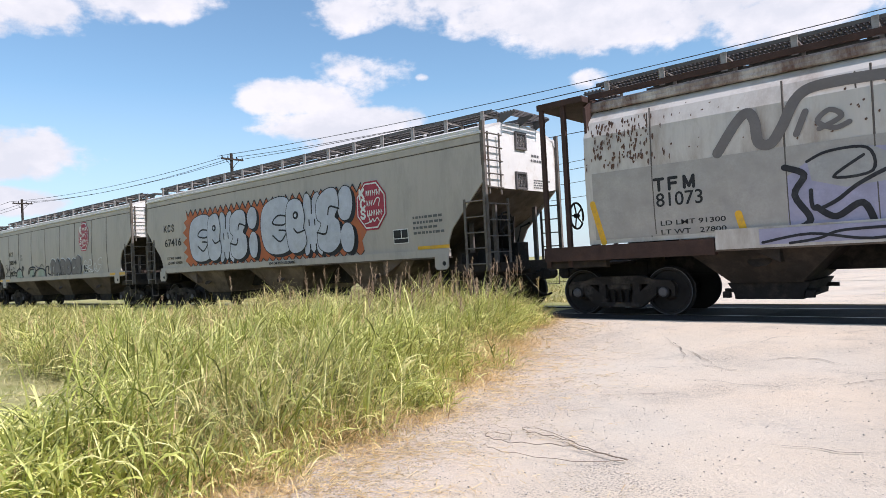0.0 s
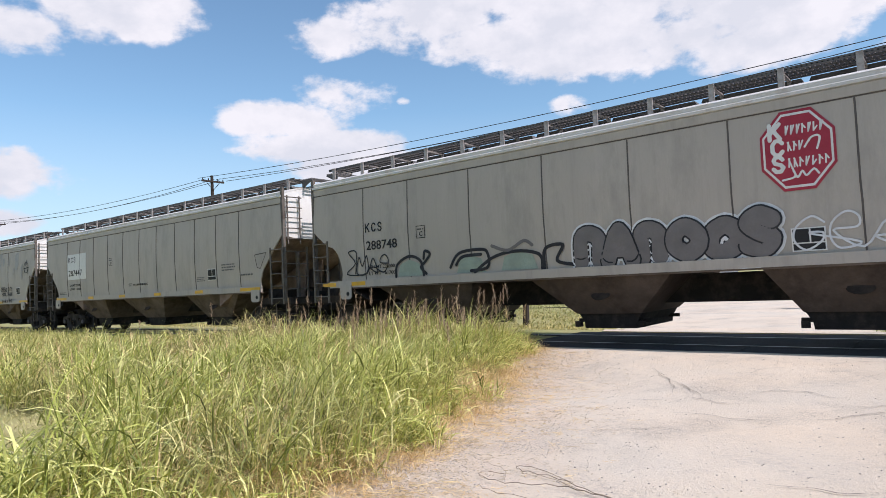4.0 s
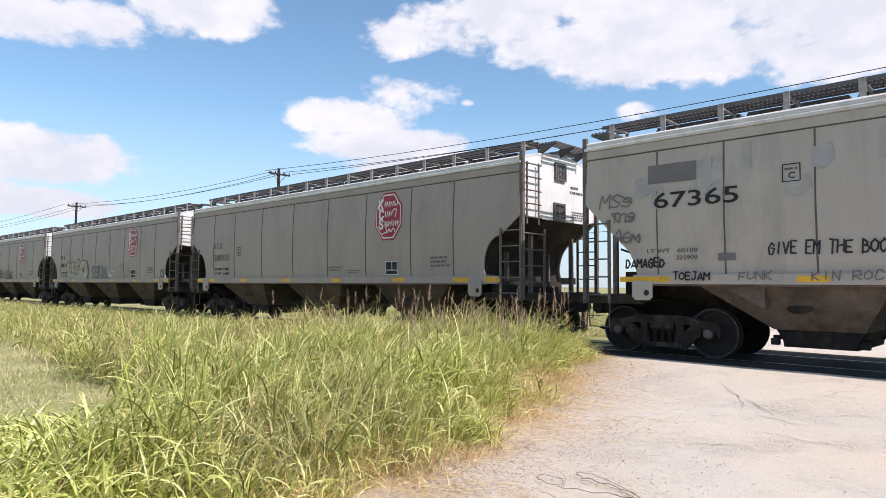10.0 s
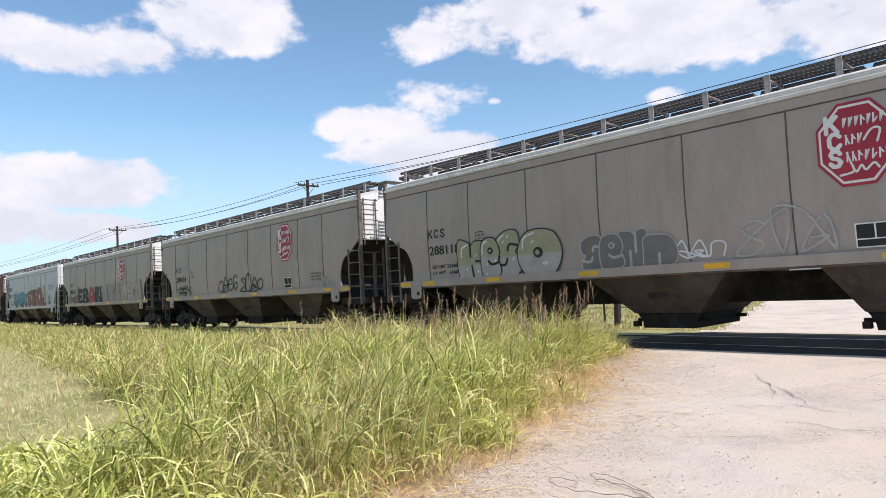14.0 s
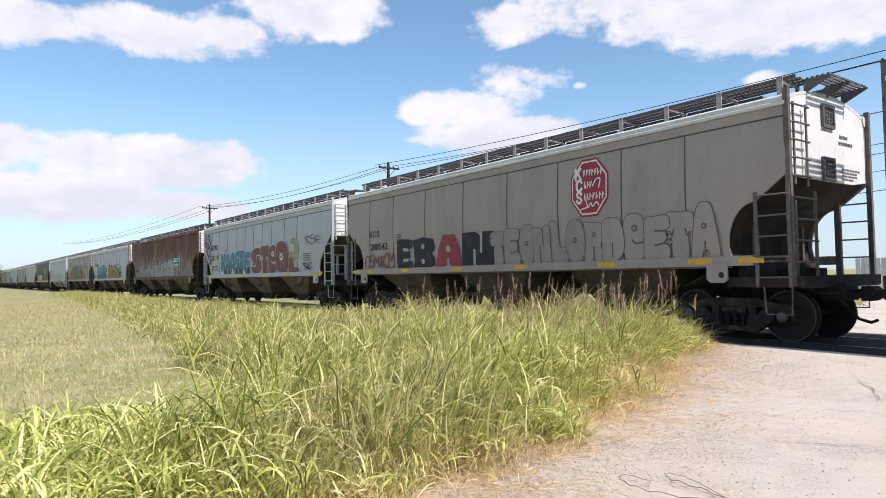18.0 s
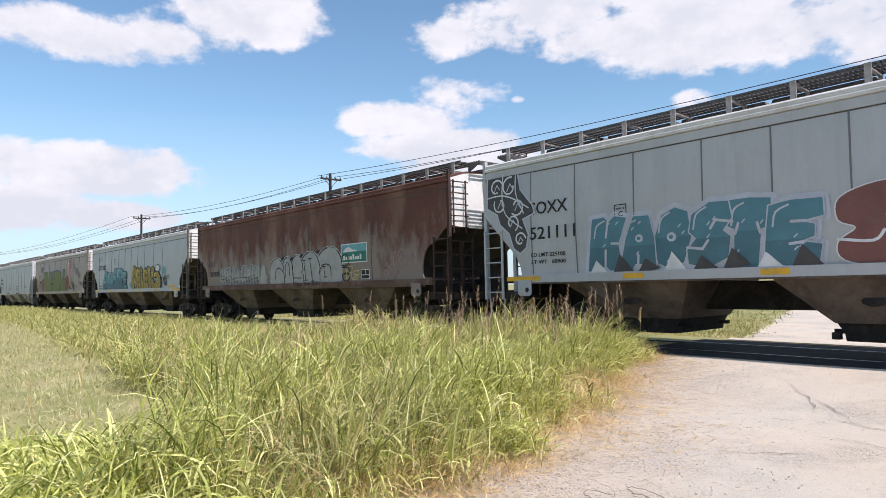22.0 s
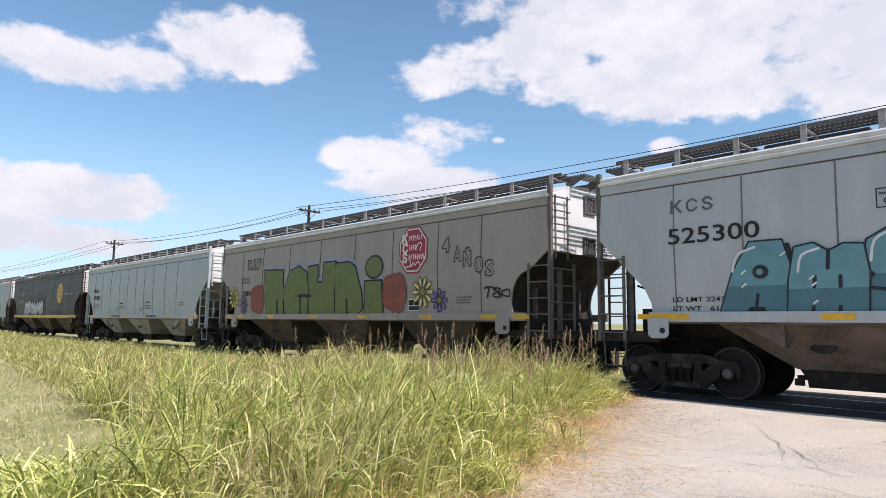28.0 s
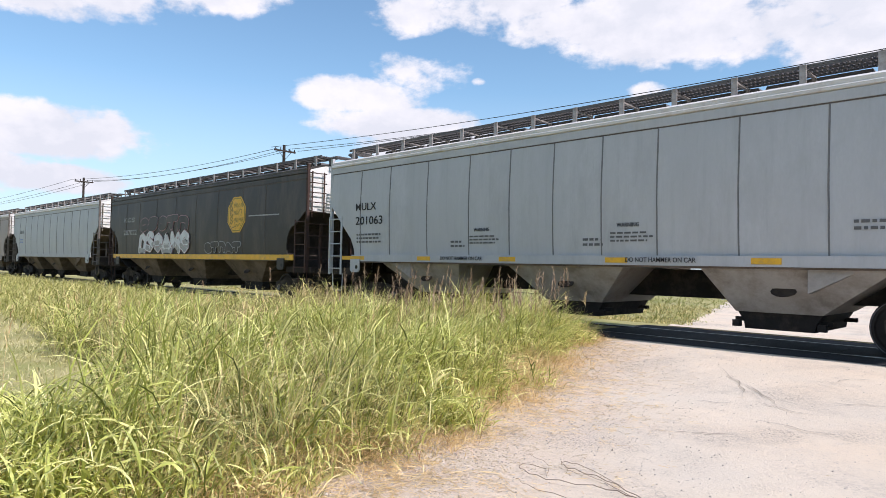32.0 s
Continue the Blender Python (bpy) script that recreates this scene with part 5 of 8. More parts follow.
# silhouettes of sprayed bubble marks in a unit square, the slits between their limbs, and their eyes
GLYPHS = {
    "s": ([(0.05, 0.08), (0.5, 0), (0.95, 0.15), (0.98, 0.45), (0.8, 0.55), (0.98, 0.72), (0.88, 0.97), (0.45, 1), (0.05, 0.85), (0.02, 0.58), (0.2, 0.47), (0, 0.3)], [[(1.0, 0.66), (0.62, 0.72), (0.52, 0.6)], [(0, 0.34), (0.36, 0.30), (0.48, 0.42)]], ()),
    "e": ([(0.1, 0.05), (0.6, 0), (1, 0.15), (0.98, 0.36), (0.9, 0.45), (1, 0.65), (0.85, 0.93), (0.5, 1), (0.12, 0.9), (0, 0.5)], [[(0.98, 0.4), (0.6, 0.36), (0.42, 0.44)]], ((0.55, 0.69, 0.15),)),
    "f": ([(0, 0.04), (0.4, 0), (0.97, 0.02), (1, 0.3), (0.62, 0.36), (0.86, 0.42), (0.86, 0.6), (0.62, 0.66), (1, 0.72), (0.96, 0.98), (0.4, 1), (0.02, 0.95), (0, 0.5)], [[(0.7, 0.35), (0.45, 0.33)], [(0.7, 0.66), (0.45, 0.67)]], ()),
    "g": ([(0.1, 0.1), (0.5, 0), (0.95, 0.1), (1, 0.45), (0.85, 0.55), (1, 0.72), (0.9, 0.95), (0.5, 1), (0.1, 0.88), (-0.02, 0.5)], [[(0.98, 0.62), (0.6, 0.68), (0.4, 0.56), (0.72, 0.5), (0.9, 0.55)], [(0.38, 0.34), (0.62, 0.22), (0.84, 0.38), (0.6, 0.42)]], ()),
    "m": ([(0, 0), (0.2, -0.02), (0.33, 0.06), (0.5, 0), (0.67, 0.06), (0.8, -0.02), (1, 0), (1, 0.6), (0.92, 0.97), (0.68, 0.98), (0.5, 0.88), (0.3, 1), (0.06, 0.95), (0, 0.5)], [[(0.33, 0.05), (0.34, 0.55)], [(0.67, 0.05), (0.66, 0.55)], [(0.5, 0.9), (0.5, 0.66)]], ()),
    "n": ([(0, 0), (0.35, 0), (0.42, 0.08), (0.6, 0), (1, 0), (1, 0.5), (0.98, 1), (0.66, 1), (0.58, 0.9), (0.4, 1), (0, 0.98), (0, 0.5)], [[(0.40, 0.06), (0.40, 0.5)], [(0.61, 0.94), (0.61, 0.48)]], ()),
    "o": ([(0.15, 0.1), (0.5, 0), (0.85, 0.1), (1, 0.5), (0.85, 0.9), (0.5, 1), (0.15, 0.9), (0, 0.5)], [], ((0.48, 0.52, 0.13),)),
    "d": ([(0, 0), (0.55, 0), (0.95, 0.2), (1, 0.6), (0.8, 0.95), (0.3, 1), (0.03, 0.9), (0, 0.5)], [[(0.45, 0.1), (0.47, 0.42)]], ()),
    "a": ([(0, 0), (0.3, -0.02), (0.42, 0.14), (0.6, 0.14), (0.7, -0.02), (1, 0), (0.9, 0.6), (0.72, 1), (0.3, 1), (0.12, 0.6)], [[(0.5, 0.12), (0.5, 0.3)]], ((0.5, 0.6, 0.11),)),
    "r": ([(0, 0), (0.36, 0), (0.45, 0.14), (0.6, 0), (1, 0), (0.82, 0.4), (1, 0.7), (0.85, 0.97), (0.4, 1), (0, 0.96)], [[(0.48, 0.1), (0.48, 0.38)]], ((0.52, 0.7, 0.11),)),
    "b": ([(0, 0), (0.65, 0), (1, 0.18), (0.98, 0.4), (0.84, 0.5), (1, 0.66), (0.92, 0.94), (0.5, 1), (-0.04, 0.9), (0.1, 0.7), (0.12, 0.3)], [], ((0.5, 0.28, 0.09), (0.5, 0.72, 0.09))),
    "t": ([(0.22, 0), (0.78, 0), (0.82, 0.55), (1, 0.6), (1, 0.98), (0.5, 1), (0, 0.98), (0, 0.62), (0.2, 0.56)], [[(0.22, 0.5), (0.28, 0.64)], [(0.8, 0.5), (0.72, 0.64)]], ()),
    "k": ([(0, 0), (0.38, 0), (0.5, 0.1), (0.66, 0), (1, 0.02), (0.84, 0.48), (1, 0.95), (0.66, 1), (0.5, 0.9), (0.35, 1), (0, 0.98)], [[(0.48, 0.95), (0.46, 0.62)], [(0.5, 0.08), (0.48, 0.38)], [(0.9, 0.49), (0.64, 0.5)]], ()),
    "l": ([(0, 0), (0.95, 0), (1, 0.38), (0.58, 0.42), (0.5, 1), (0, 1)], [], ()),
    "hook": ([(0.0, 0.3), (0.2, 0.02), (0.7, 0), (1, 0.3), (0.95, 0.75), (0.6, 1), (0.2, 0.95), (0.1, 0.75), (0.45, 0.7), (0.6, 0.5), (0.45, 0.35), (0.3, 0.5)], [[(0.3, 0.5), (0.2, 0.4)]], ()),
    "dot": ([(0.15, 0.05), (0.7, 0), (1, 0.4), (0.9, 0.9), (0.4, 1), (0, 0.6)], [], ()),
}


def ring(pts, n=4):
    """Smooth closed line through points."""
    k = len(pts)
    return curve([pts[-1]] + list(pts) + [pts[0], pts[1]], n)[n:-n - 1] if k > 2 else list(pts)


def under(pts, z):
    """The part of an outline below the height z."""
    out = []
    for (xa, za), (xb, zb) in zip(pts, pts[1:] + pts[:1]):
        if za <= z:
            out.append((xa, za))
        if (za <= z) != (zb <= z):
            out.append((xa + (xb - xa) * (z - za) / (zb - za), z))
    return out


def throwup(car, marks, fill, line="g_black", thick=0.03, cast=0.0, halo=None, low=None, shine=None, sharp=False, hole=None, lean=0.0, seed=1):
    """Fat sprayed marks, each a filled silhouette with its own outline, slits and eyes; marks: (shape, x0, x1, z0, z1)."""
    rng = random.Random(seed)
    for i, (k, x0, x1, z0, z1) in enumerate(marks):
        shape, slits, eyes = GLYPHS[k]
        w, h = x1 - x0, z1 - z0
        tip = [rng.uniform(-0.05, 0.05) for _ in range(4)]

        def at(a, b):
            return x0 + w * (a + tip[0] * b + lean * (b - 0.5)), max(1.43, z0 + h * (b + tip[1] * a * b))
        pts = [at(a, b) for a, b in (shape if sharp else ring(shape))]
        lv = 0.020 + 0.012 * (i % 2)
        if halo:
            stroke(car, pts, thick + 0.07, halo, 0.0105, closed=True)
        if cast:
            down = [(x + cast, max(1.43, z - 0.7 * cast)) for x, z in pts]
            patch(car, down, line, 0.0135 + 0.0008 * (i % 3))
            stroke(car, down, thick * 0.6, line, 0.0130, closed=True)
        if line:
            stroke(car, pts, thick, line, lv, closed=True)
        patch(car, pts, fill, lv + 0.003)
        if low:
            cut = under(pts, z0 + h * rng.uniform(0.38, 0.55))
            if len(cut) > 2:
                patch(car, cut, low, lv + 0.0045)
        for s in slits:
            q = [at(a, b) for a, b in s]
            stroke(car, curve(q, 4) if len(q) > 2 and not sharp else q, thick * (1.0 if line else 2.2), line or hole, lv + 0.006)
        for a, b, r in eyes:
            (ex, ez), q = at(a, b), r * min(w, h)
            disc = [(ex + q * math.cos(j * 0.628), ez + q * 0.9 * math.sin(j * 0.628)) for j in range(10)]
            patch(car, disc, hole or line, lv + 0.007)
            if line and not hole:
                patch(car, [(ex + (x - ex) * 0.45 - 0.1 * q, ez + (z - ez) * 0.45) for x, z in disc], fill, lv + 0.0085)
        if shine:
            stroke(car, curve([at(0.12, 0.62), at(0.16, 0.84), at(0.38, 0.93)], 3), thick * 0.7, shine, lv + 0.0075)
            for _ in range(3):
                a, b = rng.uniform(0.2, 0.8), rng.uniform(0.1, 0.9)
                stroke(car, [at(a, b), at(a + 0.05, b + 0.04)], thick * 0.5, shine, lv + 0.0078)


def some(n, seed):
    rng = random.Random(seed)
    return [rng.randrange(10) for _ in range(n)]


def bubbles(car, x0, x1, z0, z1, n, fill, line="g_black", halo=None, seed=1, thick=0.035, fat=0.22):
    piece(car, x0, x1, z0, z1, some(n, seed), fill, line, halo, None, fat, thick, False, seed)


def wild(car, x0, x1, z0, z1, n, fill, second, line="g_black", halo=None, seed=1):
    piece(car, x0, x1, z0, z1, some(n, seed), fill, line, halo, second, 0.17, 0.026, True, seed)


PEN = {"A": "00 24 40|11 31", "B": "00 04 33 22 02 32 41 30 00", "C": "43 34 14 01 10 30 41", "D": "00 04 24 42 20 00", "E": "44 04 00 40|02 32", "F": "04 44|04 00|02 32", "G": "43 24 02 10 30 42 22", "H": "00 04|40 44|02 42", "I": "24 20",
       "J": "14 44|34 31 20 10 01", "K": "00 04|44 02 40", "L": "04 00 40", "M": "00 04 22 44 40", "N": "00 04 40 44", "O": "24 03 01 20 41 43 24", "R": "00 04 34 42 02 40", "S": "43 24 03 12 31 20 01", "T": "04 44|24 20", "U": "04 01 20 41 44",
       "V": "04 20 44", "Y": "04 22 44|22 20", "0": "24 03 01 20 41 43 24", "2": "03 24 43 00 40", "5": "44 04 02 32 41 20 00", "7": "04 44 10", "9": "42 02 04 44 40", "+": "12 32|23 21"}


def pen(car, body, x0, x1, z, h, material="g_black", r=0.014, lvl=0.014):
    """Words written by hand with a paint marker."""
    rng, w, lines = random.Random(len(body)), (x1 - x0) / len(body), []
    for i, ch in enumerate(body):
        big, up = h * rng.uniform(0.88, 1.12), z + h * rng.uniform(-0.07, 0.05)
        for run in PEN.get(ch, "").split("|"):
            pts = [(x0 + w * (i + 0.06 + 0.19 * (int(p[0]) + rng.uniform(-0.25, 0.25)) + 0.03 * int(p[1])), up + big * (int(p[1]) + rng.uniform(-0.2, 0.2)) / 4) for p in run.split()]
            if pts:
                lines.append(pts)
    strokes(car, lines, r, material, lvl, "lettering", 8)


def arch_piece(car, arches, thick, fill):
    """Overlapping bubbles of thin silver paint, each round above and open below."""
    for i, (x0, x1, top) in enumerate(arches):
        m, w = (x0 + x1) / 2, (x1 - x0) / 2
        bow = [(m - w * math.cos(a * math.pi / 14), top - (top - 1.42) * 0.42 + (top - 1.42) * 0.42 * math.sin(a * math.pi / 14)) for a in range(15)]
        pts = [(x0 + 0.06 * w, 1.43)] + bow + [(x1 - 0.06 * w, 1.43)]
        stroke(car, [(x, max(1.43, z)) for x, z in pts], thick + 0.018, "g_white", 0.016 + 0.004 * i)
        stroke(car, pts, thick, "g_black", 0.018 + 0.004 * i)
        patch(car, pts, fill, 0.0192 + 0.004 * i)


def comb_piece(car, x0, x1, z0, z1, n, seed):
    """A small silver piece of crooked fingers with round feet and black lines."""
    rng, w = random.Random(seed), (x1 - x0) / n
    for i in range(n):
        a, top, lean = x0 + w * i, z1 - rng.uniform(0.0, 0.16), rng.uniform(-0.12, 0.12)
        lo = z0 + (0.03 if i % 2 else 0.0)
        bow = [(a + w * (0.5 - 0.62 * math.cos(k * math.pi / 6)) + lean * w, top - 0.10 + 0.10 * math.sin(k * math.pi / 6)) for k in range(7)]
        foot = [(a + w * (0.5 + 0.62 * math.cos(k * math.pi / 6)), lo + 0.09 - 0.09 * math.sin(k * math.pi / 6)) for k in range(7)]
        pts = bow + foot
        lv = 0.016 + 0.004 * (i * 3 % n)
        stroke(car, pts, 0.040, "g_white", lv, closed=True)
        stroke(car, pts, 0.022, "g_black", lv + 0.001, closed=True)
        patch(car, pts, "g_pale", lv + 0.002)
        h = z1 - z0
        mid = z0 + h * rng.uniform(0.4, 0.62)
        strokes(car, [[(a, mid), (a + w * 0.6, mid + 0.04), (a + w * 0.25, mid - 0.14), (a + w, mid - 0.12)], curve([(a + w * 0.2, z0 + h * 0.15), (a + w * 0.45, z0 + h * 0.32), (a + w * 0.75, z0 + h * 0.15)], 3), [(a + w * 0.5, z0 + h * 0.68), (a + w * (0.5 + lean), z0 + h * 0.9)]], 0.016, "g_black", 0.046)


def scrawl(car, x0, x1, z0, z1, n, material="g_black", r=0.016, seed=1):
    """A quick tag in one thin line."""
    m = max(3, n // 3)
    rng, w, line = random.Random(seed), (x1 - x0) / m, []
    for i, k in enumerate(some(m, seed + 5)):
        up, s, flip = rng.uniform(-0.1, 0.1), rng.uniform(0.6, 1.15), rng.random() < 0.6
        for pts in HOOKS[k]:
            line += [(x0 + w * (i + 0.95 * (1 - a if flip else a)) + 0.2 * w * b, z0 + (z1 - z0) * (b * s + up * b)) for a, b in (pts[::-1] if i % 2 else pts)]
    strokes(car, [curve(line, 4)], r, material, 0.018)


def octagon(cx, cz, w, h, k=0.29):
    a, b, c, d = cx - w / 2, cx + w / 2, cz - h / 2, cz + h / 2
    return [(a + k * w, c), (b - k * w, c), (b, c + k * h), (b, d - k * h), (b - k * w, d), (a + k * w, d), (a, d - k * h), (a, c + k * h)]


def emblem(car, cx, cz, w=1.06, h=1.28, face="red", edge="paper"):
    """Octagonal emblem: coloured face, pale edge and four rows of pale marks."""
    ob = patch(car, octagon(cx, cz, w, h), face, 0.012, "emblem")
    patch(ob, octagon(cx, cz, w * 0.93, h * 0.93), edge, 0.015, "emblem_edge")
    patch(ob, octagon(cx, cz, w * 0.87, h * 0.87), face, 0.018, "emblem_face")
    rng = random.Random(3)
    for i, (a, b) in enumerate(((-0.14, 0.32), (-0.12, 0.10), (-0.12, 0.40))):
        z, zz = cz + h * (0.255 - 0.205 * i), h * 0.052
        # a tall leading mark, then a row of small uneven ones
        k, q = cx + (a - 0.22) * w, h * 0.095
        strokes(ob, [[(k + 0.17 * w * p, z + q * (2 * v - 1)) for p, v in line] for line in BOWS[i]], 0.032, edge, 0.021, "emblem_mark", 8)
        x, end = cx + a * w, cx + b * w
        while x < end:
            s = rng.uniform(0.045, 0.07)
            u, v = rng.choice((-1, 1)), rng.uniform(0.2, 0.8) * s
            strokes(ob, [[(x, z - zz), (x + 0.3 * v, z + zz)], [(x, z + u * zz), (x + s * 0.75, z - u * zz * rng.choice((0, 1)))]], 0.0125, edge, 0.021, "emblem_mark", 6)
            x += s + 0.024
    strokes(ob, [curve([(cx - 0.22 * w, cz - 0.36 * h), (cx - 0.05 * w, cz - 0.33 * h), (cx - 0.08 * w, cz - 0.22 * h), (cx - 0.02 * w, cz - 0.34 * h), (cx + 0.05 * w, cz - 0.27 * h), (cx + 0.1 * w, cz - 0.33 * h), (cx + 0.2 * w, cz - 0.26 * h), (cx + 0.26 * w, cz - 0.32 * h)], 4),
                 curve([(cx + 0.10 * w, cz + 0.02 * h), (cx + 0.20 * w, cz + 0.13 * h), (cx + 0.30 * w, cz + 0.12 * h), (cx + 0.26 * w, cz - 0.02 * h)], 4)], 0.016, edge, 0.0215, "emblem_mark", 8)


BOWS = ([[(0, 0), (0, 1)], [(0.8, 1), (0.05, 0.42)], [(0.3, 0.62), (0.85, 0)]],
        [[(0.85, 0.78), (0.62, 0.97), (0.3, 0.97), (0.06, 0.72), (0.06, 0.28), (0.3, 0.03), (0.62, 0.03), (0.86, 0.24)]],
        [[(0.8, 0.78), (0.6, 0.98), (0.25, 0.98), (0.08, 0.78), (0.2, 0.57), (0.62, 0.45), (0.84, 0.26), (0.64, 0.02), (0.26, 0.02), (0.04, 0.22)]],
        [[(0.45, 0), (0.45, 1)], [(0, 1), (0.9, 1)]], [[(0, 0), (0, 1), (0.75, 1)], [(0, 0.52), (0.66, 0.52)]], [[(0, 0), (0, 1), (0.45, 0.1), (0.9, 1), (0.9, 0)]])


def initials(car, x0, x1, z, h, material="letter", bows=(0, 1, 2), r=0.15):
    """The owner's stencilled mark: three plain bent bars."""
    w = (x1 - x0) / 3
    r = r * h * 0.5
    for i, k in enumerate(bows):
        lines = [[(x0 + w * i + r + (w * 0.86 - 2 * r) * a, z - h / 2 + r + (h - 2 * r) * b) for a, b in line] for line in BOWS[k]]
        strokes(car, lines, r, material, 0.012, "owner_mark")


def weights(car, x0, x1, z, a, b):
    words(car, "LD LMT " + a, x0, x1, z, 0.085)
    words(car, "LT WT   " + b, x0, x1, z - 0.16, 0.085)


def plate_box(car, x0=3.46, x1=3.90, z0=1.6, z1=1.93):
    """Black inspection block with white rules."""
    ob = rect(car, x0 - 0.02, x1 + 0.02, z0 - 0.02, z1 + 0.02, "paper", 0.011, "inspection_block")
    m = x0 + (x1 - x0) * 0.55
    rect(ob, x0, m - 0.012, z0 + 0.12, z1, "letter", 0.014, "block_field")
    rect(ob, m + 0.012, x1, z0 + 0.12, z1, "letter", 0.014, "block_field")
    rect(ob, x0, x1, z0, z0 + 0.1, "letter", 0.014, "block_field")


def plate_c(car, x=-2.22, z=2.79):
    stroke(car, [(x - 0.13, z - 0.14), (x + 0.13, z - 0.14), (x + 0.13, z + 0.14), (x - 0.13, z + 0.14)], 0.008, "letter", 0.012, "plate_mark", closed=True)
    words(car, "C", x - 0.05, x + 0.05, z - 0.05, 0.1)
    bars(car, x - 0.1, x + 0.1, z + 0.03, z + 0.1, 1)


def flower(car, cx, cz, r, petal, centre, n=10):
    for i in range(n):
        a = 2 * math.pi * i / n
        pts = [(cx + r * q * math.cos(a + o), cz + r * q * math.sin(a + o)) for q, o in ((0.2, 0), (0.6, 2.2 / n), (0.86, 1.7 / n), (1.0, 0), (0.86, -1.7 / n), (0.6, -2.2 / n))]
        patch(car, pts, petal, 0.016 + 0.0006 * i, "painted_petal")
        stroke(car, pts, 0.009, "g_black", 0.024, "painted_petal", closed=True)
    patch(car, [(cx + 0.24 * r * math.cos(k * 0.785), cz + 0.24 * r * math.sin(k * 0.785)) for k in range(8)], centre, 0.028, "painted_petal")


def rose(car, cx, cz, r):
    """A painted bloom: overlapping petals with dark edges round a coil."""
    for i in range(9):
        a, q = i * 0.698 + 0.3, (0.62 if i % 2 else 0.5) * r
        pts = [(cx + q * math.cos(a) + 0.44 * r * math.cos(k * 0.524), cz + q * math.sin(a) + 0.44 * r * math.sin(k * 0.524)) for k in range(12)]
        patch(car, pts, "g_rose", 0.016 + 0.0012 * i, "painted_rose")
        stroke(car, pts, 0.024, "g_maroon", 0.0166 + 0.0012 * i, "painted_rose", closed=True)
    patch(car, [(cx + 0.45 * r * math.cos(k * 0.524), cz + 0.45 * r * math.sin(k * 0.524)) for k in range(12)], "g_rose", 0.029, "painted_rose")
    stroke(car, [(cx + r * (0.46 - 0.02 * k) * math.cos(k * 0.6), cz + r * (0.46 - 0.02 * k) * math.sin(k * 0.6)) for k in range(21)], 0.026, "g_maroon", 0.031, "painted_rose")


def slab(car, pts, fill, line, r=0.06, lv=0.017):
    stroke(car, pts, r, line, lv - 0.004, closed=True)
    patch(car, pts, fill, lv)


C = [c for c, _ in CARS]
# old white car
c = C[0]
initials(c, -6.79, -5.98, 2.42, 0.25, bows=(3, 4, 5), r=0.22)
words(c, "81073", -6.76, -5.93, 2.13, 0.24)
weights(c, -6.71, -5.58, 1.72, "91300", "27800")
for a, b in (((-8.02, 2.2), (-7.84, 1.45)), ((-5.36, 1.78), (-5.28, 1.42))):
    stroke(c, [a, b], 0.06, "yellow", 0.014, "reflector")
stroke(c, curve([(-5.63, 2.83), (-5.3, 3.3), (-5.12, 3.42), (-5.02, 3.25), (-4.98, 2.92), (-4.8, 2.86), (-4.62, 3.1), (-4.36, 3.55), (-3.9, 3.66), (-2.6, 3.6)], 6), 0.085, "g_dim", 0.014, "faded_emblem")
stroke(c, [(-4.42, 2.95), (-4.28, 3.28)], 0.05, "g_dim", 0.014, "faded_emblem")
stroke(c, curve([(-4.1, 2.98), (-3.8, 3.12), (-3.95, 3.25), (-4.12, 3.1), (-3.9, 2.96), (-3.7, 3.02)]), 0.04, "g_dim", 0.014, "faded_emblem")
for s, g in (([(-4.62, 1.43), (1.9, 1.43), (2.0, 2.5), (0.4, 2.72), (-2.6, 2.55), (-3.5, 2.62), (-4.3, 2.5), (-4.6, 2.3)], "g_lilac"),
             ([(-4.3, 2.5), (-3.9, 2.62), (-3.4, 2.6), (-3.1, 2.4), (-3.2, 2.1), (-3.8, 2.05), (-4.25, 2.2)], "g_pale"),
             ([(-2.9, 1.6), (-1.6, 1.7), (-0.8, 2.3), (-1.9, 2.5), (-2.8, 2.2)], "g_pale"), ([(-0.5, 1.5), (1.3, 1.6), (1.5, 2.3), (0.2, 2.4)], "g_white")):
    patch(c, s, g, 0.010 if g == "g_lilac" else 0.0115)
for s, r in (([(-4.62, 2.45), (-4.35, 2.3), (-4.5, 2.0), (-4.3, 1.6), (-4.55, 1.45)], 0.05), ([(-4.3, 2.5), (-4.0, 2.62), (-3.5, 2.6), (-3.45, 2.25), (-3.95, 2.22), (-3.55, 2.5)], 0.022),
             ([(-4.27, 2.05), (-4.24, 1.76), (-3.95, 1.85), (-3.6, 2.1), (-3.1, 2.3), (-2.6, 2.2)], 0.03), ([(-4.2, 1.78), (-3.95, 1.62), (-3.6, 1.8), (-3.45, 1.45)], 0.05),
             ([(-3.2, 1.45), (-2.9, 1.95), (-2.2, 2.1), (-1.8, 1.6), (-1.1, 1.5)], 0.04), ([(-2.4, 2.5), (-1.6, 2.6), (-0.9, 2.2), (-0.3, 2.45), (0.4, 2.2)], 0.035),
             ([(-0.8, 1.45), (-0.4, 1.9), (0.2, 1.7), (0.7, 2.1), (1.5, 1.8)], 0.04)):
    stroke(c, curve(s), r, "g_black", 0.016)
for s in ([(-5.0, 1.28), (-4.3, 1.38), (-3.5, 1.26), (-2.6, 1.36), (-1.6, 1.28)], [(-4.6, 1.25), (-4.2, 1.3), (-3.9, 1.4), (-3.3, 1.42)], [(-1.4, 1.4), (-0.5, 1.27), (0.6, 1.38)]):
    stroke(c, curve(s), 0.022, "g_black", 0.095)
rect(c, -5.05, 2.0, 1.23, 1.50, "g_lilac", 0.089)
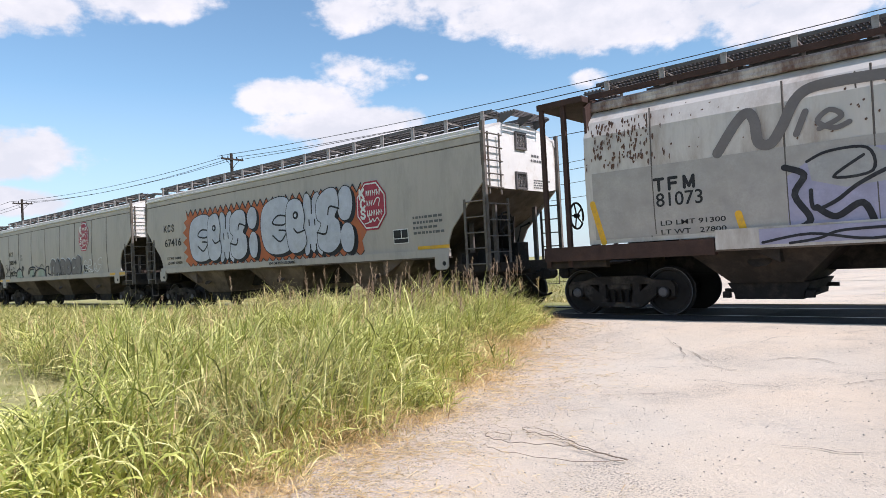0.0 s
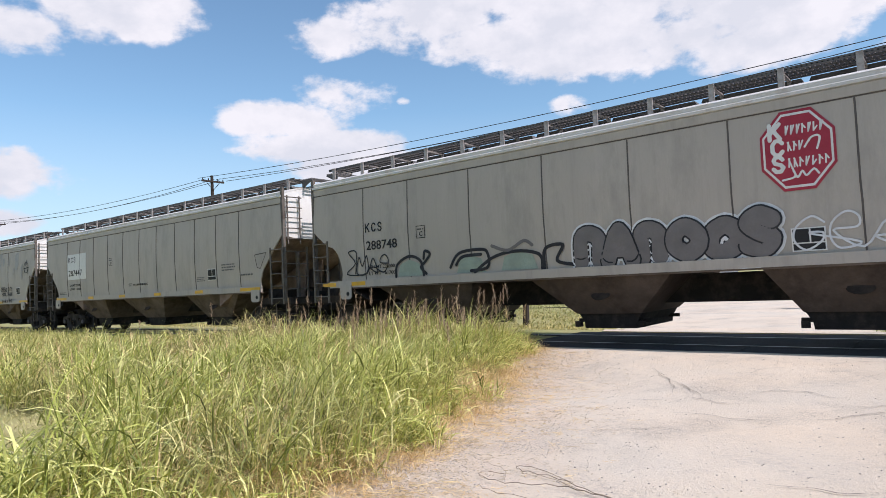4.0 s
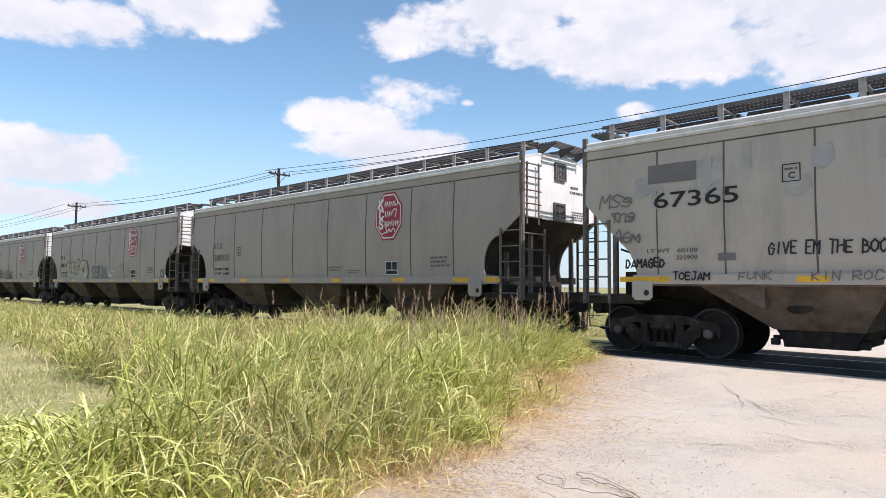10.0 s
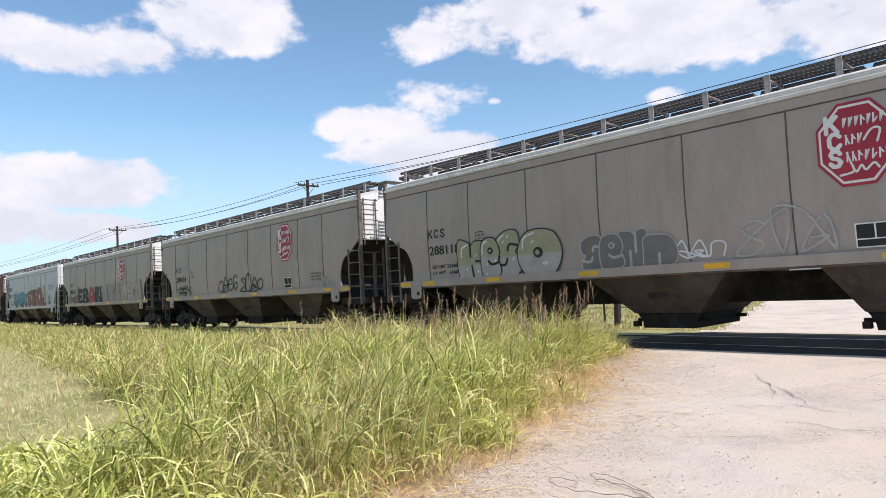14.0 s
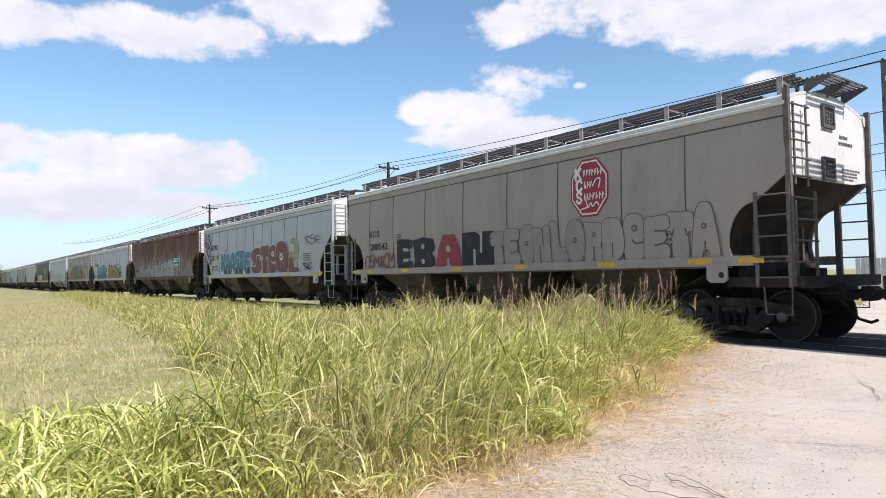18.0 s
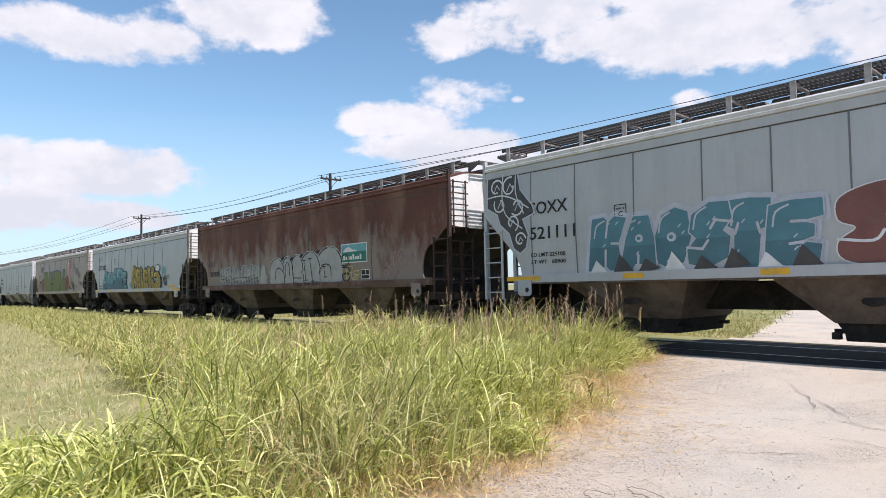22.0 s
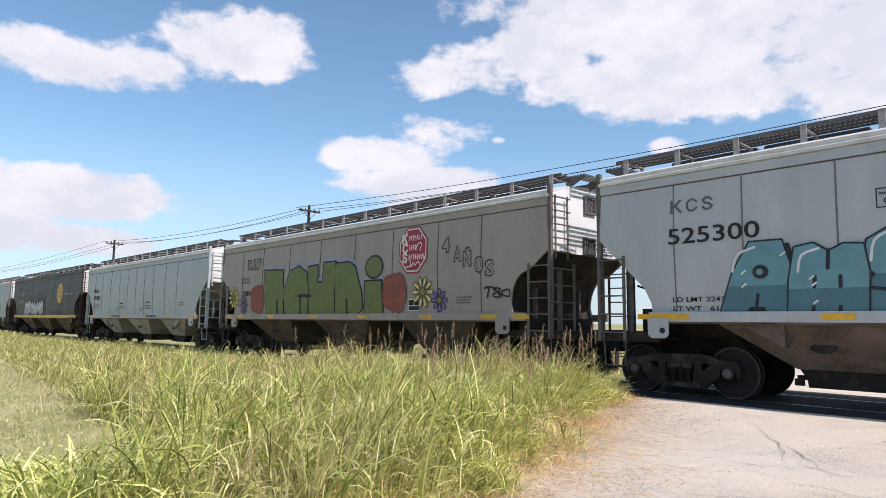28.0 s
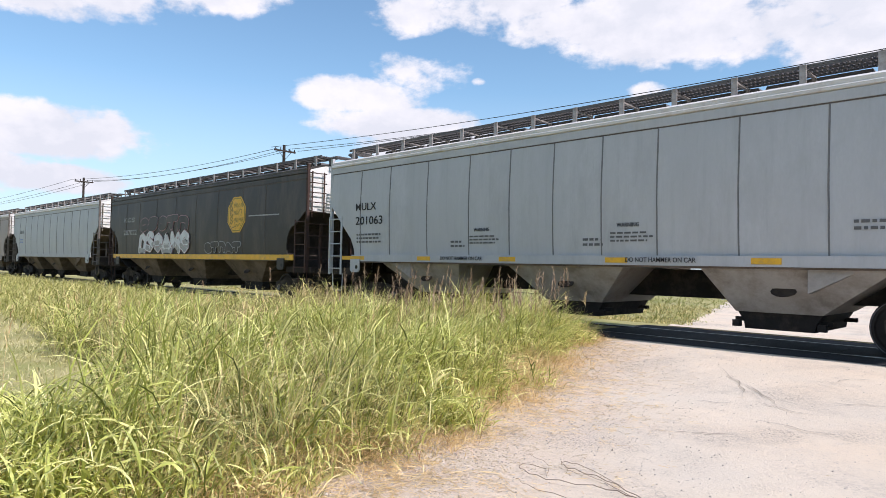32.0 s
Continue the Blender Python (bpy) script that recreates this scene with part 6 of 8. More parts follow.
for k in range(230):
    rng = random.Random(k)
    near = k < 170
    x, z = (rng.gauss(-7.35, 0.38), rng.uniform(2.9, 3.75)) if near else (rng.uniform(-6.5, 2.0), rng.uniform(2.8, 3.9))
    w, h = rng.uniform(0.008, 0.034), rng.uniform(0.03, 0.12) * (1 if near else 0.4)
    patch(c, [(x, z), (x + w, z + 0.01), (x + w * 1.1, z - h * 0.4), (x + 0.5 * w, z - h), (x - 0.01, z - h * 0.5)], "g_rust", 0.011 + 0.0002 * (k % 7), "rust_spot")
rect(c, -8.0, 8.0, 1.5, 2.78, "g_buff", 0.0085, "repainted_band")
stroke(c, [(-6.85, 3.75), (-6.88, 1.5)], 0.012, "seam", 0.0095, "panel_joint")
stroke(c, [(-3.6, 3.75), (-3.6, 1.5)], 0.012, "seam", 0.0095, "panel_joint")
# orange and silver piece
c = C[1]
z = [(-5.05 + 9.15 * i / 56, (3.30 if i % 2 else 3.52) - 0.002 * i) for i in range(57)]
zb = [(4.1 - 9.15 * i / 56, 1.5 if i % 2 else 1.64) for i in range(57)]
patch(c, z + [(4.25, 2.9), (4.05, 2.6), (4.3, 2.2), (4.05, 1.9)] + zb + [(-5.25, 1.75), (-5.02, 1.9), (-5.3, 2.05), (-5.02, 2.2), (-5.3, 2.4), (-5.02, 2.55), (-5.3, 2.75), (-5.02, 2.9), (-5.2, 3.1), (-4.98, 3.2)], "g_orange", 0.010)
stroke(c, z, 0.016, "g_black", 0.0125)
stroke(c, zb, 0.014, "g_black", 0.0125)
throwup(c, [("g", -4.82, -3.4, 1.68, 3.24), ("e", -3.62, -2.8, 1.70, 3.2), ("m", -2.88, -2.08, 1.68, 3.22), ("s", -2.2, -1.25, 1.66, 3.24), ("dot", -1.18, -0.66, 2.6, 3.25), ("dot", -1.14, -0.68, 1.7, 2.48)], "g_silver", thick=0.026, cast=0.11, seed=5)
throwup(c, [("g", -0.42, 1.08, 1.72, 3.36), ("e", 0.85, 1.74, 1.74, 3.3), ("m", 1.64, 2.42, 1.70, 3.36), ("s", 2.27, 3.25, 1.66, 3.36), ("dot", 3.16, 3.77, 2.52, 3.4), ("dot", 3.24, 3.78, 1.66, 2.42)], "g_silver", thick=0.026, cast=0.11, seed=8)
words(c, "VENT CAR WHEN UNLOADING", -0.1, 1.2, 1.455, 0.08, lvl=0.095)
emblem(c, 4.46, 2.78, 1.12, 1.26)
initials(c, -6.7, -5.85, 2.97, 0.28)
words(c, "67416", -6.68, -5.47, 2.43, 0.27)
words(c, "LT WT  60400", -6.55, -5.55, 1.87, 0.09)
words(c, "LD LMT 225600", -6.55, -5.5, 1.7, 0.09)
plate_box(c, 5.22, 5.7, 1.76, 2.08)
bars(c, 5.9, 6.9, 1.9, 2.4, 4, seed=4)
rect(c, 6.0, 7.0, 1.56, 1.64, "yellow", 0.012, "reflector")
# green outlines and white piece
c = C[2]
initials(c, -6.15, -5.5, 2.83, 0.24)
words(c, "288748", -6.14, -5.08, 2.37, 0.22)
weights(c, -6.1, -5.2, 1.84, "224300", "61700")
scrawl(c, -6.9, -5.4, 1.7, 2.15, 13, seed=2)
plate_c(c, -4.3, 2.58)
for s, g in (([(-5.17, 1.56), (-5.1, 1.85), (-4.7, 2.03), (-4.35, 1.9), (-4.28, 1.56)], "g_black"), ([(-4.2, 1.6), (-4.35, 1.75), (-4.2, 1.88), (-4.05, 2.05), (-4.2, 2.12), (-4.25, 1.95)], "g_black"), ([(-3.47, 1.7), (-3.2, 2.0), (-2.6, 2.05), (-2.42, 1.95), (-2.45, 1.65), (-2.9, 1.6)], "g_black"), ([(-3.3, 1.75), (-3.1, 1.92), (-2.6, 1.94)], "g_black"),
             ([(-2.8, 1.56), (-2.3, 1.85), (-1.7, 1.95), (-1.15, 1.85), (-1.1, 1.56)], "g_black"), ([(-1.05, 1.56), (-1.0, 1.95), (-0.6, 2.0), (-0.75, 1.7), (-0.4, 1.6)], "g_black"), ([(-2.3, 2.1), (-1.9, 1.98), (-1.5, 2.15), (-1.3, 2.05)], "g_dim")):
    stroke(c, curve(s), 0.035, g, 0.015)
for a, b in ((-5.1, -4.3), (-3.3, -2.5), (-2.1, -1.2)):
    patch(c, [(a, 1.56), (b, 1.56), (b - 0.1, 1.85), ((a + b) / 2, 1.95), (a + 0.1, 1.85)], "g_mint", 0.011)
piece(c, -0.35, 3.3, 1.5, 2.32, [1, 6, 1, 8, 8, 3], "g_dim", "g_black", "g_white", fat=0.24, thick=0.03, seed=21, glow=0.07)
scrawl(c, 3.4, 5.4, 1.6, 2.1, 14, "g_white", seed=5)
emblem(c, 3.62, 3.18)
plate_box(c)
# plain car with the number patch
c = C[3]
rect(c, -6.19, -4.42, 2.24, 3.3, "paper", 0.010, "number_patch")
initials(c, -6.1, -5.33, 3.07, 0.24)
words(c, "287447", -6.08, -4.8, 2.5, 0.24)
weights(c, -6.03, -4.98, 2.0, "224400", "61600")
plate_c(c)
plate_box(c, 4.51, 4.94, 1.82, 2.15)
words(c, "VENT CAR WHEN UNLOADING", -0.5, 0.58, 1.84, 0.07)
bars(c, -0.85, -0.6, 1.78, 1.92, 2)
bars(c, 3.84, 4.36, 1.78, 1.94, 3, seed=6)
bars(c, 5.3, 6.05, 2.05, 2.3, 3, seed=7)
stroke(c, [(7.05, 2.46), (7.62, 2.5), (7.3, 2.05), (7.15, 2.08)], 0.012, "seam", 0.012, "access_panel", closed=True)
bars(c, -7.1, -6.4, 1.62, 1.75, 2, seed=9)
bars(c, 6.3, 7.0, 1.85, 1.95, 1, seed=10)
# buffed car
c = C[4]
words(c, "67365", -6.62, -5.09, 2.89, 0.28)
rect(c, -6.72, -5.79, 3.23, 3.58, "g_dim", 0.012, "painted_out_panel")
plate_c(c, -4.24, 3.17)
rng = random.Random(12)
for k in range(26):
    x, zz = -7.0 + 14 * k / 26 + rng.uniform(-0.2, 0.2), rng.uniform(2.5, 3.3)
    w, h = rng.uniform(0.15, 0.5), rng.uniform(0.3, 0.8)
    patch(c, [(x, zz), (x + w * 0.6, zz - 0.05), (x + w, zz + h * 0.3), (x + w * 0.9, zz + h), (x + 0.1 * w, zz + h * 0.9)], "g_buff" if k % 3 else "g_pale", 0.0105 + 0.0005 * (k % 4), "buffed_patch")
pen(c, "GIVE EM THE BOOT", -4.62, -2.85, 1.86, 0.19)
stroke(c, [(-1.2 + 0.25 * math.cos(a), 2.03 + 0.17 * math.sin(a)) for a in [k * 0.5 for k in range(14)]], 0.02, "g_black", 0.014)
for a in (0.2, 0.9, 1.7, 2.5):
    stroke(c, [(-1.2 - 0.45 * math.cos(a), 2.03 - 0.28 * math.sin(a)), (-1.2 + 0.5 * math.cos(a), 2.03 + 0.3 * math.sin(a))], 0.013, "g_black", 0.016)
scrawl(c, -2.4, -1.4, 1.85, 2.2, 11, "g_dim", seed=8)
bars(c, -2.4, -1.3, 1.65, 2.0, 4, seed=12)
bars(c, -0.1, 0.4, 1.85, 2.05, 3, seed=14)
words(c, "WARNING", 1.56, 2.06, 2.13, 0.09)
bars(c, 1.4, 2.18, 1.74, 2.04, 4, seed=3)
bars(c, 2.3, 2.85, 1.75, 1.95, 3, seed=5)
pen(c, "HIGH ON 95", 1.61, 2.65, 1.44, 0.14, lvl=0.095)
pen(c, "TOEJAM", -6.23, -5.56, 1.44, 0.13, lvl=0.095)
pen(c, "DAMAGED", -7.2, -6.4, 1.68, 0.15, r=0.017)
pen(c, "FUNK", -5.09, -4.54, 1.44, 0.13, "g_dim", r=0.011, lvl=0.095)
pen(c, "KIN ROC", -3.98, -3.0, 1.44, 0.13, "g_dim", r=0.011, lvl=0.095)
rect(c, -5.44, -5.14, 1.77, 1.90, "g_dim", 0.012, "painted_out_panel")
words(c, "LT WT   60100", -6.76, -5.8, 1.97, 0.075, "faded")
words(c, "225900", -6.2, -5.8, 1.84, 0.075, "faded")
pen(c, "SHREVE CITY", 3.93, 5.4, 1.98, 0.18, r=0.017)
pen(c, "HOOLIGANS", 4.04, 5.4, 1.76, 0.17, r=0.017)
pen(c, "DRINK+FIGHT", 4.18, 5.5, 1.44, 0.13, lvl=0.095)
plate_box(c, 5.9, 6.3, 1.8, 2.1)
stroke(c, [(7.12 + 0.25 * math.cos(k * 0.45), 3.02 + 0.25 * math.sin(k * 0.45)) for k in range(15)], 0.018, "g_black", 0.012)
strokes(c, [[(6.9, 2.74), (7.14, 3.36), (7.34, 2.72)], [(6.86, 2.98), (7.42, 3.02)]], 0.018, "g_black", 0.016)
scrawl(c, -7.75, -7.05, 2.85, 3.1, 9, "g_dim", r=0.015, seed=17)
scrawl(c, -7.5, -7.0, 2.55, 2.75, 7, "g_dim", r=0.015, seed=18)
scrawl(c, -7.45, -6.9, 2.15, 2.4, 8, "g_dim", r=0.015, seed=19)
# cars with the red emblem
for i, num in ((5, "288933"), (6, "288118"), (7, "288434"), (8, "288542")):
    c = C[i]
    emblem(c, 3.56, 3.15)
    initials(c, -6.2, -5.5, 2.70, 0.23, "faded" if i == 5 else "letter")
    words(c, num, -6.18, -5.06, 2.26, 0.22, "faded" if i == 5 else "letter")
    plate_box(c)
    plate_c(c, -4.35, 2.46)
    bars(c, 5.15, 5.85, 1.75, 2.05, 3, seed=i)
    if i != 8:
        weights(c, -6.1, -5.1, 1.85, "224400", "61600")
bars(C[5], 0.9, 1.6, 1.7, 1.86, 2, seed=3)
bars(C[5], 1.8, 2.4, 1.62, 1.75, 2, seed=4)
c = C[6]
throwup(c, [("k", -5.07, -4.15, 1.44, 2.4), ("e", -4.32, -3.72, 1.45, 2.42), ("s", -3.85, -3.1, 1.44, 2.5), ("o", -3.2, -1.98, 1.44, 2.5)], "g_olive", thick=0.03, low="g_buff", shine="g_white", seed=31)
throwup(c, [("s", -1.45, -0.92, 1.46, 2.2), ("e", -1.02, -0.5, 1.48, 2.18), ("n", -0.58, 0.0, 1.46, 2.2), ("d", -0.04, 0.62, 1.48, 2.1)], "g_dim", "g_pale", thick=0.028, seed=32)
scrawl(c, 0.5, 1.5, 1.62, 1.95, 9, "g_white", seed=33)
scrawl(c, 1.65, 3.2, 1.6, 2.2, 9, "g_pale", r=0.02, seed=34)
stroke(c, [(6.55, 1.6), (6.8, 1.6), (6.8, 1.88), (6.55, 1.88)], 0.02, "letter", 0.014, "square_mark", closed=True)
c = C[7]
scrawl(c, -1.8, -0.1, 1.65, 2.2, 14, r=0.022, seed=41)
scrawl(c, 0.1, 1.9, 1.6, 2.25, 13, r=0.022, seed=42)
scrawl(c, -6.0, -4.6, 1.6, 2.0, 11, r=0.018, seed=43)
scrawl(c, 5.4, 6.2, 1.65, 2.0, 9, "g_pale", seed=44)
c = C[8]
scrawl(c, -6.6, -4.7, 1.6, 2.1, 18, "g_maroon", r=0.025, seed=50)
for k, x0, x1, g in (("f", -4.48, -3.6, "g_black"), ("b", -3.62, -2.4, "g_black"), ("a", -2.38, -1.08, "g_red"), ("n", -1.08, 0.28, "g_black")):
    throwup(c, [(k, x0, x1, 1.43, 2.46)], g, None, thick=0.022, sharp=True, hole="g_pale", seed=52)
marks = [(k, 0.2 + 0.53 * i, 0.2 + 0.53 * i + 0.56, 1.52, 2.36 + 0.06 * (i % 3)) for i, k in enumerate("tfonlordefta")]
throwup(c, marks[:6], "g_haze", "g_fade", thick=0.018, seed=60)
throwup(c, marks[6:], "greyb", "g_fade", thick=0.018, seed=61)
# light car with two pieces
c = C[9]
words(c, "SOXX", -6.57, -5.52, 3.0, 0.27)
words(c, "521111", -6.6, -5.34, 2.44, 0.27)
weights(c, -6.58, -5.62, 1.97, "225100", "60900")
plate_c(c, -4.2, 2.72)
edge = [(-7.93, 3.88), (-7.3, 3.95), (-6.95, 3.9), (-6.85, 3.5), (-6.5, 3.12), (-6.42, 2.92), (-6.78, 2.8), (-6.62, 2.45), (-6.7, 2.15), (-6.9, 2.02), (-7.1, 2.15), (-7.22, 2.5), (-7.5, 2.72), (-7.6, 2.98), (-7.93, 3.15)]
patch(c, edge, "g_coal", 0.012)
stroke(c, edge, 0.022, "g_silver", 0.016, closed=True)
for k, (x, z, r) in enumerate(((-7.62, 3.62, 0.22), (-7.2, 3.6, 0.24), (-7.5, 3.2, 0.2), (-6.95, 3.12, 0.22), (-7.1, 2.75, 0.2), (-6.88, 2.35, 0.17))):
    turn_a = [k * 1.3 + j * 0.42 for j in range(13)]
    stroke(c, [(x + r * (1 - 0.04 * j) * math.cos(a), z + r * (1 - 0.04 * j) * math.sin(a)) for j, a in enumerate(turn_a)], 0.02, "g_white", 0.019)
    stroke(c, [(x - 0.3 * r, z - 0.4 * r), (x + 0.1 * r, z + 0.3 * r), (x + 0.5 * r, z - 0.2 * r)], 0.013, "g_silver", 0.022)
for q in ([(-7.9, 3.4), (-7.45, 3.42), (-7.05, 3.3), (-6.6, 3.05)], [(-7.4, 3.9), (-7.42, 3.4), (-7.3, 2.95), (-6.8, 2.6)], [(-7.0, 3.85), (-6.98, 3.4), (-6.75, 2.95)]):
    stroke(c, curve(q), 0.016, "g_white", 0.025)
throwup(c, [("k", -4.96, -4.15, 1.56, 2.64), ("a", -4.2, -3.4, 1.52, 2.6), ("o", -3.5, -2.75, 1.56, 2.66), ("s", -2.8, -2.0, 1.54, 2.68), ("t", -2.1, -1.38, 1.52, 2.72), ("f", -1.42, -0.56, 1.54, 2.58)], "g_tealc", "g_silver", thick=0.024, halo="g_silver", low="g_teal", shine="g_silver", sharp=True, lean=0.15, seed=74)
for k in range(8):
    x = -5.0 + 0.56 * k
    patch(c, [(x, 1.46), (x + 0.5, 1.5 + 0.04 * (k % 3)), (x + 0.2, 1.78 + 0.1 * (k % 2))], "g_coal" if k % 3 else "g_white", 0.046 + 0.0004 * k)
throwup(c, [("s", -0.36, 0.92, 1.5, 2.72), ("t", 0.9, 1.82, 1.5, 2.78), ("e", 1.76, 2.72, 1.5, 2.74), ("o", 2.62, 4.1, 1.46, 2.92), ("l", 4.06, 5.0, 1.5, 2.1)], "g_maroon", "g_white", thick=0.022, seed=80)
throwup(c, [("hook", 4.1, 5.0, 2.0, 2.98)], "g_olive", "g_white", thick=0.03, seed=84)
strokes(c, [[(3.15, 2.42), (3.6, 2.2)], [(3.2, 2.2), (3.62, 2.42)], curve([(3.2, 1.75), (3.3, 1.95), (3.5, 1.95), (3.6, 1.72)], 4)], 0.02, "g_pale", 0.05)
scrawl(c, 5.6, 7.1, 2.62, 3.05, 11, r=0.012, seed=79)
scrawl(c, 5.4, 6.3, 1.62, 1.9, 10, seed=75)
bars(c, 5.5, 6.3, 1.95, 2.3, 4, seed=3)
# rusty car
c = C[10]
ob = rect(c, 3.46, 4.90, 2.10, 2.70, "paper", 0.012, "company_panel")
rect(ob, 3.50, 4.86, 2.13, 2.44, "panel_green", 0.015, "panel_field")
rect(ob, 3.50, 4.86, 2.44, 2.67, "g_sky", 0.015, "panel_sky")
patch(ob, [(3.6, 2.44), (4.4, 2.45), (4.3, 2.5), (4.15, 2.5), (4.05, 2.55), (3.9, 2.6), (3.75, 2.56), (3.65, 2.5)], "paper", 0.018, "panel_cloud")
for k in range(8):
    rect(ob, 3.6 + 0.13 * k, 3.69 + 0.13 * k, 2.2, 2.36 if k in (0, 4, 7) else 2.30, "paper", 0.018, "panel_mark")
initials(c, -7.2, -6.45, 2.46, 0.2)
words(c, "287829", -7.11, -6.1, 2.02, 0.2)
comb_piece(c, -5.95, -4.15, 1.40, 2.30, 7, 61)
comb_piece(c, -4.0, -2.3, 1.40, 2.32, 7, 62)
arch_piece(c, ((-2.4, -1.65, 1.88), (-2.2, -1.75, 2.24)), 0.018, "g_pale")
arch_piece(c, ((2.0, 3.5, 2.66), (0.9, 2.15, 2.56), (0.22, 1.05, 2.50), (-0.42, 0.35, 2.46), (-1.38, -0.3, 2.44)), 0.028, "g_pale")
strokes(c, [curve([(-0.95, 1.7), (-0.93, 1.95), (-0.72, 2.1), (-0.45, 2.02), (-0.28, 1.85)], 4), curve([(-0.2, 1.75), (-0.16, 2.15), (0.0, 2.28), (0.12, 2.1), (0.12, 1.8)], 4), [(0.3, 2.35), (0.34, 1.8)], [(0.36, 1.72), (0.95, 1.70)],
            curve([(0.98, 1.9), (1.12, 2.0), (1.22, 1.95)], 3), [(1.16, 2.3), (1.24, 1.62)], [(1.07, 2.3), (1.27, 2.3)], [(1.15, 1.62), (1.33, 1.62)], [(1.56, 2.34), (1.68, 1.58)], [(1.46, 2.34), (1.68, 2.34)], [(1.58, 1.58), (1.78, 1.58)],
            curve([(2.12, 1.8), (2.3, 2.06), (2.6, 2.12), (2.85, 2.02), (2.88, 1.75)], 4), [(2.45, 2.04), (2.5, 1.7)], [(2.38, 2.04), (2.54, 2.04)], [(2.42, 1.7), (2.58, 1.7)]], 0.016, "g_black", 0.046)
for x, z in ((-0.36, 2.43), (0.28, 2.40), (1.0, 2.47), (2.1, 2.55)):
    patch(c, [(x - 0.12, z - 0.08), (x + 0.10, z - 0.02), (x + 0.13, z + 0.06), (x - 0.08, z + 0.03)], "g_black", 0.048)
strokes(c, [curve([(3.45, 2.05), (3.5, 2.3), (3.8, 2.36), (3.9, 2.15), (3.7, 2.02), (3.45, 2.05)], 4), curve([(3.5, 1.98), (3.85, 1.95), (3.88, 1.8), (3.55, 1.8)], 3), curve([(3.5, 1.76), (3.6, 1.55), (3.85, 1.58), (3.86, 1.76), (3.5, 1.76)], 4)], 0.018, "g_black", 0.018)
pen(c, "702 A MAD KIDS", 0.4, 2.25, 1.44, 0.12, r=0.012, lvl=0.095)
scrawl(c, -1.2, 0.3, 1.42, 1.52, 22, r=0.01, seed=94)
scrawl(c, 3.4, 4.4, 1.62, 1.95, 10, "g_petal", r=0.010, seed=95)
scrawl(c, 5.7, 6.5, 1.6, 2.0, 10, "g_pink", r=0.011, seed=96)
scrawl(c, 6.2, 7.2, 1.95, 2.35, 12, "g_pink", r=0.011, seed=97)
plate_box(c, 4.56, 4.96, 1.6, 1.86)
# teal and yellow pieces
c = C[11]
initials(c, -6.6, -5.73, 3.44, 0.25, "faded")
words(c, "525300", -6.68, -5.06, 2.88, 0.28)
weights(c, -6.62, -5.5, 1.75, "224300", "61700")
plate_c(c, -3.24, 3.18)
throwup(c, [("a", -5.7, -4.5, 1.44, 2.68), ("m", -4.6, -3.5, 1.44, 2.6), ("s", -3.62, -2.72, 1.44, 2.78), ("r", -2.72, -1.5, 1.44, 2.78), ("f", -1.62, -0.9, 1.44, 2.55)], "g_tealb", thick=0.028, cast=0.10, low="g_teal", shine="g_white", sharp=True, lean=0.12, seed=103)
throwup(c, [("a", 0.02, 0.98, 1.44, 2.72), ("r", 0.86, 1.58, 1.44, 2.62), ("l", 1.5, 2.14, 1.44, 2.6), ("e", 2.02, 2.74, 1.44, 2.58), ("k", 2.66, 3.72, 1.44, 2.62), ("hook", 3.6, 4.62, 1.44, 2.36)], "g_gold", thick=0.045, cast=0.07, shine="g_petal", seed=107)
for k in range(9):
    x, zz, q = -0.3 + 0.68 * k, 1.75 + 0.13 * (k * 5 % 7), 0.2 + 0.04 * (k % 3)
    patch(c, [(x + q * math.cos(a), zz + 0.8 * q * math.sin(a)) for a in [j * 0.785 for j in range(8)]], "g_sky", 0.009 + 0.0003 * k, "spray_cloud")
stroke(c, [(3.86, 2.5), (4.1, 2.72), (4.4, 2.72), (4.6, 2.5), (4.24, 2.3)], 0.022, "g_black", 0.03, closed=True)
patch(c, [(3.86, 2.5), (4.1, 2.72), (4.4, 2.72), (4.6, 2.5), (4.24, 2.3)], "g_white", 0.027)
plate_box(c, 4.43, 4.83, 1.78, 2.1)
scrawl(c, 4.95, 5.5, 1.7, 2.15, 10, r=0.02, seed=103)
rect(c, 5.63, 6.58, 1.56, 1.64, "yellow", 0.012, "reflector")
bars(c, 5.2, 5.9, 1.95, 2.2, 3, seed=8)
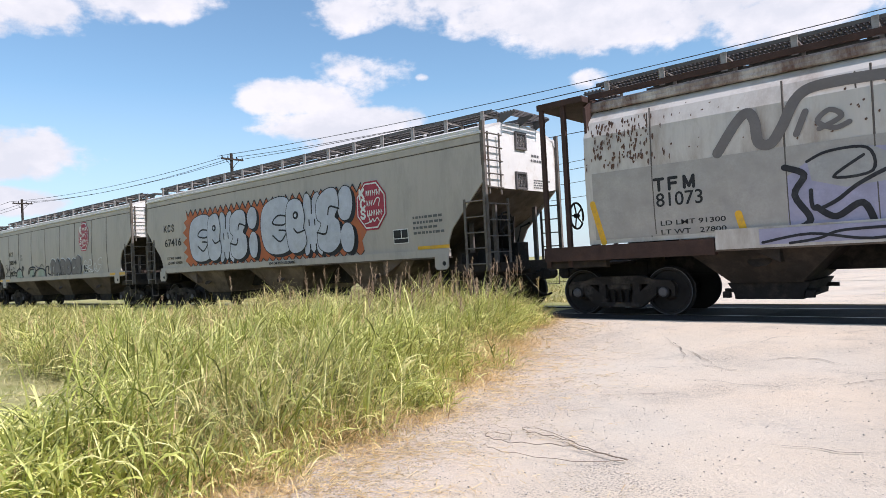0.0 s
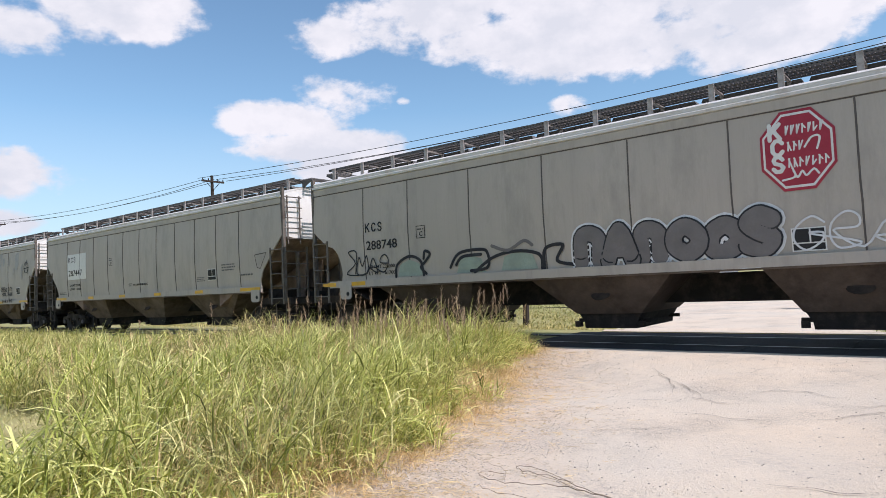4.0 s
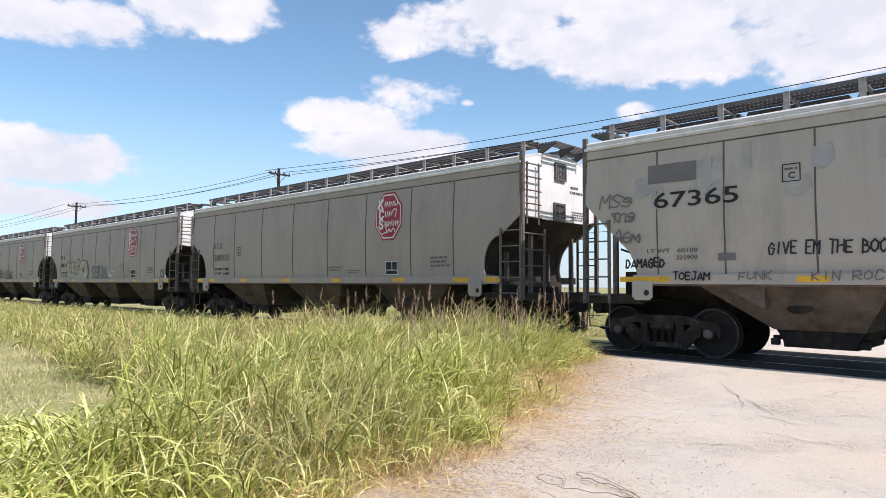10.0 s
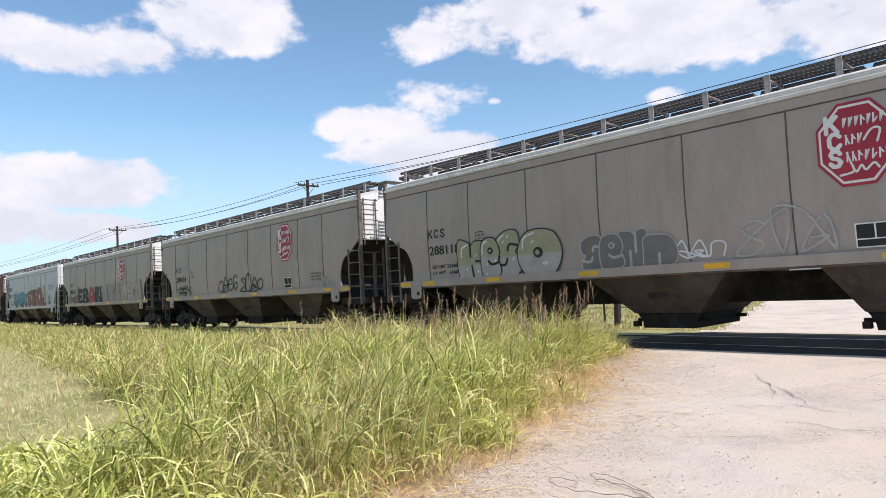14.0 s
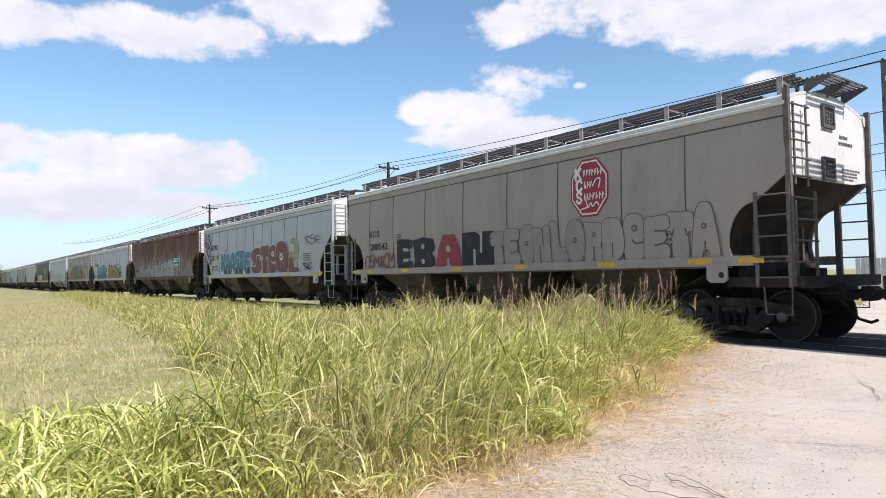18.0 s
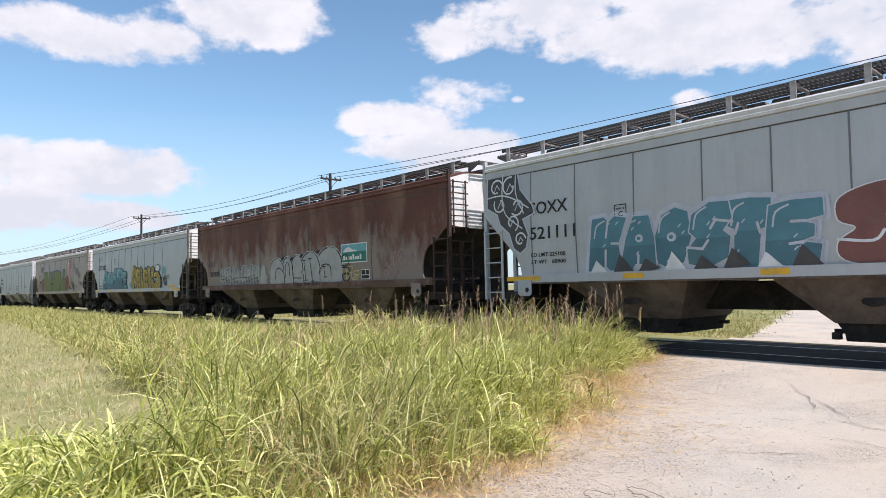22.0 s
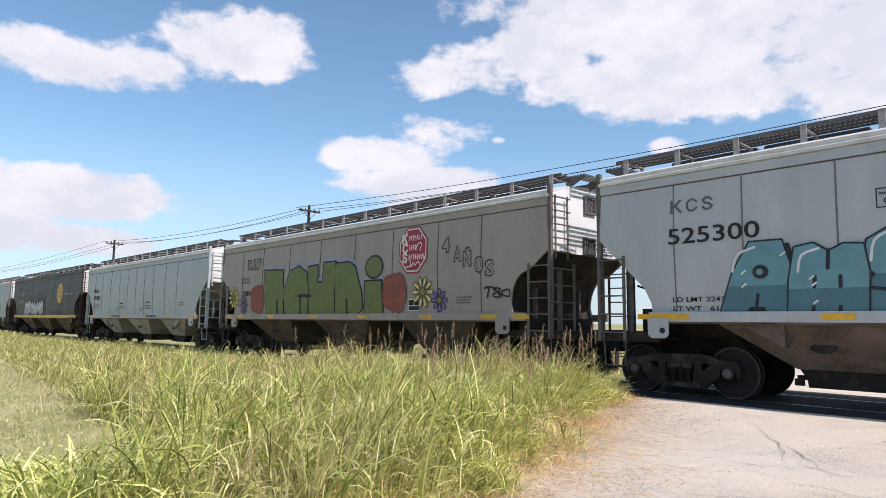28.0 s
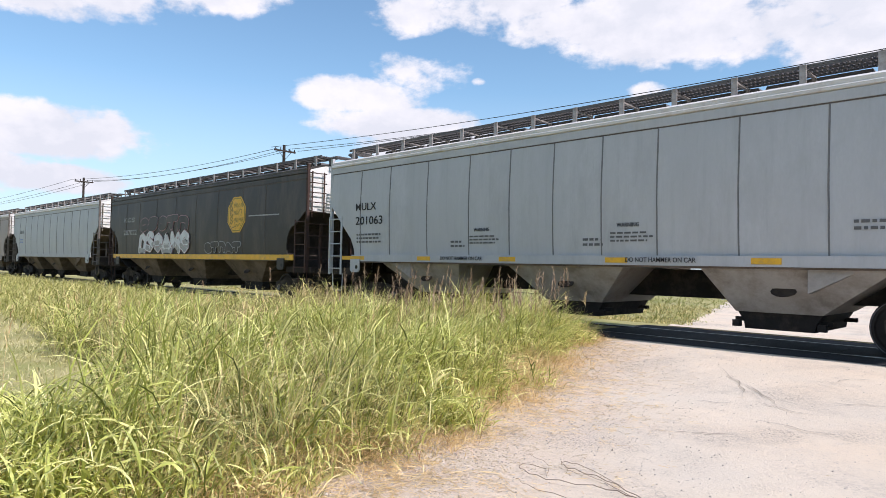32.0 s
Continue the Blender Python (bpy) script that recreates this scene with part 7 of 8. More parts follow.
# green slabs and flowers
c = C[12]
emblem(c, 3.46, 3.2, 1.15, 1.24)
words(c, "R.I.P", -5.85, -4.8, 3.3, 0.34, "g_black", bold=0.03)
words(c, "R.I.P", -5.81, -4.84, 3.3, 0.31, "greyb", lvl=0.017, bold=0.001)
initials(c, -6.26, -5.6, 2.75, 0.22)
words(c, "288416", -6.18, -5.12, 2.27, 0.2)
flower(c, -6.85, 2.15, 0.42, "g_petal", "g_gold")
flower(c, -6.05, 1.86, 0.34, "g_violet", "g_gold", 8)
rose(c, -5.0, 2.05, 0.52)
for i, pts in enumerate(([(-4.4, 1.44), (-3.2, 1.46), (-3.24, 3.0), (-4.52, 3.05)],
                         [(-3.12, 1.6), (-2.6, 1.44), (-1.7, 1.5), (-1.62, 2.3), (-1.75, 2.85), (-2.2, 3.08), (-2.75, 2.95), (-3.1, 2.4)],
                         [(-1.6, 1.44), (-0.2, 1.46), (-0.1, 3.1), (-0.75, 3.1), (-0.8, 2.5), (-1.1, 2.5), (-1.1, 3.05), (-1.66, 3.02), (-1.6, 2.2)],
                         [(-0.12, 1.46), (0.9, 1.44), (1.26, 1.7), (1.2, 2.2), (0.9, 2.9), (0.62, 3.04), (-0.1, 3.04)],
                         [(1.36, 1.46), (2.2, 1.46), (2.14, 2.44), (1.4, 2.44)])):
    slab(c, pts, "g_green", "g_black", 0.05, 0.020 + 0.005 * (i % 2))
    stroke(c, [(x + 0.02, z + 0.08) for x, z in pts if z > 2], 0.06, "g_lilac", 0.0105)
strokes(c, [[(-2.2, 2.12), (-1.5, 2.1)], [(-2.1, 2.1), (-2.1, 1.5)], [(-3.6, 1.5), (-3.6, 2.0)], [(0.5, 1.5), (0.5, 1.95)]], 0.05, "g_black", 0.030)
slab(c, [(1.8 + 0.38 * math.cos(k * 0.628), 2.84 + 0.30 * math.sin(k * 0.628)) for k in range(10)], "g_green", "g_black", 0.05)
rose(c, 2.72, 2.1, 0.54)
flower(c, 3.87, 2.08, 0.42, "g_petal", "g_gold")
flower(c, 4.5, 1.86, 0.30, "g_violet", "g_gold", 8)
for ch, x, zz in (("4", 4.6, 3.2), ("A", 5.02, 2.95), ("Ñ", 5.32, 2.82), ("O", 5.72, 2.66), ("S", 6.06, 2.56)):
    words(c, ch, x, x + 0.28, zz, 0.36, "g_black", bold=0.022)
    words(c, ch, x + 0.025, x + 0.255, zz, 0.33, "greyb", lvl=0.017, bold=0.001)
scrawl(c, 6.0, 6.8, 1.9, 2.15, 11, r=0.02, seed=110)
plate_box(c, 3.3, 3.7, 1.62, 1.88)
bars(c, 5.1, 5.7, 1.75, 1.95, 3, seed=9)
plate_c(c, -4.6, 2.45)
# clean light car
c = C[13]
words(c, "MULX", -6.76, -5.88, 2.84, 0.2)
words(c, "201063", -6.75, -5.6, 2.46, 0.22)
bars(c, -6.7, -5.6, 1.84, 2.14, 3, seed=4)
for x in (-2.32, 1.32):
    words(c, "WARNING", x, x + 0.46, 2.11, 0.08)
    bars(c, x - 0.14, x + 0.74, 1.78, 2.0, 3, seed=5)
    bars(c, x - 0.75, x - 0.3, 1.7, 1.9, 2, seed=6)
for x in (-3.36, 1.53):
    words(c, "DO NOT HAMMER ON CAR", x, x + 1.33, 1.455, 0.085, lvl=0.095)
bars(c, 5.2, 5.8, 1.9, 2.1, 2, seed=7)
# black car
c = C[14]
emblem(c, 4.04, 2.93, 1.25, 1.25, "yellow", "g_gold")
initials(c, -6.5, -5.1, 3.08, 0.22, "g_pale")
words(c, "287022", -6.5, -4.95, 2.5, 0.22, "g_pale")
wild(c, -4.7, 0.3, 1.6, 2.5, 6, "g_white", "g_pale", "g_pink", seed=121)
bubbles(c, -4.6, 0.2, 2.5, 3.1, 5, "black", "g_pink", seed=122, thick=0.03)
bubbles(c, 1.65, 4.3, 1.6, 2.0, 5, "black", "g_pale", seed=123, thick=0.025)
stroke(c, [(4.9, 2.85), (6.8, 2.83)], 0.02, "g_pale", 0.014, "stencil_line")
c = C[15]
words(c, "525118", -6.2, -5.3, 2.9, 0.2, "faded")
bars(c, -6.2, -5.4, 2.2, 2.5, 2, "sign_blue", seed=3)
for i in (16, 17, 18, 19, 20):
    emblem(C[i], 3.5, 3.15) if i in (16, 18, 19) else None
    bars(C[i], -6.2, -5.2, 2.2, 2.6, 2, seed=i)
bpy.context.view_layer.update()
for ob, w in WIDTHS:
    if ob.dimensions.x > 1e-4:
        ob.scale.x = w / ob.dimensions.x


# ---- poles, wires, signs, fence, far buildings ----
def pole(x, y, top, arm, turn=0.0, lean=0.0, extra=()):
    ob = tagged(new("utility_pole"), "dark weathered wooden utility pole with a crossarm", "utility pole", "poles along the railway")
    ob.matrix_basis = pose(x, y, ground_z(x, y), 0, lean, turn)
    bm = bmesh.new()
    tube(bm, [(0, 0, -0.3), (0, 0, top * 0.5), (0, 0, top)], 0.16, 10, 0.65)
    part("shaft", bm, "wood", ob, smooth=False)
    for z, w in arm:
        bm = bmesh.new()
        box(bm, -w / 2, w / 2, -0.17, -0.06, z - 0.06, z + 0.06)
        a = part("crossarm", bm, "wood", ob)
        a.matrix_basis = pose(0, 0, z) @ pose(0, 0, 0, 0, -lean, 0) @ pose(0, 0, -z)
        for s in (-1, 1):
            bm = bmesh.new()
            tube(bm, [(s * w * 0.3, -0.12, z - 0.05), (0, -0.12, z - 0.65)], 0.02, 5)
            part("brace", bm, "steel", ob)
        for k in (-0.46, -0.2, 0.2, 0.46):
            bm = bmesh.new()
            tube(bm, [(k * w, -0.115, z + 0.06), (k * w, -0.115, z + 0.14), (k * w, -0.115, z + 0.22)], 0.045, 7, 0.6)
            part("insulator", bm, "steel", a)
    for dx, r, z0, z1 in extra:
        bm = bmesh.new()
        tube(bm, [(dx, -0.2, z0), (dx, -0.2, z1)], r, 10)
        part("transformer", bm, "steel", ob)
    return ob


POLES = [(-76, 21.3, 9.9), (-42.2, 25.2, 9.9), (2.4, 28.8, 9.9), (46, 33, 9.9), (90, 37, 9.9)]
for i, (x, y, h) in enumerate(POLES):
    pole(x, y, h + 0.3, [(h - 0.15, 1.8)] if i != 2 else [(h - 0.6, 1.2)], turn=93 if i < 2 else 95, extra=[(-0.16, 0.10, h - 0.5, h + 0.45), (0.2, 0.10, h - 0.5, h + 0.45)] if i == 2 else [])
pole(0.35, 37, 8.7, [(8.3, 3.5)], lean=-6.0)
mast = tagged(new("antenna_mast"), "thin dark mast beyond the fence", "mast")
mast.matrix_basis = pose(-2.4, 38, -0.3)
bm = bmesh.new()
tube(bm, [(0, 0, 0), (0, 0, 5.0)], 0.06, 8)
part("mast_tube", bm, "steel", mast)


def wire(a, b, sag, r=0.018, name="power_line"):
    bm = bmesh.new()
    n = 14
    tube(bm, [(a[0] + (b[0] - a[0]) * i / n, a[1] + (b[1] - a[1]) * i / n, a[2] + (b[2] - a[2]) * i / n - sag * 4 * (i / n) * (1 - i / n)) for i in range(n + 1)], r, 5)
    tagged(part(name, bm, "cable"), "thin black overhead power line", "power line", "power lines over the railway")


for (xa, ya, ha), (xb, yb, hb) in zip(POLES, POLES[1:]):
    for off, dz, sag in ((-1.1, 0.0, 0.5), (0.35, 0.05, 0.65), (1.15, 0.0, 0.45)):
        wire((xa, ya + off, ha - 0.3 + dz), (xb, yb + off * 0.5, hb - 0.3 + dz), sag)
    wire((xa, ya, ha - 2.2), (xb, yb, hb - 2.2), 0.7)
for off in (-1.1, 0.35, 1.15):
    wire((-150, 14 + off, 9.0), (-76, 21.3 + off, 9.6), 0.8)
for dz in (0, 0.5, 1.4, 2.4):
    wire((-60, 41, 8.0 - dz), (-0.6, 37, 8.3 - dz), 0.8)
    wire((-0.6, 37, 8.3 - dz), (60, 41, 8.0 - dz), 0.8)


def crossing_sign(x, y):
    """Stop sign over a crossing notice on one post."""
    ob = tagged(new("crossing_sign"), "red stop sign above a white crossing notice on a steel post", "road sign")
    ob.matrix_basis = pose(x, y, ground_z(x, y), 0, 0, 4)
    bm = bmesh.new()
    box(bm, -0.03, 0.03, 0.0, 0.05, -0.3, 3.75)
    part("sign_post", bm, "steel", ob)

    def panel(name, pts, mtl, y0, parent, label=""):
        bm = bmesh.new()
        prism(bm, pts, y0 - 0.003, y0)
        return part(name, bm, mtl, parent, label)
    stop = panel("stop_panel", octagon(0, 3.17, 0.66, 0.66), "sign_white", -0.004, ob, "red octagonal stop sign face")
    panel("stop_field", octagon(0, 3.17, 0.61, 0.61), "sign_red", -0.009, stop)
    t = text_part("STOP", 0.30, -0.25, -0.016, 3.17, stop, "sign_white", "sign_lettering")
    t.data.offset = 0.01
    WIDE.append((t, 0.5))
    note = panel("notice_panel", [(-0.36, 1.98), (0.36, 1.98), (0.38, 2.0), (0.38, 2.76), (0.36, 2.78), (-0.36, 2.78), (-0.38, 2.76), (-0.38, 2.0)], "sign_white", -0.004, ob)
    for body, x0, w, z, s in (("PRIVATE", -0.18, 0.36, 2.72, 0.09), ("R", -0.22, 0.07, 2.50, 0.13), ("R", 0.15, 0.07, 2.50, 0.13), ("CROSSING", -0.17, 0.34, 2.27, 0.09), ("NO TRESPASSING", -0.27, 0.54, 2.16, 0.085)):
        WIDE.append((text_part(body, s, x0, -0.012, z, note, "letter", "sign_lettering"), w))
    for s in (-1, 1):
        bm = bmesh.new()
        prism(bm, [(-0.16, 2.5 - s * 0.15 - 0.03), (-0.12, 2.5 - s * 0.15 - 0.05), (0.16, 2.5 + s * 0.15 - 0.03), (0.16, 2.5 + s * 0.15 + 0.03), (0.12, 2.5 + s * 0.15 + 0.05), (-0.16, 2.5 - s * 0.15 + 0.03)], -0.012 - 0.002 * (s > 0), -0.0075 - 0.002 * (s > 0))
        part("cross_mark", bm, "letter", note)
    for z in (2.08, 2.04):
        bm = bmesh.new()
        box(bm, -0.22, 0.22, -0.011, -0.0075, z - 0.009, z + 0.009)
        part("small_print", bm, "faded", note)
    blue = panel("contact_panel", [(-0.14, 1.62), (0.14, 1.62), (0.14, 1.94), (-0.14, 1.94)], "sign_blue", -0.004, ob)
    for z in (1.86, 1.78, 1.70):
        bm = bmesh.new()
        box(bm, -0.1, 0.1, -0.011, -0.0075, z - 0.018, z + 0.018)
        part("small_print", bm, "sign_white", blue)


WIDE = []
crossing_sign(3.84, 8.72)
bpy.context.view_layer.update()
for ob, w in WIDE:
    ob.scale.x = w / max(ob.dimensions.x, 1e-3)


def fence_post(x, y, h, r, label="weathered wooden fence post in the grass"):
    bm = bmesh.new()
    tube(bm, [(0, 0, -0.2), (0, 0, h)], r, 8, 0.9)
    ob = part("fence_post", bm, "wood")
    tagged(ob, label, "fence post", "posts beyond the rails")
    ob.matrix_basis = pose(x, y, ground_z(x, y), 0, 3.0 if r > 0.08 else 0)


rng = random.Random(8)
fence_post(1.45, 17.2, 1.15, 0.12, "stout leaning wooden post beside the far road")
fence_post(-12.1, 18.8, 1.15, 0.12, "stout leaning wooden post beside the far road")
for x in range(-70, 60, 4):
    if not -11 < x < -2:
        fence_post(x + rng.uniform(-0.3, 0.3), 21.0 + rng.uniform(-0.1, 0.1), 1.25, 0.045, "thin fence post in the field")
for z in (0.25, 0.55, 0.85):
    for x0, x1 in ((-72, -11), (-2, 58)):
        bm = bmesh.new()
        tube(bm, [(x0, 21, z), (x1, 21, z)], 0.012, 4)
        tagged(part("fence_wire", bm, "steel"), "rusty strand of fence wire", "fence wire", "strands of the field fence")

M["metal_sheet"] = mat("pale corrugated sheet", (0.55, 0.56, 0.57), 0.5, 0.2, var=0.12, scale=1.5, bump=0.1, second=(0.40, 0.38, 0.35), amount=0.3)
M["roof_grey"] = mat("grey shingle roof", (0.24, 0.235, 0.23), 0.85, var=0.2, scale=2, bump=0.3)
M["roof_red"] = mat("faded red roof sheet", (0.42, 0.27, 0.25), 0.7, var=0.15, scale=1, bump=0.1)
M["wall_pale"] = mat("pale house wall", (0.46, 0.45, 0.42), 0.8, var=0.1, scale=1, bump=0.1)


def house(x, y, w, d, h, ridge, roof, label, turn=0.0):
    ob = tagged(new("house"), label, "house", "far houses")
    ob.matrix_basis = pose(x, y, -0.3, 0, 0, turn)
    bm = bmesh.new()
    box(bm, -w / 2, w / 2, -d / 2, d / 2, -0.2, h)
    part("house_wall", bm, "wall_pale", ob)
    bm = bmesh.new()
    for s in (-1, 1):
        vs = [(-w / 2 - 0.3, s * (d / 2 + 0.4), h - 0.1), (w / 2 + 0.3, s * (d / 2 + 0.4), h - 0.1), (w / 2 + 0.3, 0, ridge), (-w / 2 - 0.3, 0, ridge)]
        a = [bm.verts.new(v) for v in vs]
        b = [bm.verts.new((v[0], v[1], v[2] + 0.12)) for v in vs]
        bm.faces.new(a)
        bm.faces.new(b[::-1])
        for i in range(4):
            bm.faces.new((a[i], b[i], b[(i + 1) % 4], a[(i + 1) % 4]))
    part("house_roof", bm, roof, ob)
    for s in (-1, 1):
        bm = bmesh.new()
        prism(bm, [(-d / 2, h), (d / 2, h), (0, ridge - 0.02)], -0.05, 0.05)
        g = part("gable", bm, "wall_pale", ob)
        g.matrix_basis = pose(s * (w / 2 - 0.06), 0, 0, 0, 0, 90)
    for k in range(3):
        bm = bmesh.new()
        box(bm, -w * 0.3 + k * w * 0.3 - 0.5, -w * 0.3 + k * w * 0.3 + 0.5, -d / 2 - 0.04, -d / 2 + 0.02, 0.9, 2.0)
        part("house_window", bm, "steel", ob)


house(17.5, 66, 11, 8, 2.5, 3.6, "roof_grey", "grey-roofed house beyond the railway", 12)
house(-1.0, 95, 6, 8, 0.8, 1.45, "roof_red", "low building with a faded red roof", 0)
house(-9, 105, 8, 8, 1.1, 2.2, "roof_red", "low building with a faded red roof", 4)
house(13, 100, 5, 6, 2.4, 3.4, "roof_grey", "small grey-roofed building far off", -5)
dish = tagged(new("satellite_dish"), "dark satellite dish on a short pole", "satellite dish")
dish.matrix_basis = pose(15.6, 60, -0.3)
bm = bmesh.new()
tube(bm, [(0, 0, 0), (0, 0, 2.4)], 0.05, 6)
part("dish_pole", bm, "steel", dish)
bm = bmesh.new()
lathe(bm, [(-0.1, 0.02), (-0.08, 0.35), (0.0, 0.55), (0.03, 0.55), (-0.05, 0.3)], 14, 0, 2.6)
part("dish_bowl", bm, "steel", dish)
wall = tagged(new("corrugated_fence"), "pale corrugated metal fence beyond the field", "fence")
wall.matrix_basis = pose(-12.6, 37, -0.3, 0, 0, 8)
for k in range(22):
    def sheet_panel():
        bm = bmesh.new()
        prism_pts = [(-0.1, 0), (0.1, 0), (0.1, 2.1), (-0.1, 2.1)]
        prism(bm, prism_pts, -0.03, 0.03)
        return mesh_of(bm, "metal_sheet", name="fence_panel")
    p = part("fence_panel", shared("panel", sheet_panel), None, wall)
    p.matrix_basis = pose(-2.3 + 0.22 * k, 0.05 * (k % 2), 0)

# ---- crossing surface, ties and stones ----
deck = tagged(new("crossing_deck"), "dark rubber crossing panels between and beside the rails", "crossing deck", kind="structure")
for k in range(6):
    x0 = -7.7 + 1.5 * k
    for y0, y1 in ((-1.62, -0.84), (-0.66, 0.66), (0.84, 1.55)):
        bm = bmesh.new()
        box(bm, x0, x0 + 1.485, TRACK_Y + y0, TRACK_Y + y1, -0.10, -0.006)
        p = part("deck_panel", bm, "panel", deck)
for k in range(230):
    x = 32 - 0.56 * k
    if -7.6 < x < 1.2:
        continue

    def tie_mesh():
        bm = bmesh.new()
        box(bm, -0.11, 0.11, -1.3, 1.3, -0.33, -0.155)
        return mesh_of(bm, "tie", name="tie")
    dy, sl = bend(x)
    p = part("tie", shared("tie", tie_mesh), None, track)
    p.matrix_basis = pose(x, TRACK_Y + dy, 0, 0, 0, math.degrees(math.atan(sl)) + random.Random(k).uniform(-1, 1))


def scatter(name, spots, material, label, category, lo, hi, kinds=5, seed=1):
    """A joined heap of small stones."""
    rng = np.random.default_rng(seed)
    protos = []
    for k in range(kinds):
        bm = bmesh.new()
        bmesh.ops.create_icosphere(bm, subdivisions=1, radius=1.0)
        r = random.Random(seed + k)
        protos.append((np.array([tuple(v.co * r.uniform(0.65, 1.2)) for v in bm.verts]), [tuple(v.index for v in f.verts) for f in bm.faces]))
        bm.free()
    vs, fs, n = [], [], 0
    for x, y, z in spots:
        p, f = protos[int(rng.integers(kinds))]
        a, s = rng.uniform(0, 6.28), rng.uniform(lo, hi)
        q = p * s * np.array([1, 1, 0.7])
        ca, sa = math.cos(a), math.sin(a)
        q = np.stack([q[:, 0] * ca - q[:, 1] * sa + x, q[:, 0] * sa + q[:, 1] * ca + y, q[:, 2] + z + 0.25 * s], 1)
        vs.append(q)
        fs += [tuple(i + n for i in t) for t in f]
        n += len(p)
    ob = raw(name, np.concatenate(vs).tolist(), fs, material)
    return tagged(ob, label, category, kind="stuff")


M["gravel"] = mat("mixed grey crushed stone", (0.36, 0.33, 0.315), 0.9, var=0.35, scale=5, island=0.9, bump=0.3, second=(0.16, 0.15, 0.15), amount=0.45)
rng = random.Random(21)
heap = []
for k in range(10500):
    x, y = rng.uniform(0.8, 7.5), rng.uniform(8.4, 11.8)
    if x < 0.85 + (12.0 - y) * 0.17 + abs(rng.gauss(0, 0.16)) or y < 8.75 + rng.uniform(-0.3, 0.5) + 0.08 * max(0, x - 3):
        continue
    heap.append((x, y, ground_z(x, y) + 0.03 + rng.uniform(0, 0.05)))
scatter("ballast_heap", heap, "gravel", "coarse grey ballast stones beside the road", "ballast", 0.016, 0.046)
far = []
for k in range(5200):
    x = rng.uniform(-75, -7.2)
    d = rng.choice((rng.uniform(-2.3, -1.3), rng.uniform(-2.0, -1.35), rng.uniform(-1.3, 1.6)))
    far.append((x, TRACK_Y + bend(x)[0] + d, -0.17 - 0.2 * max(0, -1.5 - d)))
scatter("track_ballast", far, "gravel", "grey ballast stones along the track", "ballast", 0.035, 0.08, seed=5)
pebbles = []
for k in range(7000):
    y = rng.uniform(1.5, 11)
    l, r = road_edges(y)
    l += 0.35
    x = rng.choice((rng.uniform(l, r), l + abs(rng.gauss(0, 0.5)), l + abs(rng.gauss(0, 0.9))))
    pebbles.append((x, y, ground_z(x, y) + 0.03))
M["pebble"] = mat("pale and dark road pebbles", (0.52, 0.47, 0.41), 0.9, var=0.3, scale=3, bump=0.2, second=(0.25, 0.23, 0.20), amount=0.35)
scatter("road_pebbles", pebbles, "pebble", "loose pebbles strewn over the pale road", "pebbles", 0.003, 0.010, seed=9)


# cracks in the road, as thin dark grooves
M["crack"] = mat("dark crack filling", (0.15, 0.13, 0.11), 0.95, var=0.2, scale=5, bump=0.3)


def crack(x, y, heading, length, seed):
    rng, vs, fs = random.Random(seed), [], []
    a, n = heading, max(4, int(length / 0.07))
    for i in range(n + 1):
        w = 0.007 * math.sin(math.pi * (i + 0.3) / (n + 0.6)) * rng.uniform(0.3, 1.0) + 0.001
        z = ground_z(x, y) + 0.042 + 0.012 * noise.noise(Vector((x * 0.8, y * 0.8, 3)))
        vs += [(x - w * math.sin(a), y + w * math.cos(a), z), (x + w * math.sin(a), y - w * math.cos(a), z)]
        a += rng.uniform(-0.5, 0.5) + 0.1 * (heading - a)
        x, y = x + 0.07 * math.cos(a), y + 0.07 * math.sin(a)
    fs = [(2 * i, 2 * i + 1, 2 * i + 3, 2 * i + 2) for i in range(n)]
    tagged(raw("road_crack", vs, fs, "crack"), "dark crack in the pale road surface", "crack", "cracks in the road", kind="structure")


for i, (x, y, h, l) in enumerate(((-3.5, 9.0, -0.6, 1.0), (-3.1, 8.3, 0.3, 0.9), (-2.4, 8.6, -0.1, 1.3), (-1.6, 7.6, 0.2, 1.6), (-4.0, 9.6, -0.2, 1.5), (-0.9, 9.0, 0.5, 1.0), (-2.9, 7.4, 0.1, 1.2), (-0.4, 6.6, -0.3, 1.1), (-3.3, 6.2, 0.4, 0.9), (-2.2, 10.2, 0.0, 2.2), (-0.6, 10.0, 0.1, 1.4), (0.2, 8.0, 0.9, 0.9), (-3.6, 7.9, 1.1, 0.6), (-1.4, 5.2, 0.2, 0.9), (-0.2, 4.6, 0.5, 0.8), (0.6, 6.1, -0.4, 0.7), (-2.6, 9.5, 0.8, 0.7), (-1.2, 8.4, -0.2, 0.8))):
    crack(x, y, h, l, i + 3)


def fallen_twig():
    """Three thin branches that meet in a thicker butt."""
    ob = tagged(new("fallen_twig"), "thin dry forked twig lying on the pale road", "twig")
    z = -0.25
    for pts, r in TWIGS:
        bm = bmesh.new()
        line = [(x, y, z + 0.012 + 0.008 * math.sin(3 * i)) for i, (x, y) in enumerate(curve(list(pts), 4))]
        tube(bm, line, r * 0.42, 5, 0.5)
        part("twig_branch", bm, "twig", ob)


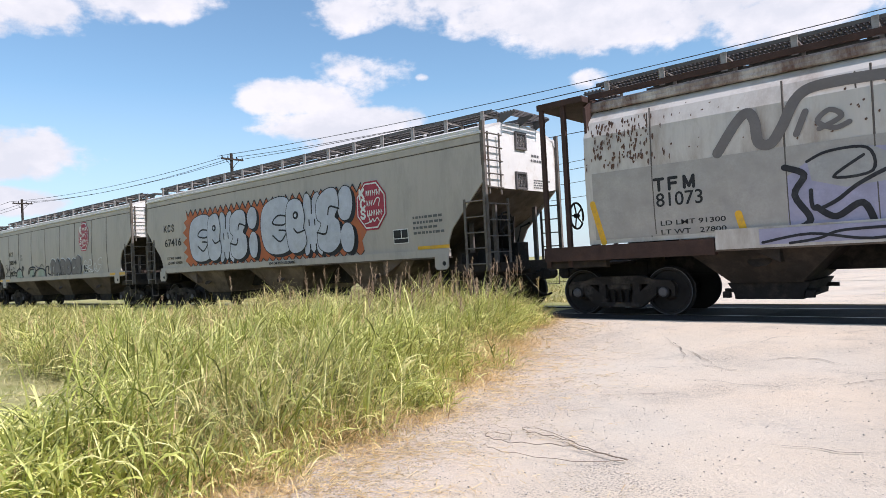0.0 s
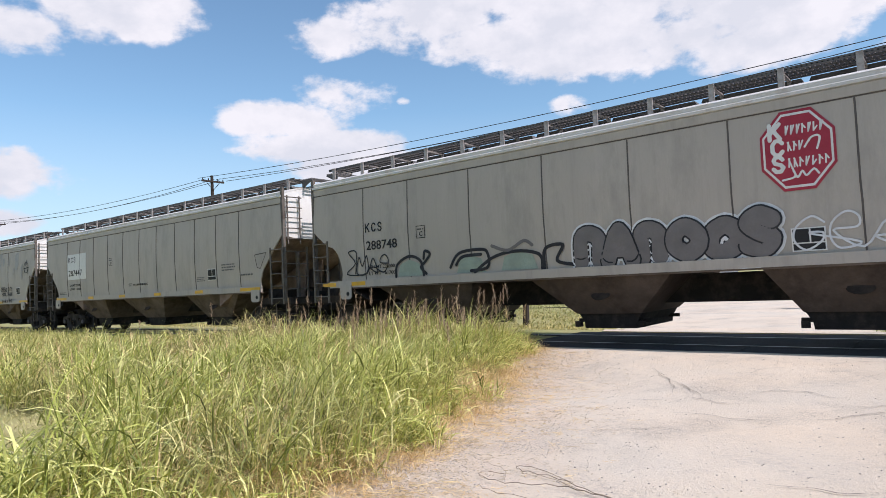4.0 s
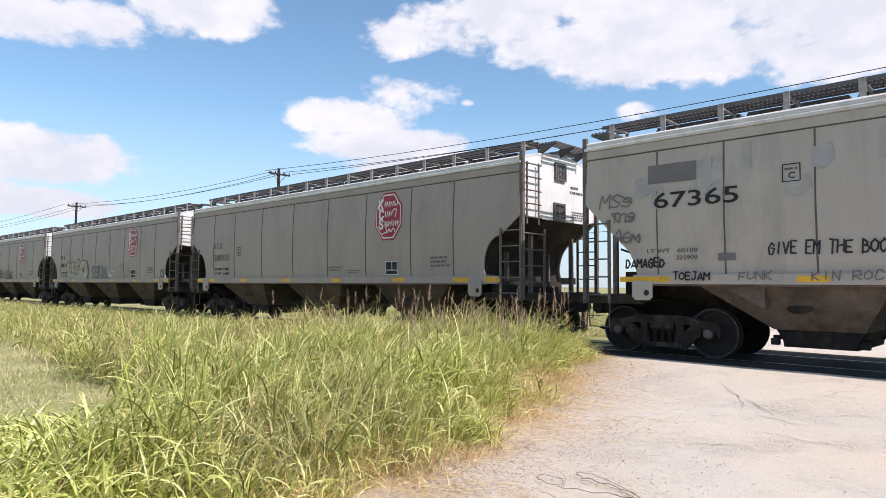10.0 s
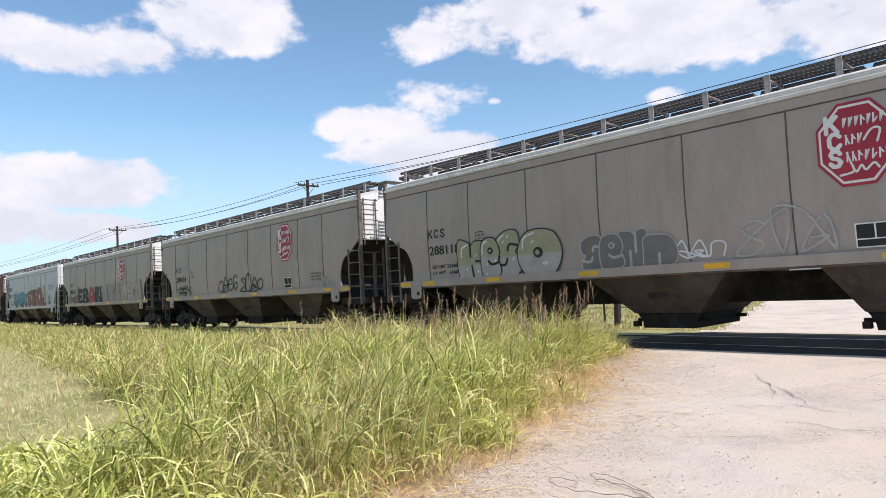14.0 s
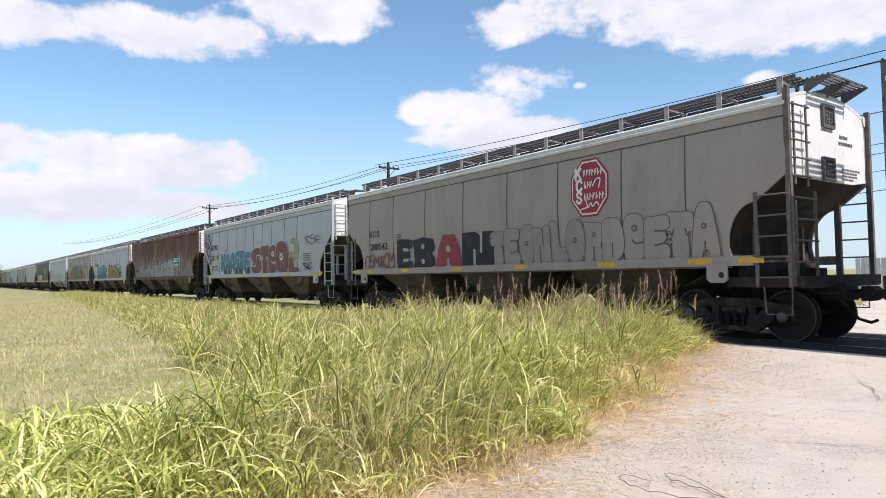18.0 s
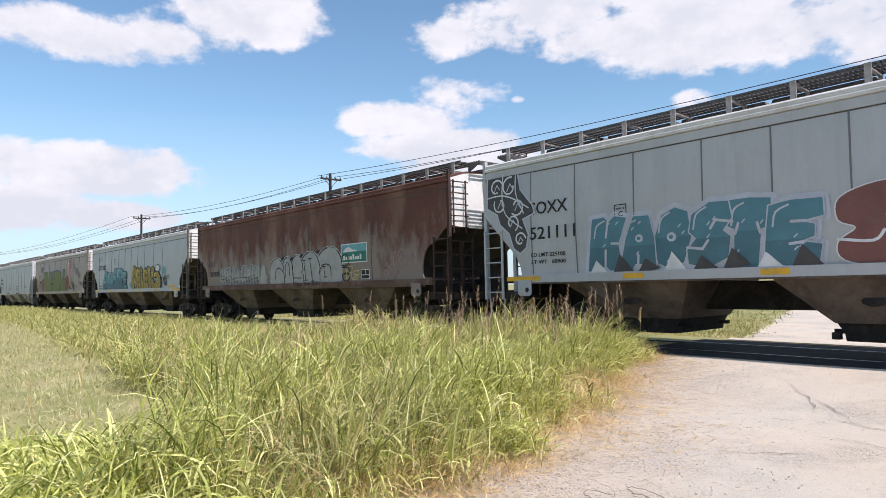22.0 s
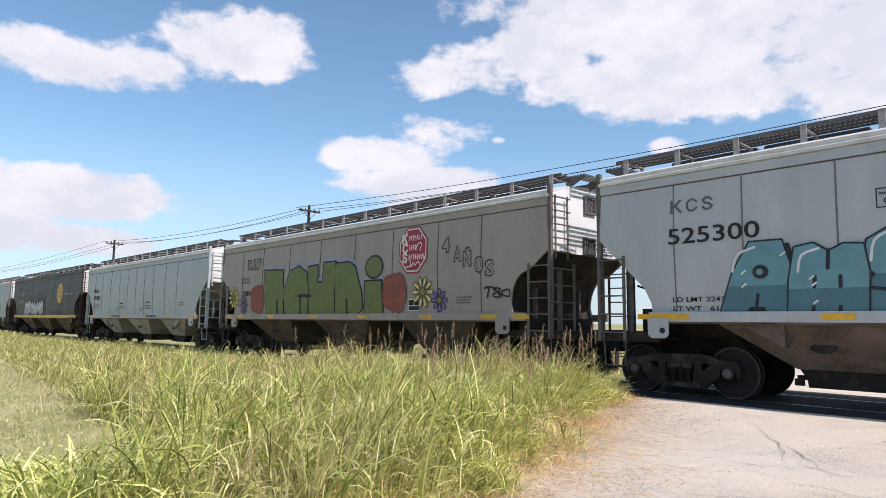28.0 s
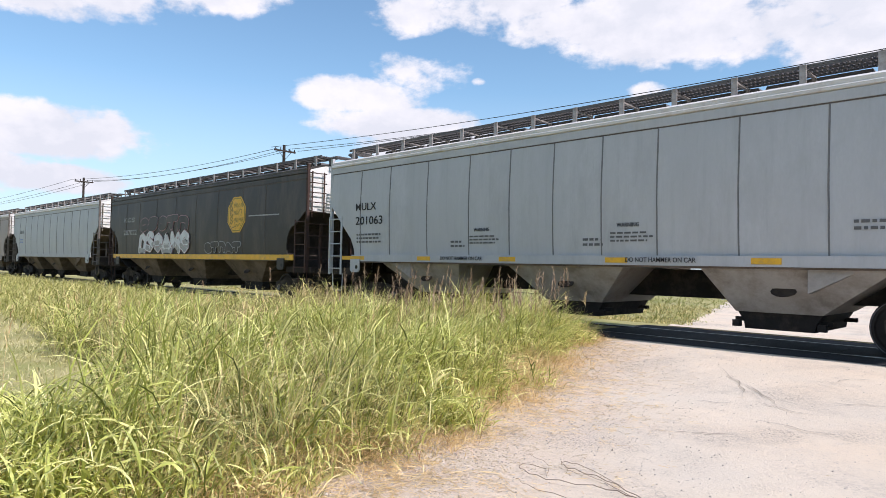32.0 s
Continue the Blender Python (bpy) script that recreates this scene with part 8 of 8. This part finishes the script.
TWIGS = ((((-2.05, 4.26), (-2.34, 4.31), (-2.63, 4.34), (-3.04, 4.2), (-3.32, 4.25), (-3.36, 4.37), (-3.17, 4.38)), 0.010),
         (((-2.05, 4.27), (-2.33, 4.33), (-2.73, 4.5), (-3.09, 4.54), (-3.2, 4.63), (-3.01, 4.65), (-2.58, 4.46)), 0.009),
         (((-2.07, 4.24), (-2.36, 4.04), (-2.95, 3.97), (-3.2, 4.05)), 0.007),
         (((-2.44, 4.33), (-2.81, 4.48), (-3.06, 4.46)), 0.005),
         (((-3.07, 4.24), (-3.24, 4.49), (-3.53, 4.59)), 0.005))
fallen_twig()


# ---- grass ----
def blades(name, base, azim, tilt, length, width, droop, material, label, category, seg=4):
    """Many grass leaves in one mesh: each a tapering strip that arches over."""
    n = len(length)
    t = np.linspace(0, 1, seg + 1)
    el = tilt[:, None] - droop[:, None] * t[None, :]
    ds = length[:, None] / seg
    h = np.concatenate([np.zeros((n, 1)), np.cumsum(np.cos(el[:, :-1]) * ds, 1)], 1)
    v = np.concatenate([np.zeros((n, 1)), np.cumsum(np.sin(el[:, :-1]) * ds, 1)], 1)
    cx, cy = np.cos(azim)[:, None], np.sin(azim)[:, None]
    px, py, pz = base[:, 0:1] + h * cx, base[:, 1:2] + h * cy, base[:, 2:3] + v
    w = width[:, None] * np.array([0.55, 1.0, 0.85, 0.5, 0.05])[None, :seg + 1] / 2
    twist = np.random.default_rng(n).uniform(-0.7, 0.7, (n, 1))
    sx, sy, sz = -cy * np.cos(twist) * w, cx * np.cos(twist) * w, np.sin(twist) * w
    a = np.stack([px + sx, py + sy, pz + sz], 2)
    b = np.stack([px - sx, py - sy, pz - sz], 2)
    vs = np.stack([a, b], 2).reshape(-1, 3)
    k = 2 * (seg + 1)
    i0 = (np.arange(n) * k)[:, None] + (np.arange(seg) * 2)[None, :]
    f = np.stack([i0, i0 + 1, i0 + 3, i0 + 2], 2).reshape(-1, 4)
    me = bpy.data.meshes.new(name)
    me.vertices.add(len(vs))
    me.vertices.foreach_set("co", vs.astype(np.float32).ravel())
    me.loops.add(f.size)
    me.loops.foreach_set("vertex_index", f.astype(np.int32).ravel())
    me.polygons.add(len(f))
    me.polygons.foreach_set("loop_start", np.arange(0, f.size, 4, dtype=np.int32))
    me.update(calc_edges=True)
    me.materials.append(M[material])
    ob = new(name, me)
    return tagged(ob, label, category, kind="stuff")


M["litter"] = leaf_mat("broken leaf litter", (0.24, 0.18, 0.10), (0.45, 0.36, 0.21), (0.66, 0.54, 0.35))
GR = np.random.default_rng(77)


def gz(x, y):
    return np.array([ground_z(a, b) for a, b in zip(x, y)])


def tufts(x, y, per, hmin, hmax, lean=(0.15, 0.0), wid=(0.006, 0.016), spread=0.1, leafy=0.75, droop=(0.4, 1.7), grow=1.0, wind=0.25):
    """Leaves springing from plants at x, y, from the ground and from up the stems."""
    n = len(x)
    z = gz(x, y)
    H = GR.uniform(hmin, hmax, n) * grow
    idx = np.repeat(np.arange(n), per)
    m = len(idx)
    up = GR.beta(1.1, 1.2, m) * leafy
    hh = H[idx]
    bx = x[idx] + GR.normal(0, spread, m) + lean[0] * up * hh
    by = y[idx] + GR.normal(0, spread, m) + lean[1] * up * hh
    base = np.stack([bx, by, z[idx] + up * hh * 0.85], 1)
    az = np.where(GR.uniform(0, 1, m) < wind, GR.normal(0.2, 0.8, m), GR.uniform(0, 6.283, m))
    tilt = GR.uniform(0.45, 1.45, m)
    length = hh * (GR.uniform(0.45, 0.85, m)) * (1.1 - 0.4 * up)
    return base, az, tilt, length, GR.uniform(wid[0], wid[1], m), GR.uniform(droop[0], droop[1], m)


def field(n, x0, x1, y0, y1, keep):
    x, y = GR.uniform(x0, x1, n), GR.uniform(y0, y1, n)
    k = keep(x, y)
    return x[k], y[k]


def clumpy(x, y, s=0.9, cut=-0.25):
    return np.array([noise.noise(Vector((a * s, b * s, 0.3))) for a, b in zip(x, y)]) > cut


def bend_np(x):
    return np.where(x > 0, 0, np.where(x > -50, -0.0004 * x * x, -1.0 + 0.04 * (x + 50)))


def tall(x, y):
    top = TRACK_Y + bend_np(x) - np.interp(x, [-60, -40, -12, -7], [2.6, 3.2, 2.9, 1.5])
    return (x < edge_left(y) - 0.18 - 0.14 * np.sin(y * 2.3) - 0.16 * np.sin(y * 5.9 + 1)) & (y < top) & (y > np.interp(x, [-60, -30, -16, -10.7, -8.6, -7.4, -6.3, -5.2], [6.4, 5.2, 3.9, 3.5, 3.2, 2.6, 1.9, 1.4]) + 0.25 * np.sin(x * 1.7))


def stature(x, y):
    """Grass stands lower towards the road and towards its end at the rails."""
    return np.clip(0.42 + (edge_left(y) - x) * 0.62, 0.42, 1.0) * (1.0 + 0.45 * tone(x, y, 21, 1.1)) * np.clip(1.0 - 0.05 * (y - 7.8) * np.clip((x + 11) / 3, 0, 1), 0.6, 1.0)


def tone(x, y, seed, s=0.45):
    return np.array([noise.noise(Vector((a * s, b * s, seed))) for a, b in zip(x, y)])


# close to the road each plant has many thin leaves; farther off fewer and wider ones
gx, gy = field(10500, -15, -3.6, -2, 11.5, lambda x, y: tall(x, y) & clumpy(x, y, 0.8, -0.42))
hs = tone(gx, gy, 7)
tan = hs + 0.20 * (gy - 7.6) - 0.28 * np.clip(gx + 9.8, 0, 4) > 0.1
fresh = ~tan & (tone(gx, gy, 12, 0.7) > -0.12)
dull = ~tan & ~fresh
blades("tall_grass", *tufts(gx[fresh], gy[fresh], 15, 0.45, 1.05, lean=(0.34, -0.08), wid=(0.007, 0.021), droop=(0.4, 2.2), wind=0.5, grow=stature(gx[fresh], gy[fresh])), "grassA", "tall green grass with arching leaves beside the road", "grass")
blades("grey_green_grass", *tufts(gx[dull], gy[dull], 15, 0.42, 0.9, lean=(0.34, -0.04), wid=(0.005, 0.016), droop=(0.5, 2.4), wind=0.45, grow=stature(gx[dull], gy[dull])), "grassD", "duller green fine-leaved grass in the tall stand", "grass")
blades("olive_grass", *tufts(gx[tan], gy[tan], 16, 0.45, 0.98, lean=(0.34, 0.0), wid=(0.006, 0.018), droop=(0.5, 2.4), grow=stature(gx[tan], gy[tan])), "grassC", "olive and tan clumps of arching grass by the railway", "grass")
near = (gx > -10.5) & (gy > 3.0) & (GR.uniform(0, 1, len(gx)) < np.clip(0.55 + 2.2 * tone(gx, gy, 33, 0.9), 0.08, 0.9))
blades("windswept_grass", *tufts(gx[near], gy[near], 5, 0.75, 1.2, lean=(0.30, -0.06), wid=(0.007, 0.017), leafy=0.6, droop=(0.1, 1.1), grow=stature(gx[near], gy[near]), wind=0.85), "grassE", "long lime-green leaves swept over by the wind", "grass")
wide = GR.uniform(0, 1, len(gx)) < 0.11
blades("broad_leaves", *tufts(gx[wide], gy[wide], 7, 0.5, 0.95, lean=(0.25, -0.05), wid=(0.016, 0.03), droop=(0.4, 1.9), grow=stature(gx[wide], gy[wide])), "grassB", "broad bright leaves standing out of the grass", "grass")
gx, gy = field(5200, -15, -3.6, 1, 11.2, tall)
blades("dead_grass_stems", *tufts(gx, gy, 6, 0.5, 1.05, wid=(0.003, 0.006), leafy=0.5, droop=(-0.1, 0.6), grow=stature(gx, gy)), "straw", "dry straw stems standing in the green grass", "grass")
gx, gy = field(9500, -80, -15, 2, 11, tall)
blades("tall_grass_beyond", *tufts(gx, gy, 17, 0.32, 0.62, wid=(0.010, 0.026), spread=0.28, droop=(0.3, 1.8)), "grassB", "green grass along the railway", "grass")
gx, gy = field(3000, -7.0, -3.2, -1.8, 2.3, lambda x, y: (x < edge_left(y) - 0.3 + 0.3 * (y < 1)) & (y < 1.9 + 0.3 * np.sin(x * 3)))
blades("broad_grass", *tufts(gx, gy, 12, 0.32, 0.62, wid=(0.012, 0.030), droop=(0.6, 2.4)), "grassE", "broad-leaved bright grass near the road", "grass")


def verge(x, y):
    d = edge_left(y) - x
    return (d > -0.12 - 0.16 * np.sin(y * 3.1)) & (d < 1.0) & (y < 11.3)


gx, gy = field(9500, -8.8, -2.8, -1, 11.3, lambda x, y: verge(x, y) & clumpy(x, y, 1.6, -0.22))
out = np.clip((edge_left(gy) - gx + 0.4) * 1.2, 0.35, 1.25)
blades("dry_verge_grass", *tufts(gx, gy, 11, 0.22, 0.60, wid=(0.003, 0.009), spread=0.13, leafy=0.4, droop=(0.4, 2.3), grow=out), "straw", "dry straw-coloured grass at the road's edge", "grass")
gx, gy = field(1300, -8.5, -3.2, -1, 11.3, lambda x, y: verge(x, y) & clumpy(x, y, 1.1, 0.0))
blades("rusty_verge_grass", *tufts(gx, gy, 9, 0.10, 0.36, wid=(0.003, 0.007), spread=0.14, leafy=0.3, droop=(0.8, 2.6)), "rusty", "rust-brown dead grass at the road's edge", "grass")
gx, gy = field(24000, -7, -1.4, 0.5, 11, lambda x, y: (x > edge_left(y) - 0.2) & (x < edge_left(y) + np.abs(GR.normal(0, 0.75, len(x)))) & clumpy(x, y, 1.3, -0.25))
b = tufts(gx, gy, 3, 0.06, 0.22, wid=(0.003, 0.006), spread=0.05, leafy=0.05)
blades("straw_litter", b[0] + np.array([0, 0, 0.035]), b[1], b[2] * 0.05, b[3], b[4], b[5] * 0.03, "straw", "straw litter strewn on the road's edge", "straw", seg=1)


gx, gy = field(34000, -7.6, -0.6, 1.0, 11.0, lambda x, y: (x > edge_left(y)) & (x < edge_left(y) + 0.3 + np.abs(GR.normal(0, 0.8, len(x)))) & clumpy(x, y, 1.0, -0.05))
b = tufts(gx, gy, 4, 0.02, 0.06, wid=(0.003, 0.006), spread=0.06, leafy=0.05)
blades("leaf_litter", b[0] + np.array([0, 0, 0.034]), b[1], b[2] * 0.05, b[3], b[4], b[5] * 0.05, "litter", "grey-brown broken leaf litter on the road's edge", "litter", seg=1)


def mown(x, y):
    return (x < -6.5) & (y < np.interp(x, [-60, -30, -16, -8.8, -6], [7.0, 5.7, 4.3, 3.6, 1.4]))


gx, gy = field(15000, -60, -6.2, -8, 6, mown)
blades("short_grass", *tufts(gx, gy, 8, 0.08, 0.26, wid=(0.006, 0.016), spread=0.2, leafy=0.4), "short", "short pale dry grass in the field", "grass")
gx, gy = field(5400, 1.8, 7, 4.5, 10.0, lambda x, y: (x > np.interp(y, [4.5, 6.5, 8.6, 10.0], [2.0, 2.15, 2.25, 3.6]) + 0.15 * np.sin(y * 5)))
blades("roadside_grass", *tufts(gx, gy, 18, 0.28, 0.62, wid=(0.003, 0.008), spread=0.1, leafy=0.5, droop=(0.1, 1.2)), "roadside", "yellow-green bunch grass at the foot of the sign", "grass")
gx, gy = field(5000, -45, 35, 16.5, 40, lambda x, y: ~((x > -7.3 - 0.32 * (y - 14.5)) & (x < 3.2 - 0.12 * (y - 14))) & clumpy(x, y, 0.35, -0.1))
blades("field_grass", *tufts(gx, gy, 10, 0.15, 0.45, wid=(0.02, 0.05), spread=0.3), "bushes", "rough green grass beyond the rails", "grass")
gx, gy = field(7000, -34, 30, 15.8, 27, lambda x, y: ~((x > -7.3 - 0.32 * (y - 14.5)) & (x < 3.2 - 0.12 * (y - 14))))
blades("low_field_grass", *tufts(gx, gy, 9, 0.10, 0.32, wid=(0.012, 0.03), spread=0.2, leafy=0.4), "grassC", "low olive grass beyond the rails", "grass")
gx, gy = field(500, -1.6, 1.5, 15.6, 17.4, lambda x, y: (x > -1.8))
blades("weed_clump", *tufts(gx, gy, 12, 0.3, 0.7, wid=(0.012, 0.03), spread=0.15), "grassA", "green weeds beside the far road", "weeds")


def seed_heads(name, spots, hlo, hhi, label, plume=26, material="seed"):
    """Tall stems, each with a loose plume of spikelets."""
    rng = random.Random(len(spots))
    base, az, tilt, ln, wd, dr = [], [], [], [], [], []
    for x, y in spots:
        h, z = rng.uniform(hlo, hhi), ground_z(x, y)
        a, lean = rng.uniform(0, 6.28), rng.uniform(0.02, 0.22)
        base.append((x, y, z)), az.append(a), tilt.append(1.57 - lean * 0.3), ln.append(h), wd.append(0.006), dr.append(lean)
        for k in range(plume):
            f = 0.72 + 0.28 * k / plume
            q = h * f
            off = q * math.sin(lean * (0.3 + 0.5 * f))
            base.append((x + off * math.cos(a), y + off * math.sin(a), z + q * (1 - 0.25 * lean * lean)))
            az.append(rng.uniform(0, 6.28)), tilt.append(rng.uniform(0.7, 1.35)), ln.append((1.06 - f) * rng.uniform(0.25, 0.5) * 0.9 + 0.03), wd.append(rng.uniform(0.006, 0.013)), dr.append(rng.uniform(-0.2, 0.5))
    blades(name, np.array(base), np.array(az), np.array(tilt), np.array(ln), np.array(wd), np.array(dr), material, label, "grass")


rng = random.Random(3)
spots = []
while len(spots) < 85:
    x, y = -5.4 - min(abs(rng.gauss(0, 4.2)), 20), rng.uniform(7.2, 10.9)
    if x < edge_left(y) - 0.4 and y > 8.2 - 0.02 * x + rng.uniform(-1.8, 0.6):
        spots.append((x, y))
seed_heads("seed_heads", spots, 0.85, 1.4, "purple-brown seed heads over the tall grass")
spots = []
while len(spots) < 240:
    x, y = rng.uniform(-17, -6.6), rng.uniform(3, 10.8)
    if tall(np.array([x]), np.array([y]))[0]:
        spots.append((x, y))
seed_heads("low_seed_heads", spots, 0.5, 0.95, "thin tan seed heads among the grass leaves", 14, "straw")
seed_heads("tall_seed_stems", [(-7.8, 7.6), (-6.6, 8.3), (-6.45, 8.1), (-7.1, 8.9), (-6.7, 9.0), (-9.5, 8.0), (-6.5, 8.5), (-8.4, 8.2)], 1.1, 1.45, "tall seed stems standing over the grass")
seed_heads("near_seed_stems", [(-5.94, 0.82), (-6.0, 1.15), (-6.2, 1.45)], 0.95, 1.25, "lone seed stems standing by the short grass", 9, "straw")
seed_heads("roadside_seed_stems", [(3.6, 8.0), (3.9, 8.6), (4.2, 8.2), (3.3, 8.9), (4.6, 8.8), (3.5, 7.4), (4.0, 7.6)], 0.9, 1.3, "pale seed stems beside the sign")


# ---- trees at the far end of the line ----
M["tree_leaf"] = leaf_mat("far tree leaves", (0.07, 0.09, 0.03), (0.12, 0.15, 0.05), (0.18, 0.20, 0.08))


def tree(x, y, h, wide, seed):
    rng = np.random.default_rng(seed)
    ob = tagged(new("tree"), "leafy green tree far along the railway", "tree", "far trees")
    ob.matrix_basis = pose(x, y, ground_z(x, y))
    bm = bmesh.new()
    tube(bm, [(0, 0, -0.3), (0.1, 0.05, h * 0.3), (0.0, 0.1, h * 0.6)], 0.22, 8, 0.45)
    part("trunk", bm, "wood", ob)
    tips = []
    for k in range(7):
        a, r = rng.uniform(0, 6.28), rng.uniform(0.25, 0.42) * wide
        tip = (r * math.cos(a), r * math.sin(a), h * rng.uniform(0.5, 0.85))
        bm = bmesh.new()
        tube(bm, [(0, 0.05, h * rng.uniform(0.25, 0.5)), (tip[0] * 0.5, tip[1] * 0.5, tip[2] * 0.8), tip], 0.09, 6, 0.4)
        part("limb", bm, "wood", ob)
        tips.append(tip)
    tips += [(0, 0, h * 0.8), (0.1 * wide, 0, h * 0.62), (-0.2 * wide, 0.1, h * 0.5)]
    n = 260 * len(tips)
    c = np.repeat(np.array(tips), 260, 0) + rng.normal(0, 1, (n, 3)) * np.array([0.15 * wide, 0.15 * wide, 0.11 * h])
    u, v = rng.normal(0, 1, (n, 3)), rng.normal(0, 1, (n, 3))
    s = rng.uniform(0.10, 0.24, (n, 1)) * h / 7
    u, v = u / np.linalg.norm(u, axis=1, keepdims=True) * s, v / np.linalg.norm(v, axis=1, keepdims=True) * s
    vs = np.stack([c - u, c - v, c + u, c + v], 1).reshape(-1, 3)
    raw("crown", vs.tolist(), [(4 * i, 4 * i + 1, 4 * i + 2, 4 * i + 3) for i in range(n)], "tree_leaf", ob)


for i, (x, y, h, w) in enumerate(((-205, -4.0, 9.5, 8.0), (-215, 1.5, 6.5, 6.0), (-225, 5.5, 4.8, 5.0), (-210, -13, 8.0, 7.0), (-240, 9.5, 4.0, 5.0), (-235, 8.0, 3.2, 4.5), (-228, 2.5, 3.6, 5.0), (-232, -2, 4.2, 6.0), (-200, -22, 7.5, 8.0))):
    tree(x, y, h, w, 31 + i)


# ---- what moves ----
def motions():
    times = [k * 2.0 for k in range(17)]
    for car, mid in CARS:
        rows = []
        for t in times:
            x = rolled(t) + mid
            dy, slope = bend(x)
            rows.append((t, pose(x, TRACK_Y + dy, 0, 0, 0, math.degrees(math.atan(slope)))))
        walk(car, rows)
    # wheels turn as fast as the train rolls
    for w in WHEELS[:64]:
        x, y, z = w.location
        walk(w, [(k / 15, pose(x, y, z, 0, math.degrees(rolled(k / 15) / 0.457) % 360, 0)) for k in range(481)])


motions()
